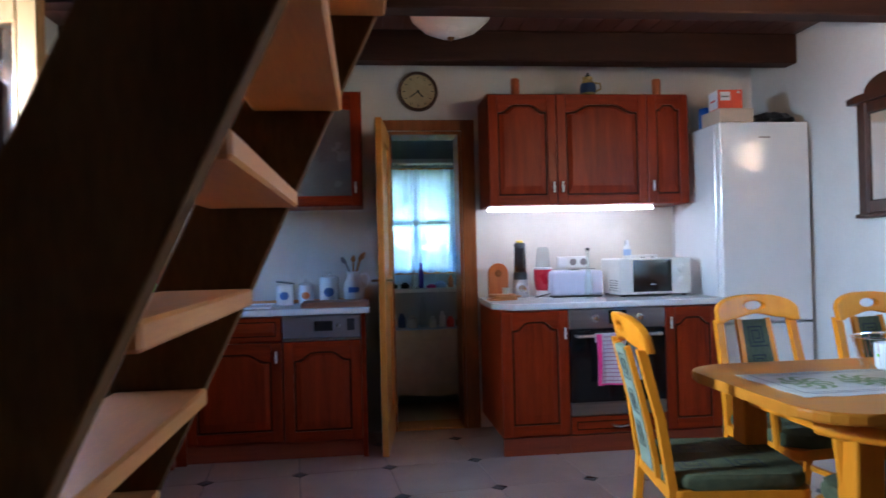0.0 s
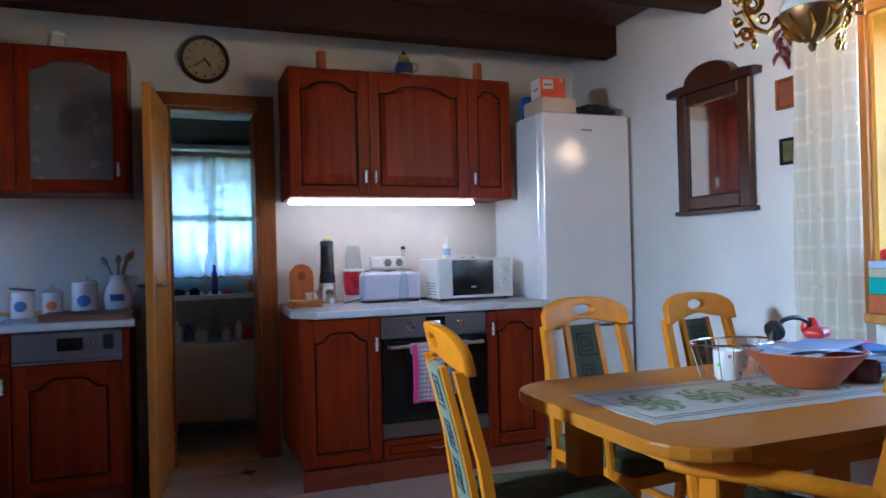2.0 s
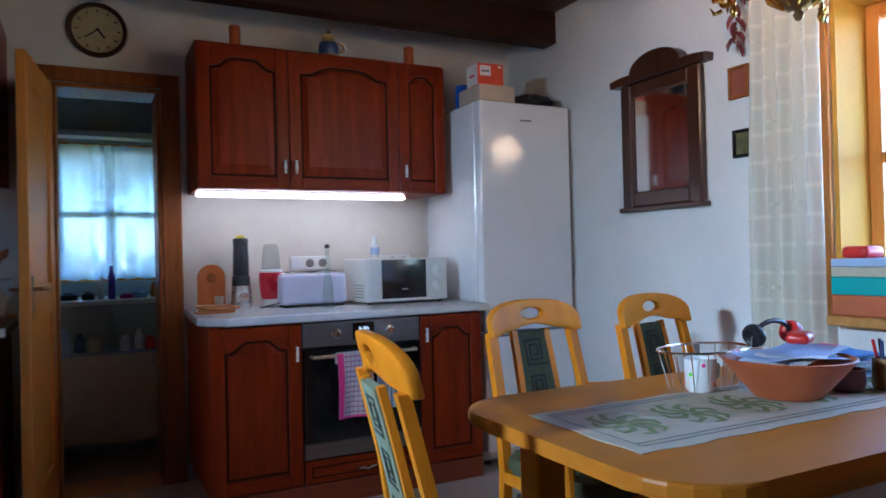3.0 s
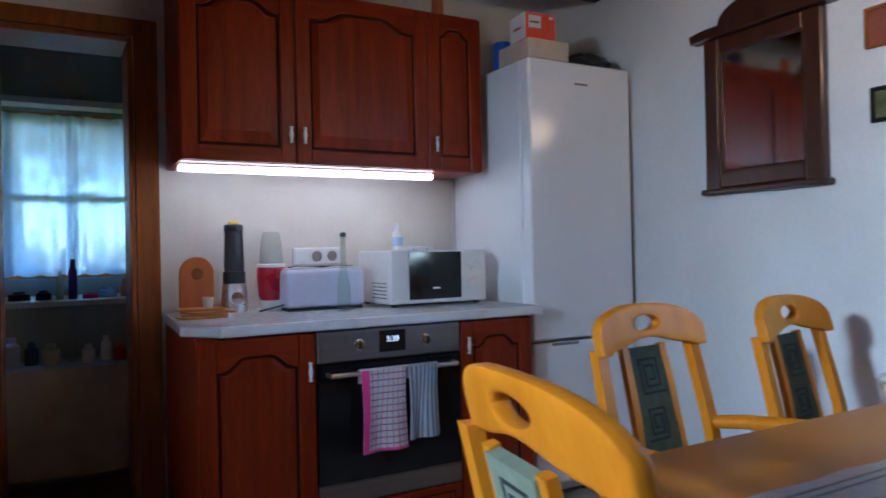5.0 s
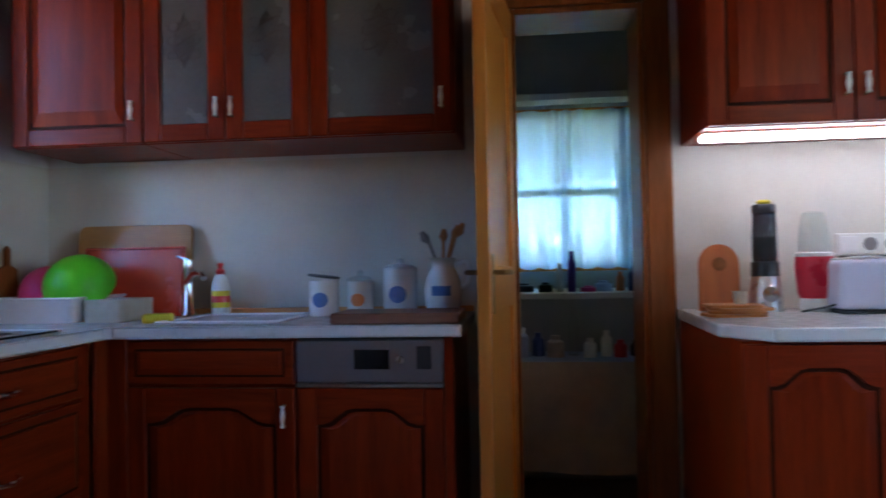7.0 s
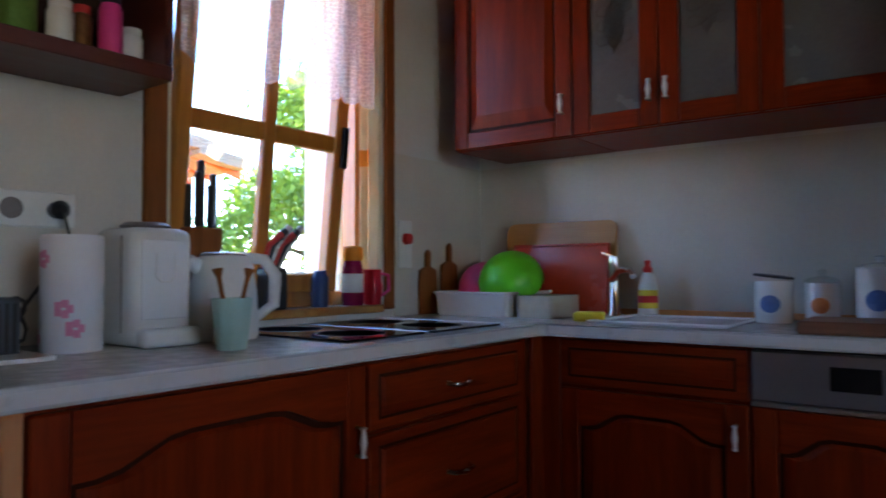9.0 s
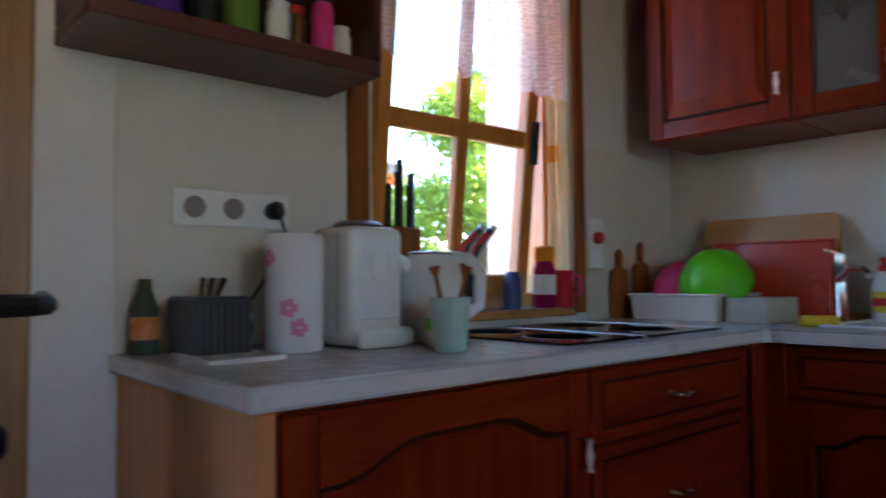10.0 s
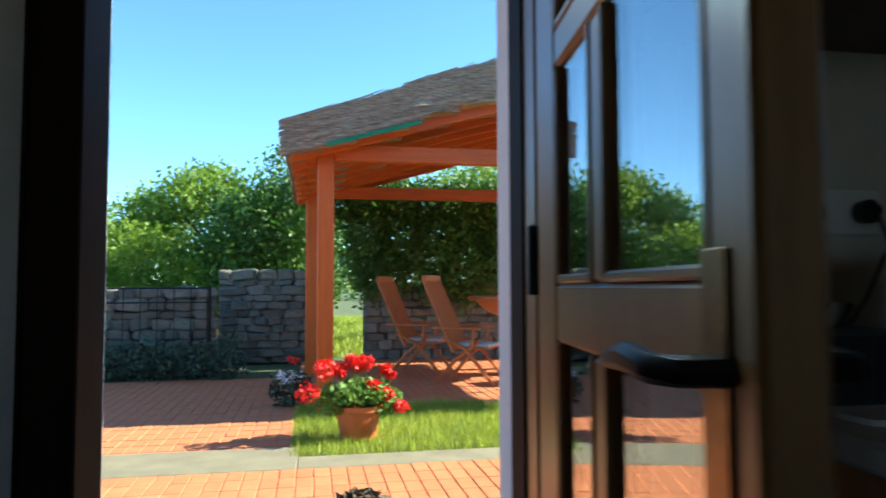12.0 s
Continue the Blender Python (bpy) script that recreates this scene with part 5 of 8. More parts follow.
part("red_stroke", box(-0.0822, -0.03, 0.05, -0.0817, 0.035, 0.062), RED, rbx, "red printed stroke")
turned("blue_tin", 2.785, 4.615, 1.991, [(0, 0), (0.045, 0), (0.045, 0.135), (0.04, 0.142), (0, 0.142)], surf("blue_lacquer", (0.03, 0.14, 0.55), (0.02, 0.10, 0.42), scale=8, rough=0.4, bump=0.01), "blue tin behind the boxes", "tin")
bag = bmesh.new()
bmesh.ops.create_icosphere(bag, subdivisions=3, radius=1)
for v in bag.verts:
    v.co = Vector((v.co.x * 0.155, v.co.y * 0.09, max(-0.6, v.co.z) * 0.045 + 0.027)) + noise.noise_vector(v.co * 3.0) * 0.03
    v.co.z = max(v.co.z, 0.0)
solo("dark_bag", bag, BLACKPLASTIC, "crumpled dark bag on the fridge", "bag", pose(3.125, 4.42, 1.991))

# wall mirror in a carved frame (local x runs along the wall)
WALLR = pose(XR - 0.001, 0, 0, 0, 0, -90)
mr = thing("wall_mirror", WALLR, "carved dark walnut wall mirror with an arched crest", "mirror")
yc = 3.61
def lx(y):
    return -y
m0, m1 = lx(3.87), lx(3.345)
part("frame", boxes([(m0, -0.04, 1.365, m0 + 0.075, 0, 2.0), (m1 - 0.075, -0.04, 1.365, m1, 0, 2.0), (m0 + 0.075, -0.038, 1.375, m1 - 0.075, 0, 1.45), (m0 + 0.075, -0.038, 1.93, m1 - 0.075, 0, 2.0)], 0.008), WALNUT, mr)
part("base_moulding", box(m0 - 0.018, -0.052, 1.352, m1 + 0.018, 0, 1.375, 0.006), WALNUT, mr)
crest = [(m0 - 0.05, 2.0), (m1 + 0.05, 2.0), (m1 + 0.055, 2.035), (m1 - 0.02, 2.045)] + [((m0 + m1) / 2 + 0.17 * math.cos(a), 2.045 + 0.085 * math.sin(a)) for a in (math.pi * k / 14 for k in range(15))] + [(m0 + 0.02, 2.045), (m0 - 0.055, 2.035)]
part("crest", prism(crest, 0.062, None, Matrix.Translation((0, -0.062, 0)), 0.006), WALNUT, mr, "arched carved crest")
part("glass", box(m0 + 0.07, -0.022, 1.445, m1 - 0.07, -0.018, 1.935), MIRROR, mr, "silvered mirror glass")
part("inner_bead", boxes([(m0 + 0.075, -0.03, 1.45, m0 + 0.087, -0.0225, 1.93), (m1 - 0.087, -0.03, 1.45, m1 - 0.075, -0.0225, 1.93)], 0.003), WALNUT, mr)
# small framed pictures
for y0, y1, z0, z1, wood, pic, lab in ((3.105, 3.21, 1.80, 1.94, FRAMEWOOD, surf("reddish_picture", (0.30, 0.08, 0.04), (0.12, 0.05, 0.04), scale=14, rough=0.4, bump=0.0), "small framed picture in reddish tones"), (3.09, 3.195, 1.545, 1.665, IRON, surf("dark_green_picture", (0.16, 0.15, 0.05), (0.04, 0.05, 0.03), scale=14, rough=0.4, bump=0.0), "small black-framed dark picture")):
    pf = thing("framed_picture", WALLR, lab, "picture")
    a, b = lx(y1), lx(y0)
    part("frame", boxes([(a, -0.018, z0, a + 0.014, 0, z1), (b - 0.014, -0.018, z0, b, 0, z1), (a + 0.014, -0.018, z0, b - 0.014, 0, z0 + 0.014), (a + 0.014, -0.018, z1 - 0.014, b - 0.014, 0, z1)], 0.003), wood, pf)
    part("picture", box(a + 0.012, -0.008, z0 + 0.012, b - 0.012, -0.003, z1 - 0.012), pic, pf)
# string of dried peppers
pp = thing("pepper_string", pose(XR - 0.05, 3.13, 2.0), "hanging string of dried dark red peppers", "peppers")
part("string", tube([(0.04, 0, 0.33), (0.0, 0, 0.25), (0, 0, 0.02)], 0.002, 5), LINEN, pp)
PEPPER = surf("dried_pepper", (0.16, 0.012, 0.012), (0.07, 0.006, 0.008), scale=20, rough=0.35, bump=0.1)
for k in range(11):
    a = k * 2.4
    part("pepper", tube([(0, 0, 0), (0.02, 0, -0.012), (0.034, 0, -0.035), (0.036, 0, -0.06)], [0.006, 0.011, 0.009, 0.002], 7), PEPPER, pp, m=pose(0, 0, 0.03 + 0.02 * k, 0, 0, math.degrees(a)), smooth=True)

# curtain at the right window, ledge and stacked boxes
rail = thing("sheer_curtain", pose(3.27, 0, 0), "cream sheer curtain gathered beside the window", "curtain")
part("cloth", sheet(70, 24, lambda u, v: (0.022 * math.sin(u * 34 + 0.6 * math.sin(v * 5)) - 0.01, 2.735 + 0.325 * u + 0.01 * math.sin(v * 4), 0.35 + 2.0 * v)), CREAMCURTAIN, rail, smooth=True)
for k in range(5):
    part("woven_stripe", sheet(70, 1, lambda u, v: (0.022 * math.sin(u * 34 + 0.6 * math.sin((0.15 + k * 0.16) * 5)) - 0.0125, 2.75 + 0.29 * u, 0.66 + k * 0.33 + 0.012 * v)), CREAMCURTAIN, rail)
part("rod", tube([(0, 1.2, 2.36), (0, 3.12, 2.36)], 0.011, 10), PINE, rail)
solo("window_ledge", box(XR - 0.10, WIN_R[0], WIN_R[2] - 0.036, XR + 0.185, WIN_R[1] - 0.021, WIN_R[2] + 0.001, 0.005), PINE_H, "pine ledge under the window", "ledge")
zz = WIN_R[2] + 0.0015
for h, w, mat_, lab in ((0.075, 0.30, TERRACOTTA, "orange-brown box at the bottom of a pile"), (0.065, 0.32, TEAL, "teal box in a pile on the window ledge"), (0.035, 0.28, LINEN, "cream box in a pile on the window ledge"), (0.03, 0.24, PALEBLUE, "pale blue folder on top of a pile")):
    solo("storage_box", box(XR - 0.08, WIN_R[1] - 0.03 - w, zz, XR + 0.13, WIN_R[1] - 0.03, zz + h, 0.004), mat_, lab, "box")
    zz += h + 0.0005
solo("red_pouch", cushion(XR - 0.05, 2.60, zz, XR + 0.06, 2.70, zz + 0.045, 0.018), RED, "red pouch on the pile of boxes", "pouch", smooth=True)

# table runner with stitched borders
rn = thing("table_runner", pose(2.43, 2.335, 0.7505), "cream linen table runner embroidered with green vines", "tablecloth")
part("cloth", sheet(40, 12, lambda u, v: (-0.64 + 1.28 * u + 0.004 * math.sin(v * 14), -0.20 + 0.40 * v + 0.004 * math.sin(u * 40), 0.001 + 0.0006 * math.sin(u * 50 + v * 9)), 0.002), LINEN, rn)
bm = None
for s in (-1, 1):
    for off in (0.165, 0.145):
        bm = box(-0.60, s * off - 0.0015, 0, 0.60, s * off + 0.0015, 0.0006, 0, bm)
for x in (-0.605, 0.605):
    bm = box(x - 0.0015, -0.165, 0, x + 0.0015, 0.165, 0.0006, 0, bm)
part("border_stitch", bm, BLUESTITCH, rn, "grey stitched border", pose(0, 0, 0.0034))
for k in range(6):
    cx = -0.5 + 0.2 * k
    bm = None
    for q in range(8):
        a = q * math.pi / 4 + k
        pts = [(cx + 0.012 * math.cos(a), 0.012 * math.sin(a), 0), (cx + 0.05 * math.cos(a + 0.3), 0.06 * math.sin(a + 0.3), 0), (cx + 0.075 * math.cos(a - 0.1), 0.10 * math.sin(a - 0.1), 0), (cx + 0.07 * math.cos(a - 0.45), 0.10 * math.sin(a - 0.45), 0)]
        bm = tube(pts, [0.007, 0.010, 0.009, 0.004], 5, bm)
    for v in bm.verts:
        v.co.z *= 0.07
    part("vine_stitch", bm, GREENSTITCH, rn, "green stitched vine", pose(0, 0, 0.0036))
# bowl with papers and headset
bw = thing("serving_bowl", pose(2.50, 2.34, 0.7545), "wide terracotta bowl filled with papers", "bowl")
part("bowl", lathe([(0, 0), (0.085, 0), (0.09, 0.006), (0.135, 0.06), (0.168, 0.10), (0.172, 0.104), (0.166, 0.106), (0.13, 0.065), (0.085, 0.014), (0, 0.012)], 40), TERRACOTTA, bw, smooth=True)
for k, (mm, a) in enumerate(((PAPER, 10), (PALEBLUE, -14), (PAPER, 32), (PALEBLUE, 5))):
    solo("paper_sheet", sheet(8, 6, lambda u, v: (-0.12 + 0.24 * u, -0.085 + 0.17 * v, 0.012 * math.sin(u * 3.0 + k) + 0.006 * math.cos(v * 4)), 0.0012), mm, "loose paper lying in the terracotta bowl", "paper", pose(2.495 + 0.012 * k, 2.335, 0.85 + 0.009 * k, 4, -3, a))
hs = thing("headset", pose(2.50, 2.36, 0.889), "black and red headset on the papers", "headset")
part("band", tube([(0.085 * math.cos(a), 0.02, 0.085 * math.sin(a) * 0.75) for a in (math.pi * k / 12 for k in range(13))], 0.007, 8), BLACKPLASTIC, hs, smooth=True)
for s, mm in ((-1, BLACKPLASTIC), (1, RED)):
    part("ear_cup", lathe([(0, -0.008), (0.018, -0.010), (0.022, -0.013), (0.03, -0.012), (0.033, 0), (0.03, 0.010), (0.02, 0.013), (0, 0.014)], 18), mm, hs, m=pose(s * 0.075, 0.02, 0.028, 0, 90 + 18 * s, 0), smooth=True)
solo("red_pouch", cushion(-0.045, -0.03, 0, 0.045, 0.03, 0.03, 0.013), RED, "small red pouch among the papers", "pouch", pose(2.53, 2.32, 0.895, 0, 0, 25), smooth=True)
# mug in a wire basket, papers and pen pot
mg = thing("mug", pose(2.37, 2.52, 0.7505), "white mug with coloured dots", "mug")
part("cup", lathe([(0, 0), (0.034, 0), (0.042, 0.01), (0.045, 0.095), (0.041, 0.095), (0.037, 0.012), (0, 0.01)], 24), CERAMIC, mg, smooth=True)
part("handle", tube([(0.042, 0, 0.075), (0.07, 0, 0.07), (0.07, 0, 0.035), (0.041, 0, 0.025)], 0.006, 8), CERAMIC, mg, smooth=True)
for k in range(9):
    part("dot", lathe([(0, 0), (0.006, 0), (0.005, 0.001), (0, 0.0012)], 8), (RED, LIME, PINK)[k % 3], mg, "coloured dot", pose(0, 0, 0.025 + 0.027 * (k % 3), 0, 0, k * 47) @ pose(0.0435 + 0.0008 * (k % 3), 0, 0, 0, 90, 0))
bk = thing("wire_basket", pose(2.42, 2.55, 0.7505), "shallow wire basket on the table", "basket")
part("rim", tube([(0.155 * math.cos(a), 0.10 * math.sin(a), 0.115) for a in (2 * math.pi * k / 28 for k in range(29))], 0.004, 6), CHROME, bk, smooth=True)
for k in range(18):
    a = 2 * math.pi * k / 18
    part("wire", tube([(0.155 * math.cos(a), 0.10 * math.sin(a), 0.115), (0.12 * math.cos(a), 0.075 * math.sin(a), 0.002)], 0.0015, 4), CHROME, bk)
for k in range(9):
    solo("document", box(-0.15, -0.105, 0, 0.15, 0.105, 0.007, 0.001), (PAPER, PALEBLUE, PAPER, BLUEPAPER, PAPER)[k % 5], "document in a pile on the table", "paper", pose(2.86, 2.50, 0.7512 + 0.0082 * k, 0, 0, -12 + 9 * (k % 4)), "pile of documents")
solo("booklet", box(-0.09, -0.06, 0, 0.09, 0.06, 0.008, 0.002), BLUEPAPER, "blue booklet on the pile of documents", "book", pose(2.80, 2.52, 0.8255, 0, 0, 14))
solo("booklet", box(-0.06, -0.045, 0, 0.06, 0.045, 0.007, 0.002), PINK, "pink booklet on the pile of documents", "book", pose(2.88, 2.50, 0.834, 0, 0, -8))
pn = thing("pen_pot", pose(2.80, 2.25, 0.7545), "brown glass pot full of pens", "pot")
part("pot", lathe([(0, 0), (0.036, 0), (0.04, 0.01), (0.038, 0.085), (0.034, 0.085), (0.032, 0.012), (0, 0.01)], 20), ANTIQUE, pn, smooth=True)
for k in range(6):
    part("pen", tube([(0.012 * math.cos(k), 0.012 * math.sin(k), 0.012), (0.034 * math.cos(k * 1.1), 0.034 * math.sin(k * 1.1), 0.135)], 0.0045, 6), (NAVY, BLACKPLASTIC, RED)[k % 3], pn)
turned("dark_red_pot", 2.69, 2.30, 0.7545, [(0, 0), (0.04, 0), (0.05, 0.02), (0.048, 0.06), (0.044, 0.06), (0.04, 0.02), (0, 0.015)], surf("dark_red_glaze", (0.14, 0.015, 0.015), (0.09, 0.01, 0.01), scale=9, rough=0.3, bump=0.01), "small dark red pot beside the bowl", "pot")
solo("phone", box(-0.035, -0.07, 0, 0.035, 0.07, 0.012, 0.004), BLACKPLASTIC, "black handheld device lying on the runner", "phone", pose(2.83, 2.16, 0.7548, 0, 0, 40))

# hanging oil-style lamp
ch = thing("hanging_lamp", pose(2.465, 2.25, 1.735), "ornate brass hanging lamp with a porcelain font", "lamp")
part("finial", lathe([(0, 0), (0.008, 0.004), (0.014, 0.018), (0.008, 0.028), (0.02, 0.036), (0, 0.04)], 16), ANTIQUE, ch, smooth=True)
part("font_cup", lathe([(0, 0.03), (0.03, 0.036), (0.062, 0.062), (0.085, 0.098), (0.088, 0.118), (0.08, 0.122), (0, 0.12)], 28), ANTIQUE, ch, "bronze cup with leaf relief", smooth=True)
for k in range(10):
    a = k * math.pi / 5
    part("leaf_relief", tube([(0.034 * math.cos(a), 0.034 * math.sin(a), 0.036), (0.068 * math.cos(a + 0.12), 0.068 * math.sin(a + 0.12), 0.064), (0.089 * math.cos(a), 0.089 * math.sin(a), 0.104)], [0.003, 0.009, 0.003], 6), BRASS, ch, smooth=True)
part("font", lathe([(0.079, 0.122), (0.086, 0.135), (0.078, 0.155), (0.05, 0.176), (0.026, 0.185), (0, 0.186)], 28), CERAMIC, ch, "white porcelain font", smooth=True)
part("burner", lathe([(0.022, 0.185), (0.036, 0.195), (0.036, 0.21), (0.026, 0.222), (0.03, 0.235), (0, 0.236)], 20), ANTIQUE, ch, smooth=True)
part("shade", lathe([(0.20, 0.262), (0.203, 0.266), (0.185, 0.315), (0.14, 0.36), (0.07, 0.385), (0.065, 0.382), (0.135, 0.352), (0.178, 0.31), (0.195, 0.264)], 36), SHADEGLOW, ch, "glowing opal glass shade", smooth=True)
part("bulb", lathe([(0, 0.236), (0.02, 0.24), (0.036, 0.275), (0.032, 0.31), (0, 0.33)], 16), SHADEGLOW, ch, "glowing bulb", smooth=True)
part("shade_ring", lathe([(0.198, 0.255), (0.207, 0.255), (0.207, 0.266), (0.198, 0.266)], 36), BRASS, ch, smooth=True)
for k in range(3):
    a = radians(135 + 120 * k)
    arm = part("scroll_arm", tube([(0.088, 0, 0.11), (0.13, 0, 0.075), (0.168, 0, 0.09), (0.196, 0, 0.14), (0.203, 0, 0.21), (0.203, 0, 0.262)], [0.006, 0.008, 0.010, 0.010, 0.008, 0.007], 8), BRASS, ch, "ornate brass scroll arm", pose(0, 0, 0, 0, 0, math.degrees(a)) @ Matrix.Diagonal((0.9, 1, 1, 1)), True)
    for q in range(7):
        z = 0.05 + 0.033 * q
        part("leaf_tip", tube([(0.205, 0, z), (0.226, 0.006, z - 0.008), (0.236, 0, z + 0.012)], [0.007, 0.006, 0.001], 6), BRASS, arm, smooth=True)
    for c, r in (((0.175, 0, 0.165), 0.046), ((0.175, 0, 0.165), 0.034), ((0.175, 0, 0.165), 0.02), ((0.195, 0, 0.075), 0.026), ((0.195, 0, 0.075), 0.015), ((0.19, 0, 0.23), 0.028), ((0.19, 0, 0.23), 0.016), ((0.14, 0, 0.115), 0.02), ((0.222, 0, 0.115), 0.018), ((0.224, 0, 0.185), 0.018)):
        part("scroll", tube([(c[0] + r * (1 - 0.045 * q) * math.cos(q * 0.55), 0.004 * math.sin(q), c[2] + r * (1 - 0.045 * q) * math.sin(q * 0.55)) for q in range(15)], 0.0045, 6), BRASS, arm, smooth=True)
    part("drop", lathe([(0, 0), (0.006, 0.004), (0.011, 0.02), (0.006, 0.034), (0.009, 0.04), (0, 0.046)], 10), BRASS, arm, m=pose(0.172, 0, 0.028), smooth=True)
    part("chain", tube([(0.203, 0, 0.262), (0.12, 0, 0.55), (0.02, 0, 0.66)], 0.004, 6), BRASS, ch, m=pose(0, 0, 0, 0, 0, math.degrees(a)))
part("rod", tube([(0, 0, 0.64), (0, 0, 0.853)], 0.008, 8), BRASS, ch)
part("ceiling_cup", lathe([(0, 0.80), (0.03, 0.805), (0.05, 0.835), (0.052, 0.854), (0, 0.8545)], 20), BRASS, ch, smooth=True)
# opal dome on the ceiling
dm = thing("ceiling_light", pose(1.0, 4.0, ZC), "round opal glass ceiling light, switched off", "light")
part("mount", lathe([(0, -0.03), (0.16, -0.03), (0.16, -0.0005), (0, -0.0005)], 32), ANTIQUE, dm, smooth=True)
part("dome", lathe([(0, -0.19), (0.07, -0.184), (0.15, -0.15), (0.215, -0.09), (0.24, -0.035), (0.23, -0.03), (0, -0.031)], 40), OPAL, dm, "opal glass dome", smooth=True)
part("end_knob", lathe([(0, -0.212), (0.013, -0.206), (0.022, -0.192), (0, -0.186)], 14), ANTIQUE, dm, smooth=True)

# right worktop
WT = 0.9025
ho = thing("towel_holder", pose(1.40, 4.86, WT), "arched orange wooden kitchen board", "board")
BOARDWOOD = surf("orange_board_wood", (0.50, 0.13, 0.018), (0.36, 0.08, 0.01), scale=5, rough=0.4, bump=0.02, stretch=(6, 6, 0.5), fine=30)
dome = [(0.07 * math.cos(a), 0.165 + 0.07 * math.sin(a)) for a in (math.pi * k / 16 for k in range(17))]
part("board", prism([(-0.07, 0), (0.07, 0)] + dome, 0.016, None, None, 0.004), BOARDWOOD, ho)
part("round_inset", lathe([(0.0, 0), (0.022, 0), (0.024, 0.003), (0.02, 0.004), (0, 0.004)], 20), FRAMEWOOD, ho, "small dark round inset", pose(0, 0.0, 0.165, 90), True)
s1 = thing("smoothie_maker", pose(1.545, 4.83, WT), "steel smoothie maker with a smoked bottle", "blender")
part("base", lathe([(0, 0), (0.055, 0), (0.056, 0.01), (0.05, 0.11), (0.046, 0.12), (0, 0.12)], 28), STEEL, s1, smooth=True)
part("collar", lathe([(0, 0.12), (0.046, 0.12), (0.046, 0.17), (0, 0.17)], 28), BLACKPLASTIC, s1, smooth=True)
part("bottle", lathe([(0.04, 0.17), (0.043, 0.19), (0.038, 0.34), (0.036, 0.34), (0.04, 0.19), (0.038, 0.172)], 28), SMOKE, s1, "smoked clear bottle", smooth=True)
part("lid", lathe([(0, 0.338), (0.039, 0.338), (0.039, 0.362), (0.034, 0.368), (0, 0.368)], 28), BLACKPLASTIC, s1, smooth=True)
part("cap", box(-0.022, -0.012, 0.368, 0.022, 0.012, 0.384, 0.006), YELLOW, s1, "yellow cap")
part("badge", lathe([(0, 0), (0.028, 0), (0.027, 0.002), (0, 0.003)], 20), CHROME, s1, m=pose(0, -0.0535, 0.06, 90))
s2 = thing("blender", pose(1.695, 4.80, WT), "red and white blender with a clear inverted cup", "blender")
part("base", lathe([(0, 0), (0.05, 0), (0.052, 0.012), (0.046, 0.045), (0, 0.045)], 28), WHITEPLASTIC, s2, smooth=True)
part("body", lathe([(0.046, 0.045), (0.054, 0.06), (0.062, 0.15), (0.06, 0.185), (0, 0.185)], 28), surf("crimson_plastic", (0.60, 0.02, 0.05), (0.5, 0.015, 0.04), scale=8, rough=0.3, bump=0.005), s2, "crimson body", smooth=True)
part("ring", lathe([(0.06, 0.185), (0.061, 0.196), (0.05, 0.2), (0, 0.2)], 28), WHITEPLASTIC, s2, smooth=True)
part("cup", lathe([(0.05, 0.2), (0.047, 0.26), (0.038, 0.325), (0.03, 0.336), (0, 0.338), (0, 0.334), (0.028, 0.332), (0.036, 0.322), (0.045, 0.26), (0.048, 0.2)], 28), CLEARGLASS, s2, "clear cup", smooth=True)
solo("cable", tube([(1.62, 4.72, WT + 0.005), (1.68, 4.69, WT + 0.02), (1.73, 4.70, WT + 0.03), (1.76, 4.73, WT + 0.006), (1.80, 4.70, WT + 0.005)], 0.004, 6), BLACKPLASTIC, "black power cable on the worktop", "cable", smooth=True)
tt = thing("toaster", pose(1.89, 4.73, WT), "long pale lavender-white toaster", "toaster")
part("body", cushion(-0.175, -0.075, 0.012, 0.175, 0.075, 0.175, 0.022), surf("lavender_plastic", (0.66, 0.66, 0.80), (0.60, 0.60, 0.74), scale=8, rough=0.35, bump=0.004), tt, smooth=True)
part("top_wave", sheet(24, 4, lambda u, v: (-0.165 + 0.33 * u, -0.06 + 0.12 * v, 0.176 + 0.008 * abs(math.sin(u * 6.3))), 0.006), WHITEPLASTIC, tt, "wavy top edge")
part("slot", box(-0.14, -0.016, 0.178, 0.14, 0.016, 0.186, 0.002), BLACKPLASTIC, tt)
part("foot_rail", box(-0.165, -0.066, 0.0, 0.165, 0.066, 0.012, 0.003), BLACKPLASTIC, tt)
bo = thing("oil_bottle", pose(1.925, 4.545, WT), "slim clear glass bottle with a dark stopper", "bottle")
part("glass", lathe([(0, 0), (0.028, 0), (0.03, 0.008), (0.026, 0.11), (0.018, 0.16), (0.0115, 0.20), (0.0115, 0.30), (0.014, 0.305), (0.009, 0.305), (0.009, 0.2), (0.022, 0.11), (0.025, 0.012), (0, 0.01)], 24), GREENGLASS, bo, smooth=True)
part("stopper", lathe([(0, 0.3055), (0.013, 0.3055), (0.013, 0.318), (0.008, 0.324), (0, 0.325)], 14), BLACKPLASTIC, bo, smooth=True)
mw = thing("microwave", pose(2.13, 4.525, WT), "white microwave with a black glass door", "microwave")
part("body", box(0, 0.012, 0.012, 0.475, 0.36, 0.246, 0.006), WHITEPLASTIC, mw)
fd = part("front", box(0.0, 0.0, 0.014, 0.475, 0.0115, 0.246, 0.004), WHITEPLASTIC, mw)
part("door_glass", box(0.085, -0.003, 0.03, 0.345, -0.0005, 0.236, 0.001), BLACKGLASS, fd, "black glass door")
part("mark", box(0.20, -0.0042, 0.075, 0.235, -0.0032, 0.081), PAPER, fd, "small pale mark")
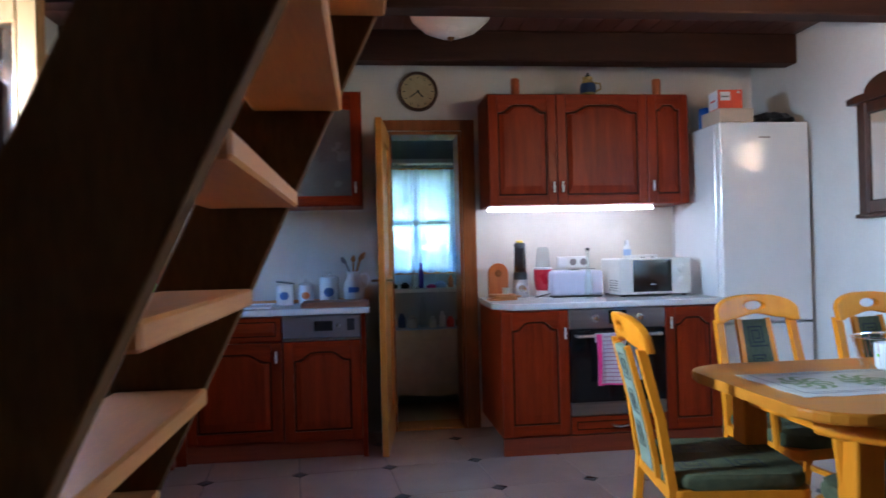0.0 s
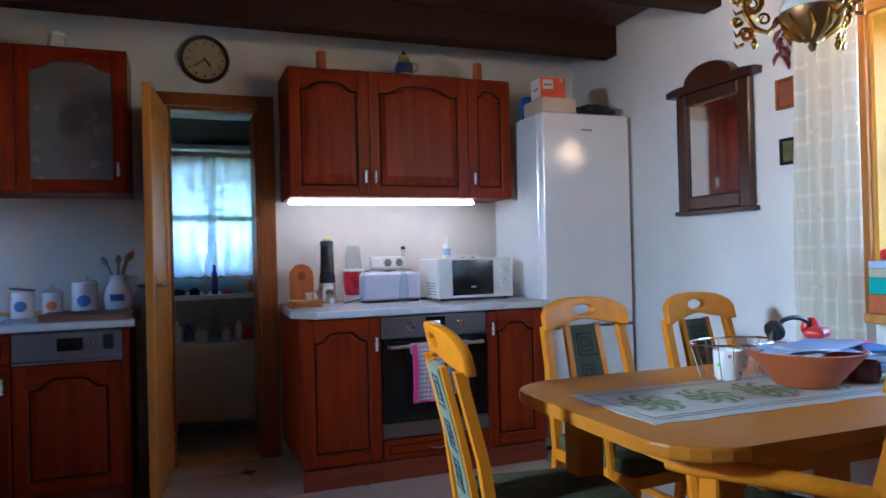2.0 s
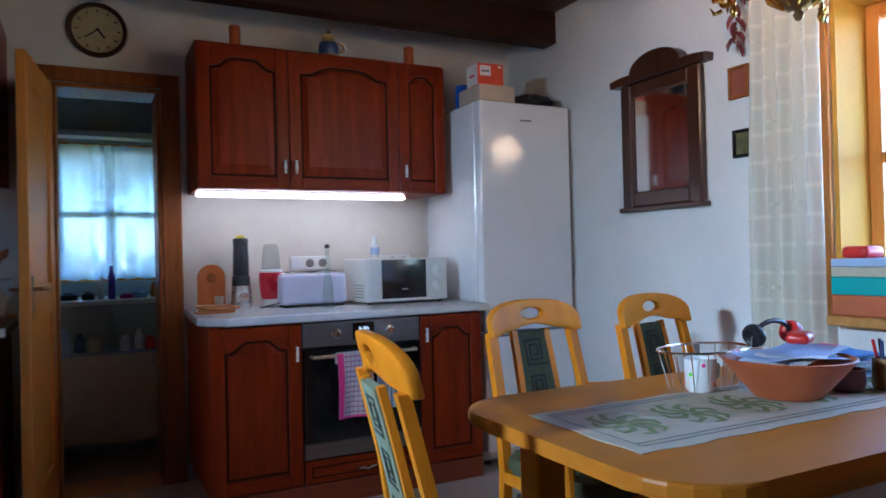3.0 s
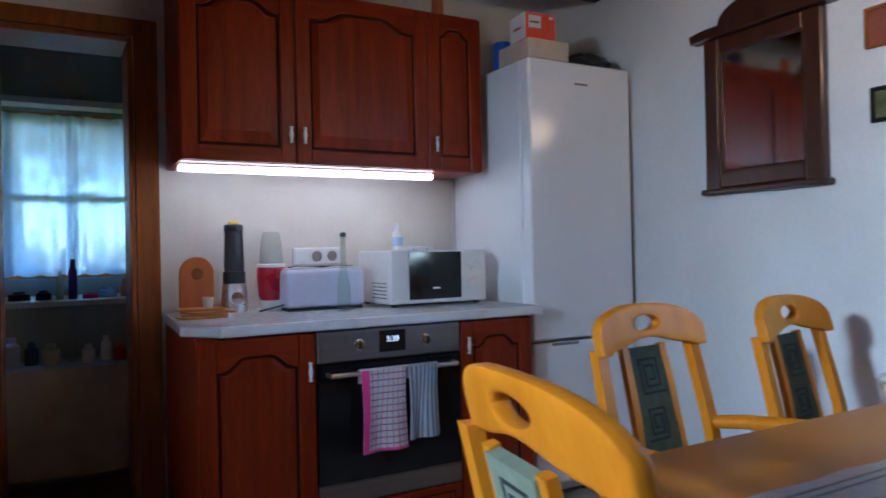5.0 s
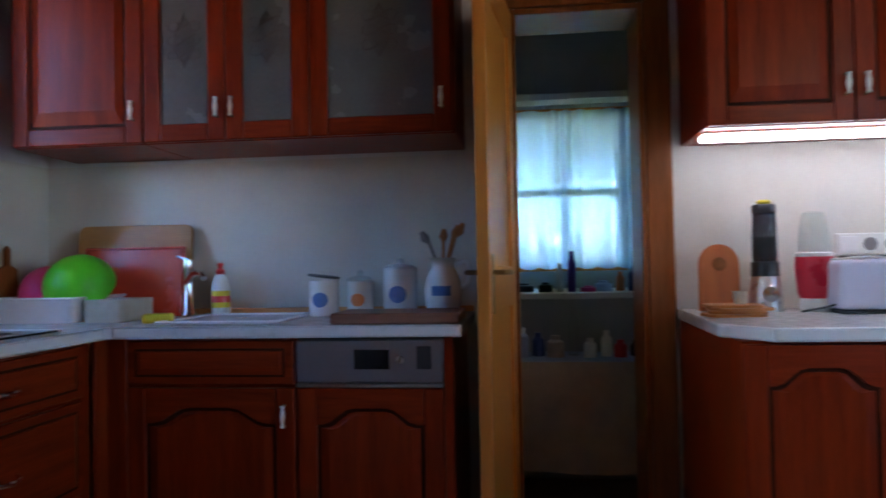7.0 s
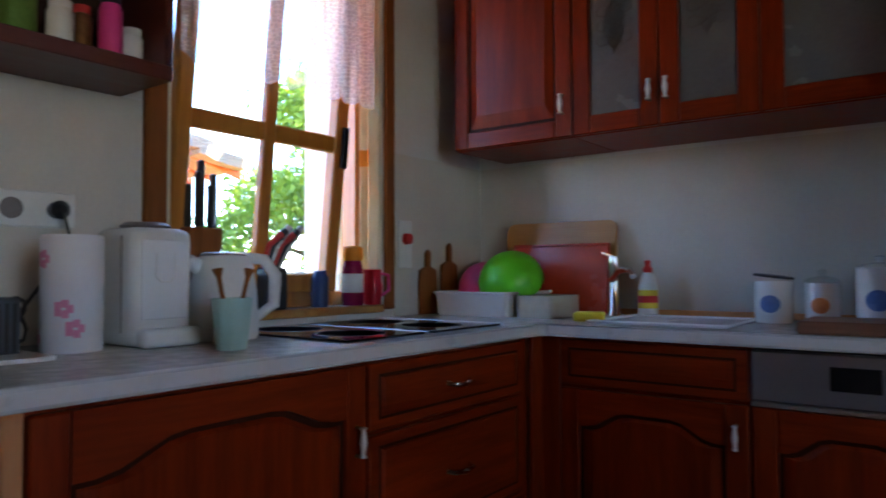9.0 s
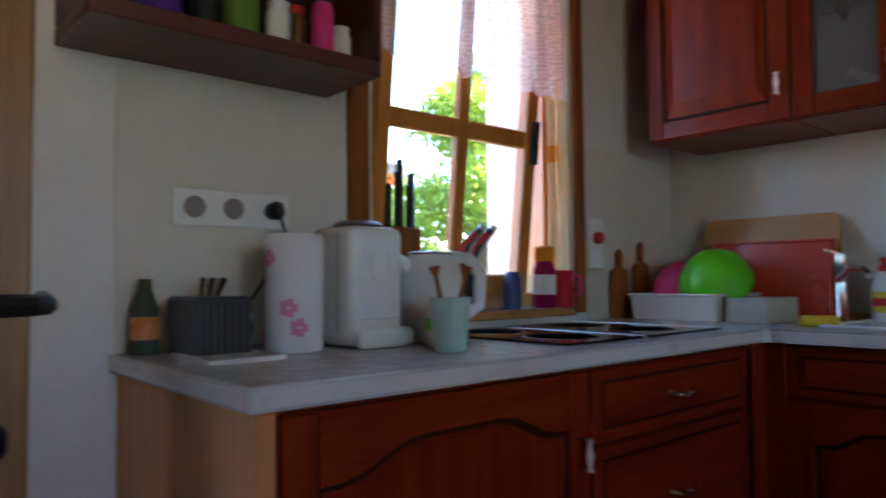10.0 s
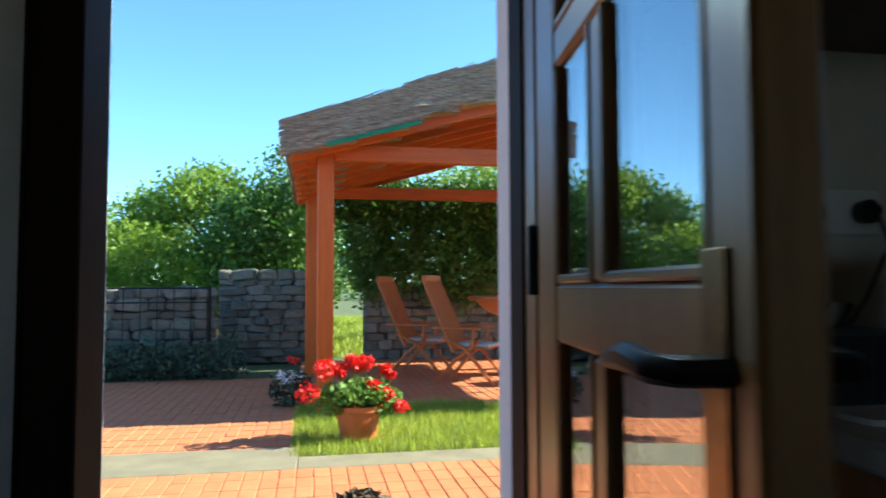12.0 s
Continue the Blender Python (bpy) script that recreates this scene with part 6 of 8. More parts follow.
for z in (0.175, 0.095):
    part("dial", lathe([(0, 0), (0.03, 0), (0.028, 0.008), (0.02, 0.01), (0.018, 0.02), (0, 0.021)], 24), WHITEPLASTIC, fd, m=pose(0.415, 0, z, 90), smooth=True)
for k in range(5):
    for q in range(7):
        part("vent_slot", box(-0.0008, 0.05 + 0.022 * q, 0.035 + 0.016 * k, 0.0, 0.064 + 0.022 * q, 0.041 + 0.016 * k), BLACKPLASTIC, mw)
for x in (0.03, 0.445):
    for y in (0.04, 0.33):
        part("foot", lathe([(0, 0), (0.014, 0), (0.014, 0.012), (0, 0.012)], 10), BLACKPLASTIC, mw, m=pose(x, y, 0))
wbt = thing("spray_bottle", pose(2.26, 4.73, WT + 0.2465), "small white plastic bottle on the microwave", "bottle")
part("bottle", lathe([(0, 0), (0.024, 0), (0.025, 0.006), (0.024, 0.075), (0.015, 0.088), (0, 0.088)], 20), WHITEPLASTIC, wbt, smooth=True)
part("cap", lathe([(0, 0.088), (0.014, 0.088), (0.014, 0.12), (0.012, 0.124), (0, 0.124)], 16), WHITE, wbt, smooth=True)
part("label", lathe([(0.0252, 0.02), (0.0252, 0.06)], 20), PALEBLUE, wbt)
for x in (1.96, 2.47):
    so = thing("wall_socket", pose(x, YB - 0.0065, 1.13), "white triple wall socket plate", "socket")
    part("plate", box(-0.115, -0.012, -0.04, 0.115, 0, 0.04, 0.004), WHITEPLASTIC, so)
    for k in (0, 1):
        part("socket", lathe([(0.012, 0), (0.024, 0), (0.024, 0.003), (0.019, 0.003), (0.019, -0.006), (0, -0.006)], 20), APPLIANCE, so, m=pose(0.0 + 0.075 * k, -0.0125, 0, 90), smooth=True)
    part("switch", box(-0.105, -0.016, -0.03, -0.045, -0.0125, 0.03, 0.002), WHITE, so)
for k in range(4):
    b = slab(round_rect(0.09 - 0.004 * (k % 2), 0.065, 0.03), 0, 0.009, 0.002)
    solo("cutting_board", b, TREAD, "small wooden board in a stack on the worktop", "board", pose(1.375 + 0.012 * (k % 3), 4.62 + 0.01 * (k % 2), WT + 0.0002 + 0.0094 * k, 0, 0, (5, -8, 12, -3)[k]), "stack of small boards")
turned("beaker", 1.40, 4.63, WT + 0.0382, [(0, 0), (0.018, 0), (0.022, 0.04), (0.019, 0.04), (0.016, 0.004), (0, 0.003)], LINEN, "small cream beaker on the boards", "cup")


def tea_towel(x0, x1, z0, base, stripe, label, check):
    """A towel folded over the oven's bar."""
    t = thing("tea_towel", pose(0, YR - 0.0465, 0), label, "towel")
    def f(off):
        def g(u, v):
            z = 0.712 - (0.712 - z0) * v
            return (x0 + (x1 - x0) * u + 0.006 * math.sin(v * 3 + u * 4), -0.012 - off - 0.010 * math.sin(u * 9 + 1) * v - 0.004 * (1 - v), z)
        return g
    part("cloth", sheet(24, 16, f(0.0)), base, t)
    part("back_fold", sheet(12, 4, lambda u, v: (x0 + (x1 - x0) * u, 0.013, 0.712 - 0.05 * v), 0.003), base, t)
    part("top_fold", sheet(12, 4, lambda u, v: (x0 + (x1 - x0) * u, -0.016 + 0.030 * v, 0.7125 + 0.004 * math.sin(v * math.pi)), 0.003), base, t)
    for k in range(12):
        if check:
            v0 = 0.05 + k * 0.078
            part("stripe", sheet(24, 1, lambda u, v: tuple(a + b for a, b in zip(f(0.0030)(0.16 + 0.84 * u, v0 + 0.012 * v), (0, 0, 0)))), stripe, t, "woven stripe")
        if k < 7:
            u0 = 0.20 + k * 0.12 if check else 0.05 + k * 0.14
            part("stripe", sheet(1, 16, lambda u, v: f(0.0030)(min(1, u0 + (0.012 if check else 0.05) * u), v)), stripe, t, "woven stripe")
    if check:
        part("edge_band", sheet(2, 16, lambda u, v: f(0.0032)(0.15 * u, v)), PINK, t, "bright pink edge band")
        part("lower_band", sheet(24, 2, lambda u, v: f(0.0032)(u, 0.965 + 0.035 * v)), PINK, t, "bright pink hem")


TOWELW = surf("white_towel_cotton", (0.70, 0.66, 0.68), (0.60, 0.57, 0.60), scale=30, rough=0.95, bump=0.1, fine=300)
TOWELB = surf("grey_towel_cotton", (0.52, 0.56, 0.60), (0.42, 0.46, 0.52), scale=30, rough=0.95, bump=0.1, fine=300)
tea_towel(1.845, 2.03, 0.41, TOWELW, surf("plum_stripe", (0.30, 0.05, 0.16), (0.24, 0.04, 0.12), scale=20, rough=0.9, bump=0.0), "pink and white checked tea towel on the oven bar", True)
tea_towel(2.035, 2.165, 0.435, TOWELB, surf("slate_stripe", (0.12, 0.18, 0.27), (0.10, 0.14, 0.22), scale=20, rough=0.9, bump=0.0), "grey-blue striped tea towel on the oven bar", False)

# back-left worktop: tray, canisters, jug, sink
solo("upstand", box(XL + 0.007, YB - 0.022, WT, 0.525, YB - 0.0065, WT + 0.022, 0.003), ENDWOOD, "brown upstand strip behind the worktop", "trim")
solo("wooden_tray", box(0.115, 4.42, WT, 0.52, 4.66, WT + 0.034, 0.006), surf("brown_board", (0.24, 0.11, 0.06), (0.15, 0.065, 0.035), scale=5, rough=0.5, bump=0.03, stretch=(0.5, 6, 6), fine=30), "thick brown wooden board on the worktop", "board")


def canister(x, y, r, h, decor, label, lid):
    c = thing("canister", pose(x, y, WT), label, "canister", "row of canisters")
    part("body", lathe([(0, 0), (r * 0.96, 0), (r, 0.006), (r, h - 0.006), (r * 0.97, h), (r * 0.9, h), (r * 0.9, 0.01), (0, 0.008)], 28), CERAMIC, c, smooth=True)
    part("motif", sheet(18, 4, lambda u, v: ((r + 0.0008) * math.sin(0.55 * v * math.cos(6.2832 * u)), -(r + 0.0008) * math.cos(0.55 * v * math.cos(6.2832 * u)), h * 0.46 + 0.5 * r * v * math.sin(6.2832 * u)), 0.0), decor, c, "painted motif")
    if lid == "black":
        part("lid", lathe([(0, 0), (r * 1.08, 0), (r * 1.08, 0.007), (0, 0.01)], 24), BLACKPLASTIC, c, "black lid lying askew", pose(0, 0, h + 0.011, 0, 7, 0), True)
    else:
        part("lid", lathe([(r * 0.98, h), (r * 1.02, h + 0.006), (r * 0.7, h + 0.016), (0.012, h + 0.02), (0.01, h + 0.026), (0.015, h + 0.036), (0, h + 0.042)], 24), CLEARGLASS if lid == "glass" else CERAMIC, c, smooth=True)
    return c


canister(-0.02, 4.83, 0.055, 0.13, BLUEDECOR, "white ceramic canister with a blue motif and black lid", "black")
canister(0.115, 4.84, 0.048, 0.125, ORANGEDECOR, "white ceramic canister with an orange motif", "glass")
canister(0.265, 4.84, 0.062, 0.165, BLUEDECOR, "tall white ceramic canister with a blue motif", "ceramic")
jg = thing("pitcher", pose(0.425, 4.83, WT), "white pitcher with a blue motif holding wooden spoons", "pitcher")
part("body", lathe([(0, 0), (0.045, 0), (0.062, 0.03), (0.07, 0.085), (0.06, 0.135), (0.04, 0.17), (0.042, 0.195), (0.05, 0.205), (0.046, 0.204), (0.036, 0.18), (0, 0.12)], 28), CERAMIC, jg, smooth=True)
part("handle", tube([(0.042, 0, 0.185), (0.085, 0, 0.19), (0.1, 0, 0.155), (0.085, 0, 0.11), (0.066, 0, 0.095)], 0.009, 8), CERAMIC, jg, smooth=True)
part("motif", sheet(18, 4, lambda u, v: (0.0715 * math.sin((u - 0.5) * 1.0), -0.0715 * math.cos((u - 0.5) * 1.0), 0.07 + 0.035 * v)), BLUEDECOR, jg, "painted blue flowers")
for k, (a, ln, mm) in enumerate(((200, 0.17, APPLIANCE), (320, 0.19, TREAD), (20, 0.2, TREAD), (90, 0.18, TREAD))):
    sp = part("spoon", tube([(0.0, 0, 0.13), (0.05 * math.cos(radians(a)), 0.03 * math.sin(radians(a)), 0.13 + ln * 0.75), (0.065 * math.cos(radians(a)), 0.04 * math.sin(radians(a)), 0.13 + ln * 0.85), (0.08 * math.cos(radians(a)), 0.05 * math.sin(radians(a)), 0.13 + ln)], [0.005, 0.006, 0.017, 0.008], 8), mm, jg, "kitchen spoon", smooth=True)
si = thing("sink", pose(0, 0, WT), "white inset sink with a raised rim", "sink")
part("rim", boxes([(-0.50, 4.49, 0, -0.07, 4.515, 0.010), (-0.50, 4.86, 0, -0.07, 4.885, 0.010), (-0.50, 4.515, 0, -0.475, 4.86, 0.010), (-0.095, 4.515, 0, -0.07, 4.86, 0.010)], 0.004), WHITE, si)
part("basin", sheet(14, 14, lambda u, v: (-0.475 + 0.38 * u, 4.515 + 0.345 * v, 0.0015 + 0.0035 * max(abs(u - 0.5), abs(v - 0.5)))), WHITE, si)
part("drain", lathe([(0, 0.003), (0.022, 0.003), (0.022, 0.005), (0, 0.0055)], 16), CHROME, si, m=pose(-0.28, 4.69, 0))
tp = thing("tap", pose(-0.57, 4.88, WT), "chrome mixer tap behind the sink", "tap")
part("column", lathe([(0, 0), (0.03, 0), (0.028, 0.01), (0.02, 0.02), (0.019, 0.16), (0.022, 0.175), (0.02, 0.215), (0, 0.218)], 20), CHROME, tp, smooth=True)
part("spout", tube([(0, -0.01, 0.13), (0.05, -0.06, 0.165), (0.11, -0.12, 0.165), (0.125, -0.135, 0.145)], [0.013, 0.012, 0.011, 0.012], 10), CHROME, tp, smooth=True)
part("lever", tube([(0, 0, 0.215), (-0.05, 0.01, 0.232)], [0.008, 0.006], 8), CHROME, tp, smooth=True)
so = thing("soap_bottle", pose(-0.455, 4.91, WT), "white washing-up bottle with a red cap and yellow label", "bottle")
part("bottle", lathe([(0, 0), (0.034, 0), (0.036, 0.01), (0.034, 0.10), (0.026, 0.14), (0.014, 0.158), (0, 0.158)], 20), WHITEPLASTIC, so, smooth=True)
part("label", lathe([(0.0365, 0.03), (0.0353, 0.095)], 20), YELLOW, so, "yellow label")
part("label_band", lathe([(0.0369, 0.05), (0.0361, 0.075)], 20), RED, so, "red label band")
part("cap", lathe([(0, 0.158), (0.016, 0.158), (0.018, 0.172), (0.009, 0.182), (0.012, 0.2), (0, 0.205)], 16), RED, so, smooth=True)
solo("sponge", cushion(-0.05, -0.03, 0, 0.05, 0.03, 0.032, 0.01), YELLOW, "yellow sponge by the sink", "sponge", pose(-0.52, 4.56, WT, 0, 0, 20), smooth=True)
solo("cleaning_cloth", cushion(-0.05, -0.04, 0, 0.05, 0.04, 0.085, 0.03), YELLOW, "crumpled yellow cloth behind the sink", "cloth", pose(-0.64, 4.93, WT), smooth=True)
solo("chopping_board", slab(round_rect(0.24, 0.18, 0.03), 0, 0.016, 0.003), PINE_H, "brown wooden board leaning on the wall", "board", pose(-0.825, 4.945, WT + 0.178, 84, 0, 0))
solo("serving_tray", boxes([(-0.205, 0, 0, 0.205, 0.006, 0.27), (-0.205, -0.015, 0, -0.197, 0, 0.27), (0.197, -0.015, 0, 0.205, 0, 0.27), (-0.197, -0.015, 0.262, 0.197, 0, 0.27)], 0.002), REDTRAY, "glossy red tray leaning on a wooden board", "tray", pose(-0.80, 4.875, WT, -7, 0, 0))
dr = thing("dish_basket", pose(-1.0, 4.73, WT), "white plastic dish basket", "dish rack")
b = slab(round_rect(0.165, 0.165, 0.02), 0, 0.085, 0.0)
bmesh.ops.delete(b, geom=[f for f in b.faces if f.normal.z > 0.9], context="FACES")
for v in b.verts:
    s = 0.94 if v.co.z < 0.01 else 1.0
    v.co.x *= s
    v.co.y *= s
bmesh.ops.solidify(b, geom=b.faces[:], thickness=0.004)
part("basket", b, WHITEPLASTIC, dr)
part("rim", tube([(x * 1.01, y * 1.01, 0.085) for x, y in round_rect(0.165, 0.165, 0.02) + round_rect(0.165, 0.165, 0.02)[:1]], 0.006, 6), WHITEPLASTIC, dr, smooth=True)
for name, x, y, z, r, mm, lab, tilt in (("plastic_bowl", -0.91, 4.72, WT + 0.09, 0.125, LIME, "lime green plastic bowl upside down in the dish basket", (84, 8)), ("plastic_bowl", -1.055, 4.75, WT + 0.075, 0.105, PINK, "magenta plastic bowl in the dish basket", (70, -25))):
    solo(name, lathe([(r * math.sin(a), r * 0.95 * math.cos(a)) for a in (math.pi / 2 * k / 10 for k in range(10, -1, -1))] , 32), mm, lab, "bowl", pose(x, y, z + r * 0.25, tilt[0] - 40, tilt[1], 0), smooth=True)
tub = slab(round_rect(0.075, 0.11, 0.02), 0, 0.078, 0.0)
bmesh.ops.delete(tub, geom=[f for f in tub.faces if f.normal.z > 0.9], context="FACES")
bmesh.ops.solidify(tub, geom=tub.faces[:], thickness=0.004)
solo("plastic_tub", tub, LINEN, "small beige plastic tub beside the dish basket", "tub", pose(-0.745, 4.70, WT))
for x, h in ((4.60, 0.25), (4.74, 0.28)):
    pd = [(-0.05, 0), (0.05, 0), (0.055, h * 0.45), (0.05, h * 0.68), (0.014, h * 0.74), (0.014, h * 0.95), (0.0, h), (-0.014, h * 0.95), (-0.014, h * 0.74), (-0.05, h * 0.68), (-0.055, h * 0.45)]
    solo("paddle_board", prism(pd, 0.014, None, None, 0.003), FRAMEWOOD, "brown wooden paddle board leaning by the window", "board", pose(XL + 0.028, x, WT, 0, 0, 90))
sk = thing("wall_socket", pose(XL + 0.0065, 4.47, 1.17, 0, 0, 90), "white socket plate with a red plug", "socket")
part("plate", box(-0.04, -0.012, -0.09, 0.04, 0, 0.09, 0.004), WHITEPLASTIC, sk)
part("plug", lathe([(0, 0), (0.022, 0), (0.02, 0.02), (0, 0.022)], 14), RED, sk, m=pose(0, -0.012, 0.02, 90), smooth=True)

# left worktop
for y0, y1 in ((3.60, 3.885), (3.925, 4.25)):
    hb = thing("hob", pose(0, 0, WT), "black glass hob with a bright metal edge", "hob")
    part("glass", box(-1.16, y0, 0.0, -0.665, y1, 0.006, 0.002), BLACKGLASS, hb)
    part("edge", box(-1.16, y1 + 0.0005, 0.0, -0.665, y1 + 0.014, 0.007, 0.001), STEEL, hb, "bright metal edge strip")
    for x in (-1.03, -0.80):
        part("ring", lathe([(0.085, 0.0061), (0.088, 0.0065), (0.091, 0.0061)], 36), APPLIANCE, hb, m=pose(x, (y0 + y1) / 2, 0))
pr = thing("paper_towel", pose(-1.02, 3.15, WT), "roll of white kitchen paper printed with pink flowers", "paper towel")
part("roll", lathe([(0.02, 0), (0.058, 0), (0.06, 0.004), (0.06, 0.236), (0.058, 0.24), (0.02, 0.24)], 32), PAPER, pr, smooth=True)
for k, (a, z) in enumerate(((-40, 0.09), (-85, 0.19), (-20, 0.05), (-110, 0.03))):
    for q in range(5):
        part("printed_petal", sheet(3, 3, lambda u, v: (0.0608 * math.cos(radians(a) + (u - 0.5) * 0.22 + 0.2 * math.cos(q * 1.26)), 0.0608 * math.sin(radians(a) + (u - 0.5) * 0.22 + 0.2 * math.cos(q * 1.26)), z + (v - 0.5) * 0.016 + 0.011 * math.sin(q * 1.26))), surf("pale_pink_print", (0.75, 0.30, 0.45), (0.70, 0.24, 0.40), scale=9, rough=0.8, bump=0.0) if k == 0 and q == 0 else bpy.data.materials["pale_pink_print"], pr, "pink printed flower petal")
cm = thing("coffee_machine", pose(-1.0, 3.32, WT, 0, 0, 90), "off-white coffee machine on the worktop", "coffee machine")
part("body", cushion(-0.074, -0.045, 0.0, 0.074, 0.13, 0.262, 0.024), WHITEPLASTIC, cm, smooth=True)
part("side_seam", box(-0.0752, 0.0, 0.03, -0.0738, 0.004, 0.245), APPLIANCE, cm)
part("front_panel", cushion(-0.055, -0.0495, 0.06, 0.055, -0.0448, 0.235, 0.002), WHITE, cm, "smooth pale front panel")
part("cup_mark", tube([(-0.022, -0.0505, 0.205), (-0.024, -0.0505, 0.155), (-0.012, -0.0505, 0.142), (0.012, -0.0505, 0.142), (0.024, -0.0505, 0.155), (0.022, -0.0505, 0.205)], 0.0018, 5), WHITEPLASTIC, cm, "grey cup-shaped mark")
part("drip_tray", cushion(-0.072, -0.085, 0.0, 0.072, -0.046, 0.042, 0.014), WHITEPLASTIC, cm, smooth=True)
part("lid", lathe([(0, 0.262), (0.052, 0.2622), (0.056, 0.268), (0.045, 0.276), (0, 0.278)], 24), APPLIANCE, cm, "grey metal lid", pose(0, 0.035, 0), True)
kt = thing("kettle", pose(-1.0, 3.505, WT), "white electric kettle with a large handle", "kettle")
part("body", lathe([(0, 0), (0.082, 0), (0.086, 0.01), (0.08, 0.12), (0.07, 0.18), (0.056, 0.202), (0.03, 0.208), (0, 0.208)], 32), WHITEPLASTIC, kt, smooth=True)
part("lid_ring", lathe([(0.052, 0.2035), (0.056, 0.206), (0.05, 0.211), (0.0, 0.214)], 28), STEEL, kt, "bright metal lid", smooth=True)
part("handle", tube([(0.02, 0.045, 0.2), (0.03, 0.10, 0.195), (0.035, 0.132, 0.155), (0.035, 0.128, 0.08), (0.022, 0.078, 0.045)], [0.014, 0.015, 0.017, 0.015, 0.012], 12), WHITEPLASTIC, kt, smooth=True)
part("spout", tube([(-0.01, -0.05, 0.165), (-0.01, -0.092, 0.195)], [0.024, 0.013], 10), WHITEPLASTIC, kt, smooth=True)
jr = thing("jar", pose(-0.885, 3.44, WT), "white jar with a green label", "jar")
part("pot", lathe([(0, 0), (0.034, 0), (0.036, 0.006), (0.036, 0.085), (0.03, 0.095), (0, 0.096)], 22), WHITEPLASTIC, jr, smooth=True)
part("label", lathe([(0.0364, 0.035), (0.0364, 0.06)], 22), LIME, jr, "green label")
cp = thing("tumbler", pose(-0.775, 3.365, WT), "mint green fluted tumbler with spoons", "cup")
b = lathe([(0, 0), (0.03, 0), (0.032, 0.004), (0.043, 0.108), (0.040, 0.108), (0.028, 0.008), (0, 0.006)], 40)
for v in b.verts:
    r = math.hypot(v.co.x, v.co.y)
    if r > 0.02:
        f = 1 + 0.03 * math.cos(10 * math.atan2(v.co.y, v.co.x))
        v.co.x *= f
        v.co.y *= f
part("cup", b, MINT, cp, smooth=True)
for a in (60, 200):
    part("spoon", tube([(0, 0, 0.01), (0.032 * math.cos(radians(a)), 0.032 * math.sin(radians(a)), 0.15), (0.036 * math.cos(radians(a)), 0.036 * math.sin(radians(a)), 0.17)], [0.004, 0.005, 0.012], 6), FRAMEWOOD, cp, "brown wooden spoon", smooth=True)
rd = thing("utensil_box", pose(-1.06, 2.985, WT), "dark grey ribbed utensil box", "box")
part("box", box(-0.075, -0.055, 0, 0.075, 0.055, 0.115, 0.006), surf("slate_plastic", (0.06, 0.07, 0.085), (0.04, 0.05, 0.06), scale=9, rough=0.5, bump=0.02), rd)
for k in range(7):
    part("rib", box(0.0755, -0.045 + 0.014 * k, 0.01, 0.079, -0.038 + 0.014 * k, 0.105, 0.001), BLACKPLASTIC, rd)
for k in range(5):
    part("utensil", tube([(-0.04 + 0.02 * k, 0.0, 0.116), (-0.05 + 0.025 * k, 0.01, 0.15)], [0.004, 0.007], 6), (BLACKPLASTIC, STEEL)[k % 2], rd, smooth=True)
solo("utensil_tray", slab(round_rect(0.10, 0.075, 0.015), 0, 0.008, 0.002), WHITEPLASTIC, "flat white tray in front of the utensil box", "tray", pose(-0.985, 2.99, WT))
sn = thing("sauce_bottle", pose(-1.17, 2.90, WT), "green bottle with an orange label by the wall", "bottle")
part("bottle", lathe([(0, 0), (0.026, 0), (0.028, 0.008), (0.027, 0.09), (0.014, 0.125), (0.012, 0.15), (0, 0.15)], 20), LAVENDER, sn, smooth=True)
part("label", lathe([(0.0284, 0.03), (0.0280, 0.075)], 20), ORANGEDECOR, sn, "orange label")
solo("coiled_cable", tube([(0.055 * math.cos(k * 0.5) * (1 + 0.1 * math.sin(k)), 0.02 * math.sin(k * 0.7), 0.06 + 0.05 * math.sin(k * 0.5)) for k in range(28)], 0.004, 6), BLACKPLASTIC, "coiled black cable behind the paper roll", "cable", pose(-1.13, 3.07, WT + 0.001), smooth=True)
sk = thing("wall_socket", pose(XL + 0.0065, 3.13, 1.21, 0, 0, 90), "white triple wall socket with a black plug", "socket")
part("plate", box(-0.16, -0.012, -0.042, 0.12, 0, 0.042, 0.004), WHITEPLASTIC, sk)
for x in (-0.11, -0.02):
    part("socket", lathe([(0.012, 0), (0.024, 0), (0.024, 0.003), (0.019, 0.003), (0.019, -0.006), (0, -0.006)], 20), APPLIANCE, sk, m=pose(x, -0.0125, 0, 90), smooth=True)
part("plug", lathe([(0, 0), (0.02, 0), (0.022, 0.025), (0.01, 0.04), (0, 0.04)], 14), BLACKPLASTIC, sk, m=pose(0.075, -0.0122, 0, 90), smooth=True)
part("flex", tube([(0.075, -0.05, -0.005), (0.08, -0.07, -0.06), (0.04, -0.06, -0.15), (-0.02, -0.05, -0.24), (-0.04, -0.06, -0.30)], 0.004, 6), BLACKPLASTIC, sk, smooth=True)
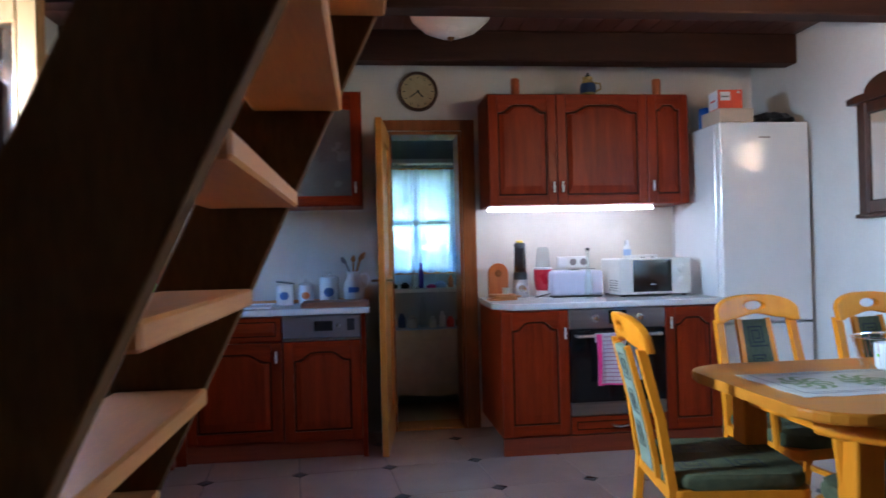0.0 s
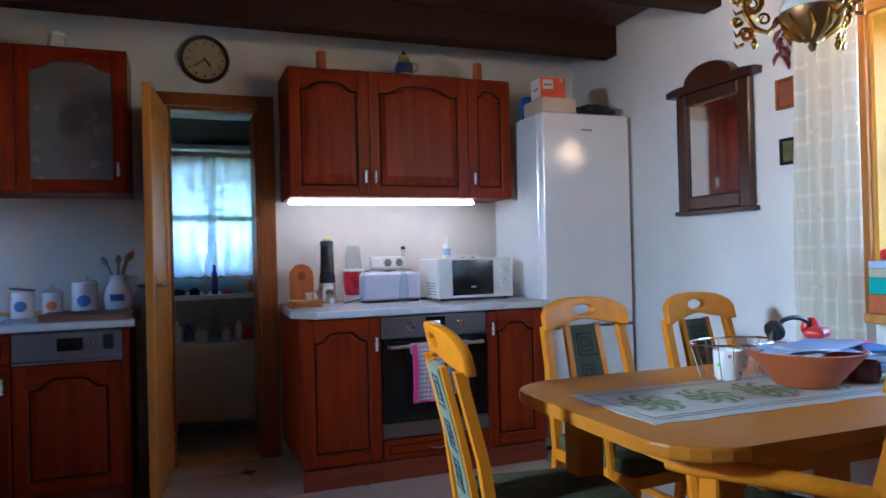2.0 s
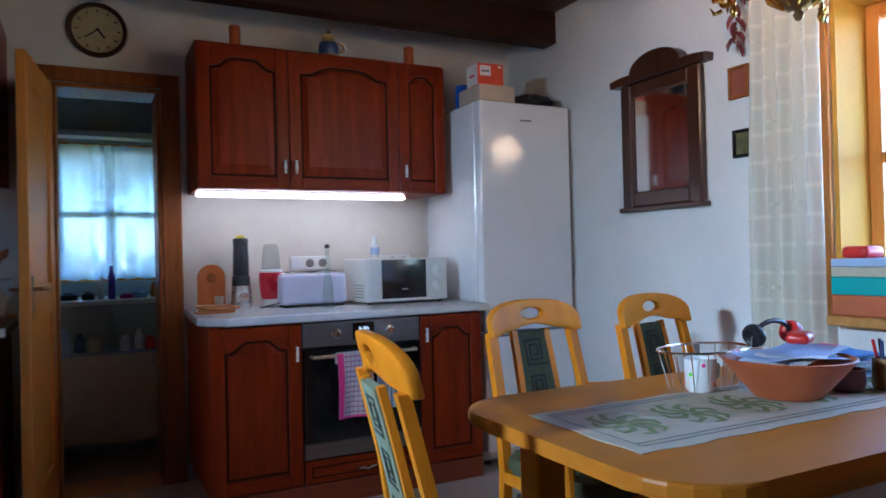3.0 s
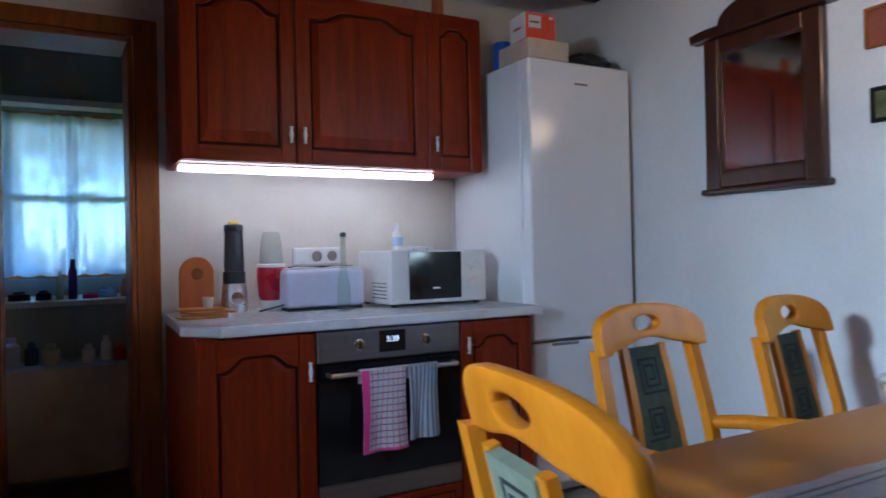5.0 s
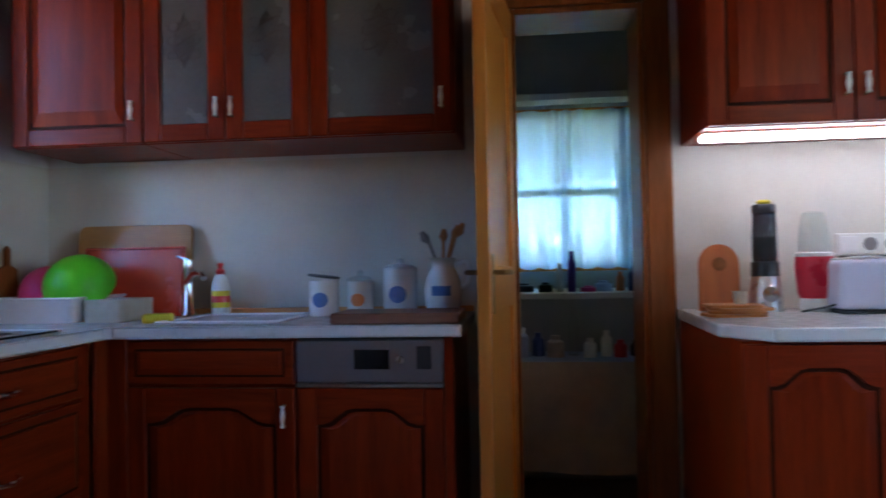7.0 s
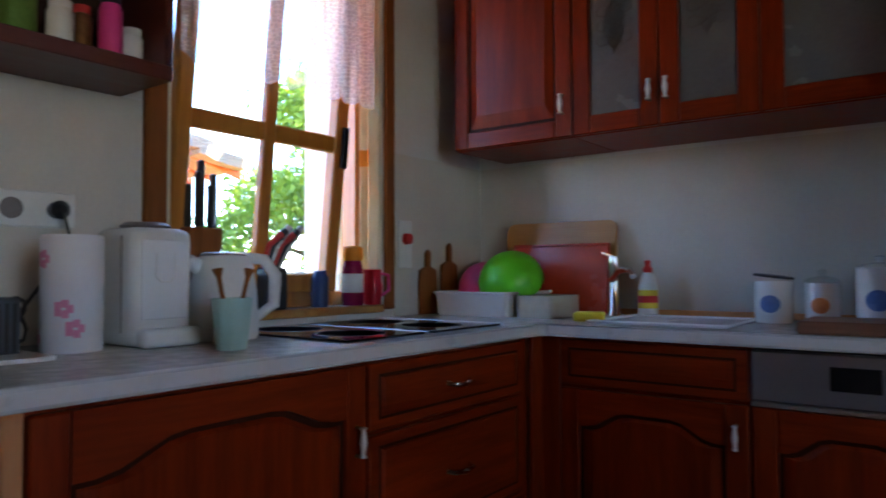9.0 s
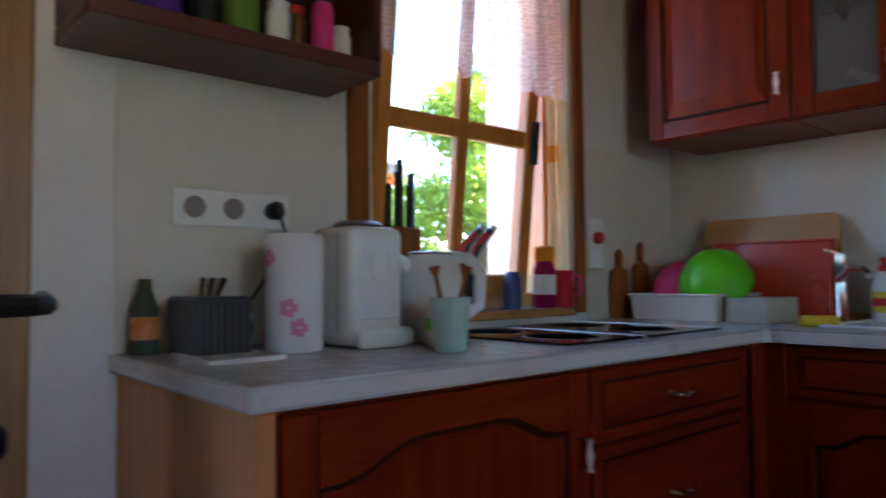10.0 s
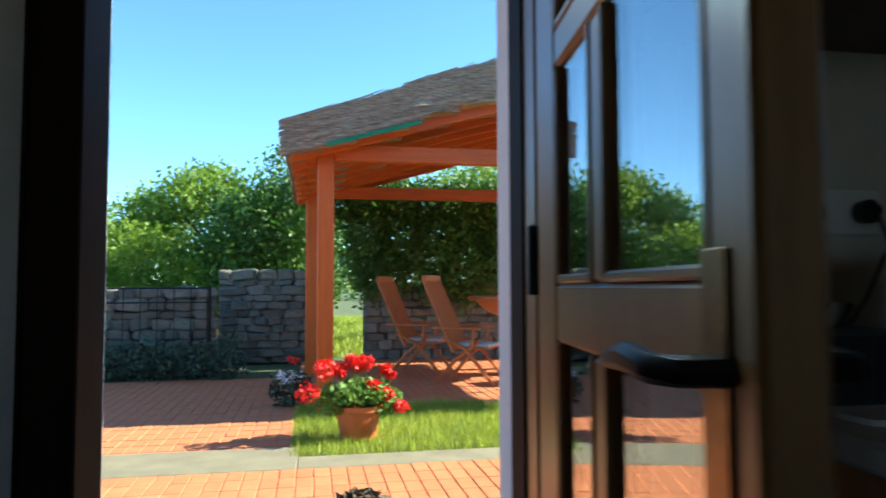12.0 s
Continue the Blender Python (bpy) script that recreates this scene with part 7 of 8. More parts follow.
# kitchen window sill
kb = thing("knife_block", pose(-1.235, 3.60, zw0), "brown wooden knife block with black handles", "knife block")
part("block", box(-0.025, -0.055, 0, 0.025, 0.055, 0.24, 0.005), FRAMEWOOD, kb)
for k in range(5):
    part("knife_handle", box(-0.02 + 0.018 * (k % 2), -0.045 + 0.02 * k, 0.2405, 0.002 + 0.018 * (k % 2), -0.028 + 0.02 * k, 0.36 + 0.035 * (k % 3), 0.004), BLACKPLASTIC, kb)
k2 = thing("scissor_rack", pose(-1.26, 3.86, zw0), "dark rack with tilted scissors and knives", "knife rack")
part("block", box(-0.04, -0.04, 0, 0.04, 0.04, 0.13, 0.006), BLACKPLASTIC, k2)
for k in range(6):
    part("handle", tube([(0.0, -0.03 + 0.012 * k, 0.12), (0.01, -0.01 + 0.016 * k, 0.2), (0.02, 0.03 + 0.016 * k, 0.235 + 0.012 * (k % 3))], [0.007, 0.009, 0.012], 8), (RED, BLACKPLASTIC, STEEL)[k % 3], k2, smooth=True)
for y, r, h, mm, lab in ((3.98, 0.03, 0.11, CLEARGLASS, "clear glass jar on the sill"), (4.06, 0.028, 0.12, NAVY, "dark blue bottle on the sill"), (4.13, 0.03, 0.11, CLEARGLASS, "clear glass jar on the sill")):
    turned("jar", -1.25, y, zw0, [(0, 0), (r, 0), (r, h * 0.8), (r * 0.75, h * 0.9), (r * 0.75, h), (0, h)], mm, lab, "jar")
pm = thing("drink_bottle", pose(-1.25, 4.215, zw0), "dark red bottle with an orange cap", "bottle")
part("bottle", lathe([(0, 0), (0.036, 0), (0.038, 0.01), (0.036, 0.13), (0.028, 0.155), (0, 0.155)], 22), surf("wine_plastic", (0.45, 0.02, 0.12), (0.34, 0.012, 0.08), scale=9, rough=0.25, bump=0.0, through_light=0.5), pm, smooth=True)
part("label", lathe([(0.0388, 0.045), (0.0384, 0.11)], 22), PAPER, pm, "pale label")
part("cap", lathe([(0, 0.155), (0.034, 0.155), (0.036, 0.165), (0.034, 0.2), (0.026, 0.206), (0, 0.206)], 22), surf("amber_cap", (0.85, 0.38, 0.02), (0.72, 0.28, 0.015), scale=9, rough=0.4, bump=0.0, through_light=0.3), pm, smooth=True)
rp = thing("red_pitcher", pose(-1.235, 4.30, zw0), "red plastic pitcher by the window", "pitcher")
part("body", lathe([(0, 0), (0.03, 0), (0.036, 0.06), (0.03, 0.11), (0.034, 0.125), (0, 0.12)], 22), surf("red_clear_plastic", (0.70, 0.03, 0.06), (0.58, 0.02, 0.04), scale=8, rough=0.3, bump=0.0, through_light=0.5), rp, smooth=True)
part("handle", tube([(0.01, 0.03, 0.11), (0.02, 0.062, 0.105), (0.02, 0.066, 0.05), (0.01, 0.034, 0.03)], 0.006, 8), PINK, rp, "pink looped handle", smooth=True)
# sheer side curtain and valance at the kitchen window
def side_fold(z0, z1, off):
    return lambda u, v: (XL - 0.17 + 0.16 * u, yw1 - 0.052 - off + 0.010 * math.sin(u * 24), z0 + (z1 - z0) * v)


sd = thing("side_curtain", pose(0, 0, 0), "cream sheer curtain with amber bands at the window's side", "curtain")
part("cloth", sheet(26, 20, side_fold(zw0 + 0.03, zw0 + 1.31, 0.0)), AMBERCURTAIN, sd, smooth=True)
# added bands imitate the amber reveal shining past the shaded sheer cloth
AMBERBAND = surf("amber_band", (0.78, 0.34, 0.04), (0.66, 0.26, 0.03), scale=12, rough=0.9, bump=0.05, through_light=0.5)
for z0, z1 in ((1.45, 1.51), (1.68, 2.25)):
    part("amber_band", sheet(26, 4, side_fold(z0, z1, 0.002)), AMBERBAND, sd, "amber band standing in for the reveal behind the curtain", smooth=True)
va = thing("lace_valance", pose(0, 0, 0), "white lace valance with a scalloped hem", "curtain")
part("cloth", sheet(110, 12, lambda u, v: (XL + 0.10 + 0.012 * math.sin(u * 60), yw0 - 0.02 + 0.74 * u, 2.30 - (0.66 + 0.025 * abs(math.sin(u * 28))) * v)), VALANCE, va, smooth=True)
part("rod", tube([(XL + 0.10, yw0 - 0.05, 2.30), (XL + 0.10, yw1 + 0.03, 2.30)], 0.007, 8), PINE, va)
for y in (yw0 - 0.04, yw1 + 0.02):
    part("bracket", box(XL + 0.0185, y - 0.008, 2.288, XL + 0.105, y + 0.008, 2.300, 0.002), PINE, va)

# spice shelf on the left wall
sh = thing("wall_shelf", pose(0, 0, 0), "dark stained open wall shelf", "shelf")
part("bottom_board", box(XL + 0.0005, 2.745, 1.51, -1.0, 3.365, 1.545, 0.003), DARKSPICE, sh)
part("top_board", box(XL + 0.0005, 2.745, 1.95, -1.0, 3.365, 1.975, 0.003), DARKSPICE, sh)
part("side_board", box(XL + 0.0005, 2.745, 1.5455, -1.0, 2.765, 1.9495, 0.003), DARKSPICE, sh)
part("side_board", box(XL + 0.0005, 3.345, 1.5455, -1.0, 3.365, 1.9495, 0.003), DARKSPICE, sh)
part("back_board", box(XL + 0.0005, 2.766, 1.5455, XL + 0.01, 3.344, 1.9495), DARKBEAM, sh)
for k, (y, r, h, mm) in enumerate(((2.81, 0.04, 0.16, NAVY), (2.90, 0.04, 0.2, PURPLE), (2.98, 0.033, 0.12, BLACKPLASTIC), (3.06, 0.04, 0.17, GERLEAF), (3.14, 0.028, 0.10, WHITEPLASTIC), (3.195, 0.022, 0.11, ANTIQUE), (3.25, 0.026, 0.15, PINK), (3.31, 0.027, 0.09, CERAMIC))):
    q = thing("spice_jar", pose(-1.07 - 0.02 * (k % 2), y, 1.5452), ("blue", "violet", "black", "green", "white", "brown", "pink", "pale")[k] + " spice jar on the dark wall shelf", "jar")
    part("jar", lathe([(0, 0), (r, 0), (r, h * 0.75), (r * 0.8, h * 0.84), (0, h * 0.84)], 18), mm, q, smooth=True)
    part("lid", lathe([(0, h * 0.84), (r * 0.85, h * 0.84), (r * 0.85, h), (0, h)], 18), (BLACKPLASTIC, WHITEPLASTIC, RED)[k % 3], q, smooth=True)

# pantry: cloth-covered table, ledge, bottles, lace curtain
pt = thing("cloth_covered_table", pose(0, 0, 0), "low table hidden by a grey patterned cloth", "table")
part("top", box(0.40, 5.53, 0.60, 1.72, 5.86, 0.63, 0.004), TREAD, pt)
for x in (0.45, 1.67):
    part("leg", box(x - 0.025, 5.80, 0, x + 0.025, 5.85, 0.5995, 0.003), TREAD, pt)
part("cloth", sheet(60, 12, lambda u, v: (0.385 + 1.34 * u, 5.515 - 0.018 * math.sin(u * 26 + math.sin(u * 9)) * v - 0.006, 0.636 - (0.50 + 0.012 * math.sin(u * 17)) * v), 0.002), GREYCLOTH, pt, "hanging grey cloth")
part("cloth_top", sheet(10, 6, lambda u, v: (0.385 + 1.34 * u, 5.505 + 0.36 * v, 0.636 + 0.001 * math.sin(u * 20)), 0.002), PALEBLUE, pt, "pale cloth top")
lg = thing("pantry_ledge", pose(0, 0, 0), "grey storage ledge below the pantry window", "ledge")
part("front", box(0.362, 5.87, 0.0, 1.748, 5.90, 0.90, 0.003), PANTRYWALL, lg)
part("board", box(0.362, 5.86, 0.9005, 1.748, 6.498, 0.93, 0.004), WHITEPLASTIC, lg)
items = [(0.70, 5.65, 0.638, 0.035, 0.14, PALEBLUE), (0.78, 5.70, 0.638, 0.03, 0.11, NAVY), (0.86, 5.66, 0.638, 0.04, 0.10, GREYCLOTH), (0.95, 5.72, 0.638, 0.026, 0.23, CLEARGLASS), (1.02, 5.64, 0.638, 0.03, 0.09, CERAMIC), (1.10, 5.68, 0.638, 0.025, 0.12, WHITEPLASTIC), (1.16, 5.65, 0.638, 0.03, 0.08, RED), (0.62, 5.68, 0.638, 0.05, 0.05, CERAMIC), (1.24, 5.70, 0.638, 0.03, 0.07, BLACKPLASTIC),
         (0.72, 6.05, 0.9305, 0.05, 0.045, BLACKPLASTIC), (0.83, 6.0, 0.9305, 0.035, 0.05, IRON), (0.905, 6.0, 0.9305, 0.018, 0.15, GREYCLOTH), (0.965, 5.98, 0.9305, 0.021, 0.21, PURPLE), (1.05, 6.0, 0.9305, 0.04, 0.03, PINK), (1.13, 6.02, 0.9305, 0.045, 0.055, PALEBLUE), (1.22, 6.05, 0.9305, 0.022, 0.10, ORANGEDECOR), (1.29, 6.0, 0.9305, 0.035, 0.13, NAVY), (0.62, 6.0, 0.9305, 0.04, 0.06, BLACKPLASTIC), (1.36, 6.05, 0.9305, 0.03, 0.09, BLUEPAPER)]
for k, (x, y, z, r, h, mm) in enumerate(items):
    turned("toiletry_bottle" if h > 0.09 else "small_pot", x, y, z, [(0, 0), (r, 0), (r * 1.03, h * 0.05), (r, h * 0.7), (r * 0.55, h * 0.82), (r * 0.55, h), (0, h)], mm, "small bottle among toiletries on the pantry shelf" if h > 0.09 else "small pot among toiletries on the pantry shelf", "bottle" if h > 0.09 else "pot", 16)
lc = thing("lace_curtain", pose(0, 6.44, 0), "white lace curtain at the pantry window", "curtain")
part("cloth", sheet(90, 14, lambda u, v: (0.585 + 0.79 * u, 0.018 * math.sin(u * 46 + math.sin(u * 13) * 2), 1.055 + 0.92 * v - 0.012 * abs(math.sin(u * 22)) * (1 - v))), SKYTINTLACE, lc, smooth=True)
part("rod", tube([(0.57, 0, 1.978), (1.39, 0, 1.978)], 0.007, 8), PINE, lc)


# thatch: reed mats in overlapping courses, with loose reeds along the verge
for s in (0, 1):
    for k in range(6):
        y0 = 1.98 + 0.46 * k
        ridge = 4.80
        def f(u, v, k=k, y0=y0):
            y = y0 + 0.62 * v
            x = -6.14 - 3.95 * u + 0.02 * math.sin(v * 9 + k)
            n = 0.03 * noise.noise((x * 2, y * 2, k)) + 0.012 * noise.noise((x * 14, y * 9, k))
            return (x, y, 2.255 + (y - 1.98) * (SL + 0.029) + 0.13 * (1 - v) * 0.6 + 0.07 + n)
        b = sheet(40, 8, f, 0.13)
        if s:
            for v in b.verts:
                v.co.y = 9.5 - v.co.y
            bmesh.ops.reverse_faces(b, faces=b.faces[:])
        part("reed_mat", b, REED, pg, "weathered grey-brown reed thatch")
for y0, y1, lift, x1 in ((3.05, 4.78, 0.035, -8.2), (2.45, 3.0, 0.02, -7.4), (2.75, 3.25, 0.05, -7.6)):
    def f(u, v):
        y = y0 + (y1 - y0) * v + 0.03 * math.sin(u * 31)
        x = -6.11 + (x1 + 6.11) * u
        n = 0.03 * noise.noise((x * 3, y * 3, lift * 40)) + 0.015 * noise.noise((x * 16, y * 12, 3))
        return (x, y, 2.375 + (y - 1.98) * (SL + 0.029 - (0.12 if y1 < 4 else 0)) + (0.12 * (y0 - 1.98) if y1 < 4 else 0) + lift + n)
    part("reed_mat", sheet(36, 14, f, 0.07), REED, pg, "ragged raised layer of reed thatch")
count = 11000
yy = rng.uniform(1.95, 4.75, count)
top = 2.26 + (yy - 1.98) * (SL + 0.029) + rng.uniform(-0.04, 0.27, count) + 0.035 * (yy > 3.0)
xx = -6.13 + rng.uniform(-0.10, 0.035, count)
ln = rng.uniform(0.10, 0.30, count)
th = rng.uniform(0.003, 0.012, count)
sl = SL + rng.normal(0, 0.08, count)
v = np.stack([np.stack([xx, yy, top], 1), np.stack([xx, yy + ln, top + sl * ln], 1), np.stack([xx + 0.002, yy + ln, top + sl * ln + th], 1), np.stack([xx + 0.002, yy, top + th], 1)], 1).reshape(-1, 3)
tagged(raw("loose_reeds", v, np.arange(count * 4).reshape(-1, 4), REED, parent=pg), "loose reed ends along the roof's edge", kind="stuff")
part("green_strip", box(-6.10, 2.35, -0.03, -6.085, 3.2, 0.005), surf("green_sheet", (0.03, 0.22, 0.10), (0.02, 0.16, 0.07), scale=6, rough=0.6, bump=0.02), pg, "green sheet edge under the thatch", pose(0, 0, 0) @ Matrix.Translation((0, 2.35, 2.33)) @ Matrix.Rotation(math.atan(SL), 4, "X") @ Matrix.Translation((0, -2.35, 0)))

# geranium pot
gp = thing("flower_pot", pose(-5.36, 2.58, GZ - 0.005), "terracotta pot of red geraniums on the lawn", "flower pot")
part("pot", lathe([(0, 0), (0.125, 0), (0.13, 0.01), (0.165, 0.205), (0.178, 0.21), (0.18, 0.25), (0.165, 0.25), (0.155, 0.21), (0, 0.2)], 32), TERRACOTTA, gp, smooth=True)
raw("foliage", *leaf_cloud([(0, 0, 0.33, 0.24, 0.26, 0.10), (0.02, -0.17, 0.28, 0.14, 0.14, 0.10), (0, 0.17, 0.26, 0.14, 0.15, 0.10)], 1500, 0.032), GERLEAF, parent=gp)
for k, (dx, dy, dz, r) in enumerate(((0.06, -0.25, 0.52, 0.085), (0.10, -0.36, 0.36, 0.075), (0.0, -0.04, 0.56, 0.06), (-0.05, 0.06, 0.55, 0.06), (0.1, 0.10, 0.40, 0.045), (0.12, 0.2, 0.34, 0.045), (0.1, 0.3, 0.24, 0.052), (-0.02, 0.2, 0.50, 0.04), (0.02, -0.14, 0.50, 0.05), (0.0, 0.24, 0.46, 0.03), (-0.1, 0.0, 0.52, 0.05))):
    part("stem", tube([(dx * 0.3, dy * 0.3, 0.24), (dx * 0.8, dy * 0.8, dz * 0.8), (dx, dy, dz)], 0.004, 5), GERLEAF, gp)
    raw("bloom", *leaf_cloud([(dx, dy, dz, r * 1.1, r * 1.1, r * 0.85)], 150, 0.024), PETAL, "red geranium bloom", parent=gp)
fw = thing("flower_clump", pose(-6.9, 2.05, GZ), "white and red flowers at the foot of the post", "flowers")
raw("foliage", *leaf_cloud([(0, 0, 0.16, 0.18, 0.2, 0.16)], 500, 0.035), LAVENDER, parent=fw)
raw("bloom", *leaf_cloud([(0.1, -0.02, 0.28, 0.12, 0.12, 0.07)], 120, 0.022), surf("white_petals", (0.75, 0.72, 0.74), (0.65, 0.62, 0.66), scale=9, rough=0.7, bump=0.0), "white flowers", kind="stuff", parent=fw)
raw("bloom", *leaf_cloud([(0.0, 0.02, 0.42, 0.06, 0.06, 0.04)], 50, 0.02), PETAL, "red flowers", kind="stuff", parent=fw)


# garden chairs and table under the pergola
def garden_chair(m, label):
    """A folding high-back chair; faces local +x, seen from the side."""
    c = thing("garden_chair", m, label, "chair", "chairs under the pergola")
    for y in (-0.25, 0.25):
        part("front_leg", tube([(-0.10, y, 0.52), (0.16, y, 0.40), (0.50, y, 0.0)], [0.02, 0.024, 0.022], 6), TEAK, c)
        part("rear_leg", tube([(0.32, y * 0.92, 0.50), (0.02, y * 0.92, 0.26), (-0.20, y * 0.92, 0.0)], [0.02, 0.024, 0.022], 6), TEAK, c)
        part("back_post", tube([(0.02, y, 0.36), (-0.18, y, 0.80), (-0.36, y, 1.20)], [0.024, 0.024, 0.02], 6), TEAK, c)
        part("armrest", box(-0.22, y * 1.12 - 0.03, 0.62, 0.34, y * 1.12 + 0.03, 0.645, 0.006), TEAK, c)
        part("arm_post", tube([(0.27, y * 1.1, 0.625), (0.24, y, 0.40)], 0.017, 6), TEAK, c)
    for k in range(7):
        y = -0.21 + 0.07 * k
        part("back_slat", tube([(0.0, y, 0.40), (-0.18, y, 0.80), (-0.355, y, 1.18)], 0.017, 5), TEAK, c)
    part("head_rail", box(-0.375, -0.25, 1.17, -0.335, 0.25, 1.24, 0.006), TEAK, c)
    for k in range(6):
        part("seat_slat", box(0.02 + 0.07 * k, -0.245, 0.40, 0.08 + 0.07 * k, 0.245, 0.418, 0.003), TEAK, c)
    part("seat_cushion", cushion(0.02, -0.22, 0.4185, 0.44, 0.22, 0.465, 0.018), CUSHION, c, "pale seat cushion", smooth=True)
    return c


garden_chair(pose(-8.2, 3.95, GZ, 0, 0, 58), "teak folding chair with a pale cushion on the patio")
garden_chair(pose(-9.1, 3.5, GZ, 0, 0, 62), "teak folding chair standing behind another")
rt = thing("garden_chair", pose(-7.9, 5.05, GZ, 0, 0, 190), "reddish chair with a pale seat by the garden table", "chair", "chairs under the pergola")
part("seat", cushion(-0.22, -0.22, 0.42, 0.22, 0.22, 0.48, 0.02), RED, rt, "red seat", smooth=True)
part("seat_pad", cushion(-0.2, -0.2, 0.4805, 0.2, 0.2, 0.52, 0.015), CUSHION, rt, "pale pad", smooth=True)
for x in (-0.18, 0.18):
    for y in (-0.18, 0.18):
        part("leg", tube([(x, y, 0.42), (x * 1.15, y * 1.15, 0)], 0.02, 6), TEAK, rt)
gt = thing("garden_table", pose(-8.75, 4.95, GZ), "heavy round wooden garden table", "table")
part("tabletop", lathe([(0, 0.93), (0.74, 0.93), (0.76, 0.945), (0.76, 0.975), (0.74, 0.985), (0, 0.985)], 40), TEAK, gt, smooth=True)
part("apron", lathe([(0.30, 0.70), (0.52, 0.80), (0.66, 0.929), (0.0, 0.929)], 36), TEAK, gt, smooth=True)
part("pedestal", lathe([(0.26, 0), (0.22, 0.1), (0.20, 0.35), (0.22, 0.62), (0.30, 0.7)], 20), PINE, gt, smooth=True)
solo("paving_slab", box(-0.3, -0.24, 0, 0.3, 0.24, 0.03, 0.006), CONCRETE, "pale loose slab lying by the stone wall", "slab", pose(-10.2, 1.15, GZ - 0.05, 0, 0, 8))

# field stone walls: bed with stones set in front
STONES = []
for k in range(9):
    b = bmesh.new()
    bmesh.ops.create_cube(b, size=1.0)
    bmesh.ops.bevel(b, geom=b.edges[:], offset=0.16, segments=1, affect="EDGES")
    for v in b.verts:
        v.co += noise.noise_vector(v.co * 1.7 + Vector((k * 7.3, 0, 0))) * 0.16
    me = bpy.data.meshes.new("stone")
    b.normal_update()
    b.to_mesh(me)
    b.free()
    me.materials.append(STONE)
    STONES.append(me)


def stone_wall(name, x, y0, y1, z1, label):
    w = struct(name, box(x - 0.35, y0, GZ - 0.05, x - 0.03, y1, z1 - 0.05, 0.02), MORTAR, label)
    z = GZ - 0.03
    while z < z1 - 0.05:
        h = rng.uniform(0.09, 0.17)
        y = y0
        while y < y1:
            ww = min(rng.uniform(0.14, 0.40), y1 - y + 0.06)
            o = bpy.data.objects.new("stone", STONES[rng.integers(9)])
            scene.collection.objects.link(o)
            o.parent = w
            o.matrix_basis = pose(x - 0.02 + rng.uniform(-0.03, 0.02), y + ww / 2, z + h / 2, rng.uniform(-9, 9), rng.uniform(-5, 5), rng.uniform(-5, 5)) @ Matrix.Diagonal((0.22, ww * 0.97, h * 1.0, 1))
            y += ww
        z += h * 0.93


stone_wall("garden_wall_1", -9.6, -1.6, 0.98, 1.06, "grey field stone garden wall")
stone_wall("garden_wall_2", -11.0, 0.9, 2.45, 1.30, "field stone garden wall beside the gate")
stone_wall("garden_wall_3", -11.0, 3.05, 6.2, 1.15, "field stone wall behind the pergola")
struct("garden_wall_4", boxes([(-9.95, -30, GZ - 0.05, -9.6, -1.6, 1.0), (-11.35, 6.2, GZ - 0.05, -11.0, 30, 1.1)]), STONE, "stone garden wall")
fn = thing("iron_railing", pose(-9.38, 0, GZ), "thin black iron railing before the stone wall", "fence")
part("top_rail", tube([(0, -2.5, 1.10), (0, 0.98, 1.10)], 0.012, 6), IRON, fn)
part("lower_rail", tube([(0, -2.5, 0.92), (0, 0.98, 0.92)], 0.009, 6), IRON, fn)
for k in range(18):
    part("bar", tube([(0, -2.45 + 0.2 * k, 0.0), (0, -2.45 + 0.2 * k, 1.10)], 0.007, 5), IRON, fn)
part("end_post", tube([(0, 0.98, 0.0), (0, 0.98, 1.12)], 0.02, 6), IRON, fn)
# boot scraper brush on the paving near the door
br = thing("scraper_brush", pose(-3.55, 2.46, GZ), "round bristle boot brush on the paving", "brush")
raw("bristles", *leaf_cloud([(0, 0, 0.06, 0.09, 0.12, 0.06)], 900, 0.03), BARK, parent=br)
part("block", box(-0.08, -0.11, 0, 0.08, 0.11, 0.03, 0.006), BARK, br)

# pavers: separate pieces where the path comes nearest, the rest joined
paver = bmesh.new()
box(-0.098, -0.048, -0.03, 0.098, 0.048, 0.0, 0.004, paver)
PAVER = bpy.data.meshes.new("paver")
paver.to_mesh(PAVER)
paver.free()
PAVER.materials.append(BRICKPAVE)
bed = bpy.data.objects["paving_bed"]
for i in range(6):
    for j in range(40):
        o = bpy.data.objects.new("paver", PAVER)
        scene.collection.objects.link(o)
        o.parent = bed
        o.matrix_basis = pose(-4.45 + 0.2 * i, 0.60 + 0.1 * j, GZ + rng.uniform(-0.002, 0.002))


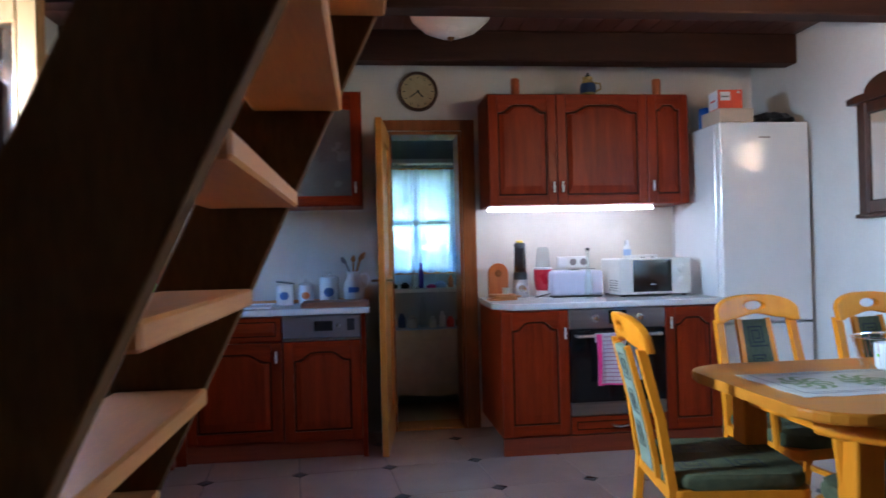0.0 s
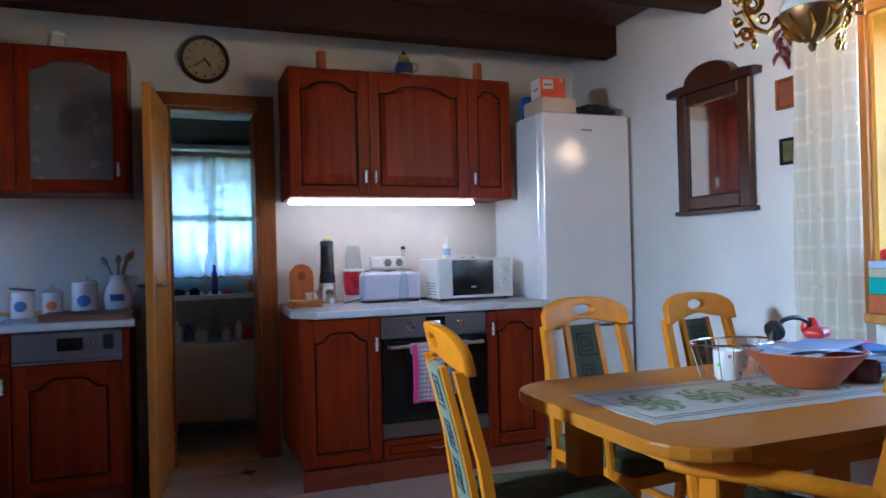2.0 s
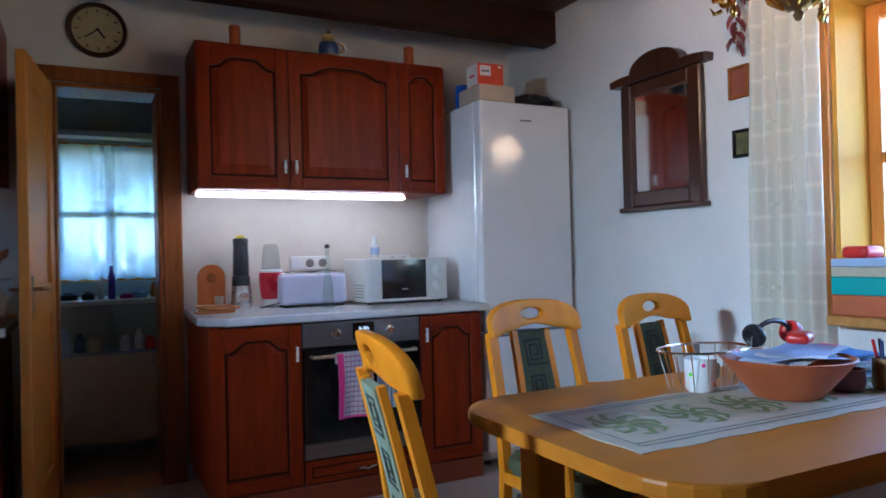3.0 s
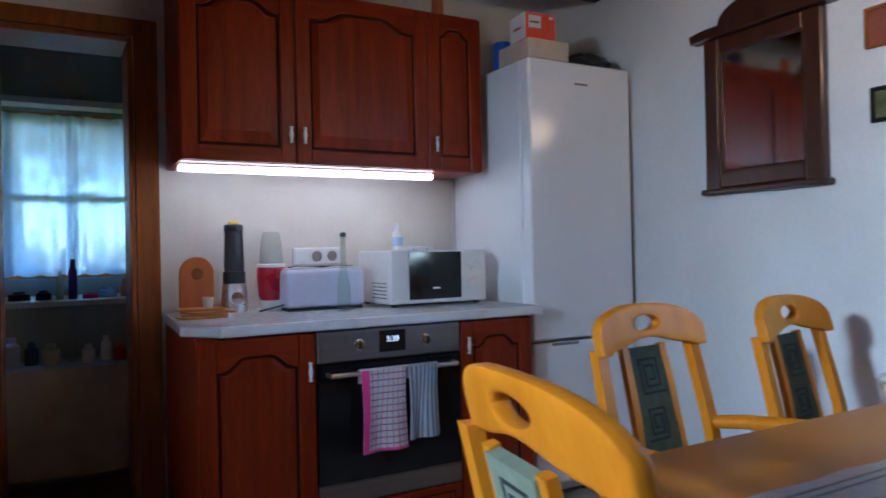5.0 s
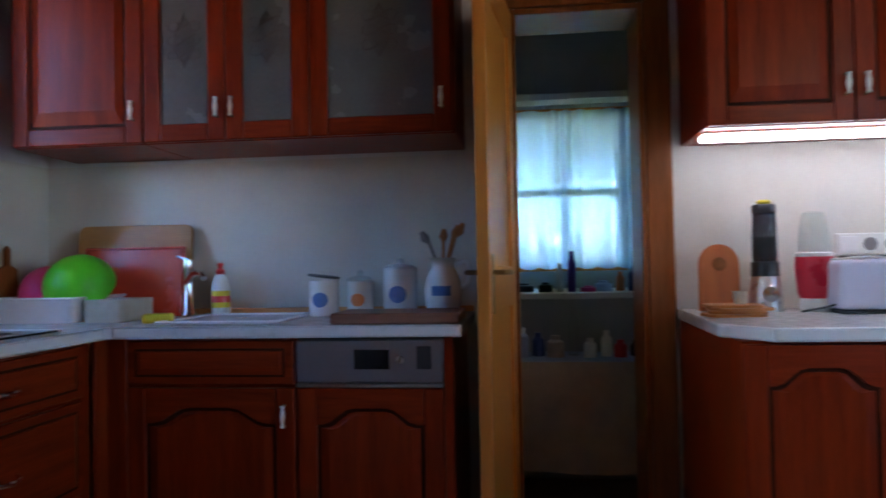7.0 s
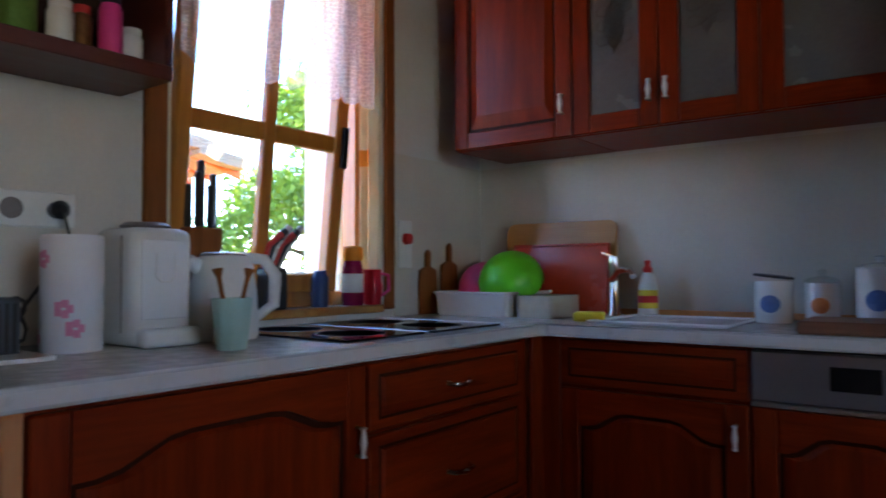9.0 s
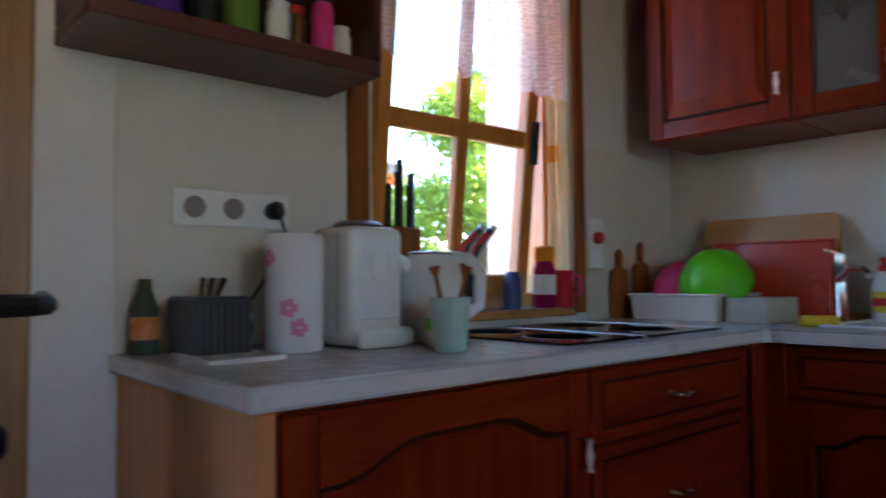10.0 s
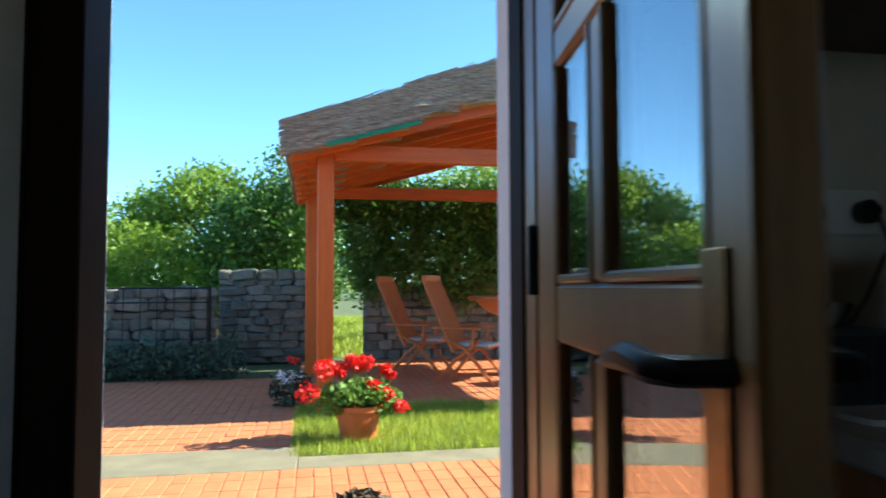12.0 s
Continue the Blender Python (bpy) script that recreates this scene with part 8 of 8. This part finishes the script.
def paver_field(name, x0, x1, y0, y1, label):
    xs, ys = np.arange(x0 + 0.1, x1 - 0.09, 0.2), np.arange(y0 + 0.05, y1 - 0.04, 0.1)
    gx, gy = np.meshgrid(xs, ys)
    c = np.stack([gx.ravel(), gy.ravel(), GZ + rng.uniform(-0.003, 0.001, gx.size)], 1)
    a, b2, d = 0.0965, 0.0465, 0.005
    top = np.array([(-a + d, -b2 + d, 0), (a - d, -b2 + d, 0), (a - d, b2 - d, 0), (-a + d, b2 - d, 0)])
    low = np.array([(-a, -b2, -0.012), (a, -b2, -0.012), (a, b2, -0.012), (-a, b2, -0.012)])
    v = (c[:, None, :] + np.concatenate([top, low])[None]).reshape(-1, 3)
    q = np.array([(0, 1, 2, 3), (0, 4, 5, 1), (1, 5, 6, 2), (2, 6, 7, 3), (3, 7, 4, 0)])
    f = (np.arange(len(c))[:, None, None] * 8 + q[None]).reshape(-1, 4)
    o = raw(name, v, f, BRICKPAVE, label, kind="stuff")
    o.parent = bed
    return o


paver_field("paver_field", -3.35, XL - 0.46, -1.0, 5.0, "terracotta brick paving")
paver_field("paver_field", -4.55, -3.36, -1.6, 0.55, "terracotta brick paving")
paver_field("paver_field", -9.0, -5.16, -1.6, 2.1, "terracotta brick paving")
paver_field("paver_field", -10.8, -6.78, 2.1, 6.4, "terracotta patio paving")

# floor tiles with black insets
PITCH, ANG = 0.502, radians(5.6)
c8 = 0.045
h = PITCH / 2 - 0.0025
tile = bmesh.new()
ring = [(-h + c8, -h), (h - c8, -h), (h, -h + c8), (h, h - c8), (h - c8, h), (-h + c8, h), (-h, h - c8), (-h, -h + c8)]
merge(tile, slab(ring, -0.008, 0.0, 0.002, 1))
TILE = bpy.data.meshes.new("tile")
tile.to_mesh(TILE)
tile.free()
TILE.materials.append(FLOORTILE)
dot = bmesh.new()
r = c8 * 0.94
merge(dot, slab([(r, 0), (0, r), (-r, 0), (0, -r)], -0.008, 0.0, 0.002, 1))
DOT = bpy.data.meshes.new("tile_inset")
dot.to_mesh(DOT)
dot.free()
DOT.materials.append(BLACKTILE)
fl = bpy.data.objects["floor"]
for i in range(-6, 8):
    for j in range(-15, 4):
        for me, di in ((TILE, 0.5), (DOT, 0.0)):
            u, w = (i + di) * PITCH, (j + di) * PITCH
            x, y = 0.613 + u * math.cos(ANG) - w * math.sin(ANG), 4.198 + u * math.sin(ANG) + w * math.cos(ANG)
            if XL - 0.2 < x < XR + 0.2 and YF - 0.1 < y < YB + 0.2:
                o = bpy.data.objects.new(me.name, me)
                scene.collection.objects.link(o)
                o.parent = fl
                o.matrix_basis = pose(x, y, rng.uniform(-0.0006, 0.0), 0, 0, math.degrees(ANG))
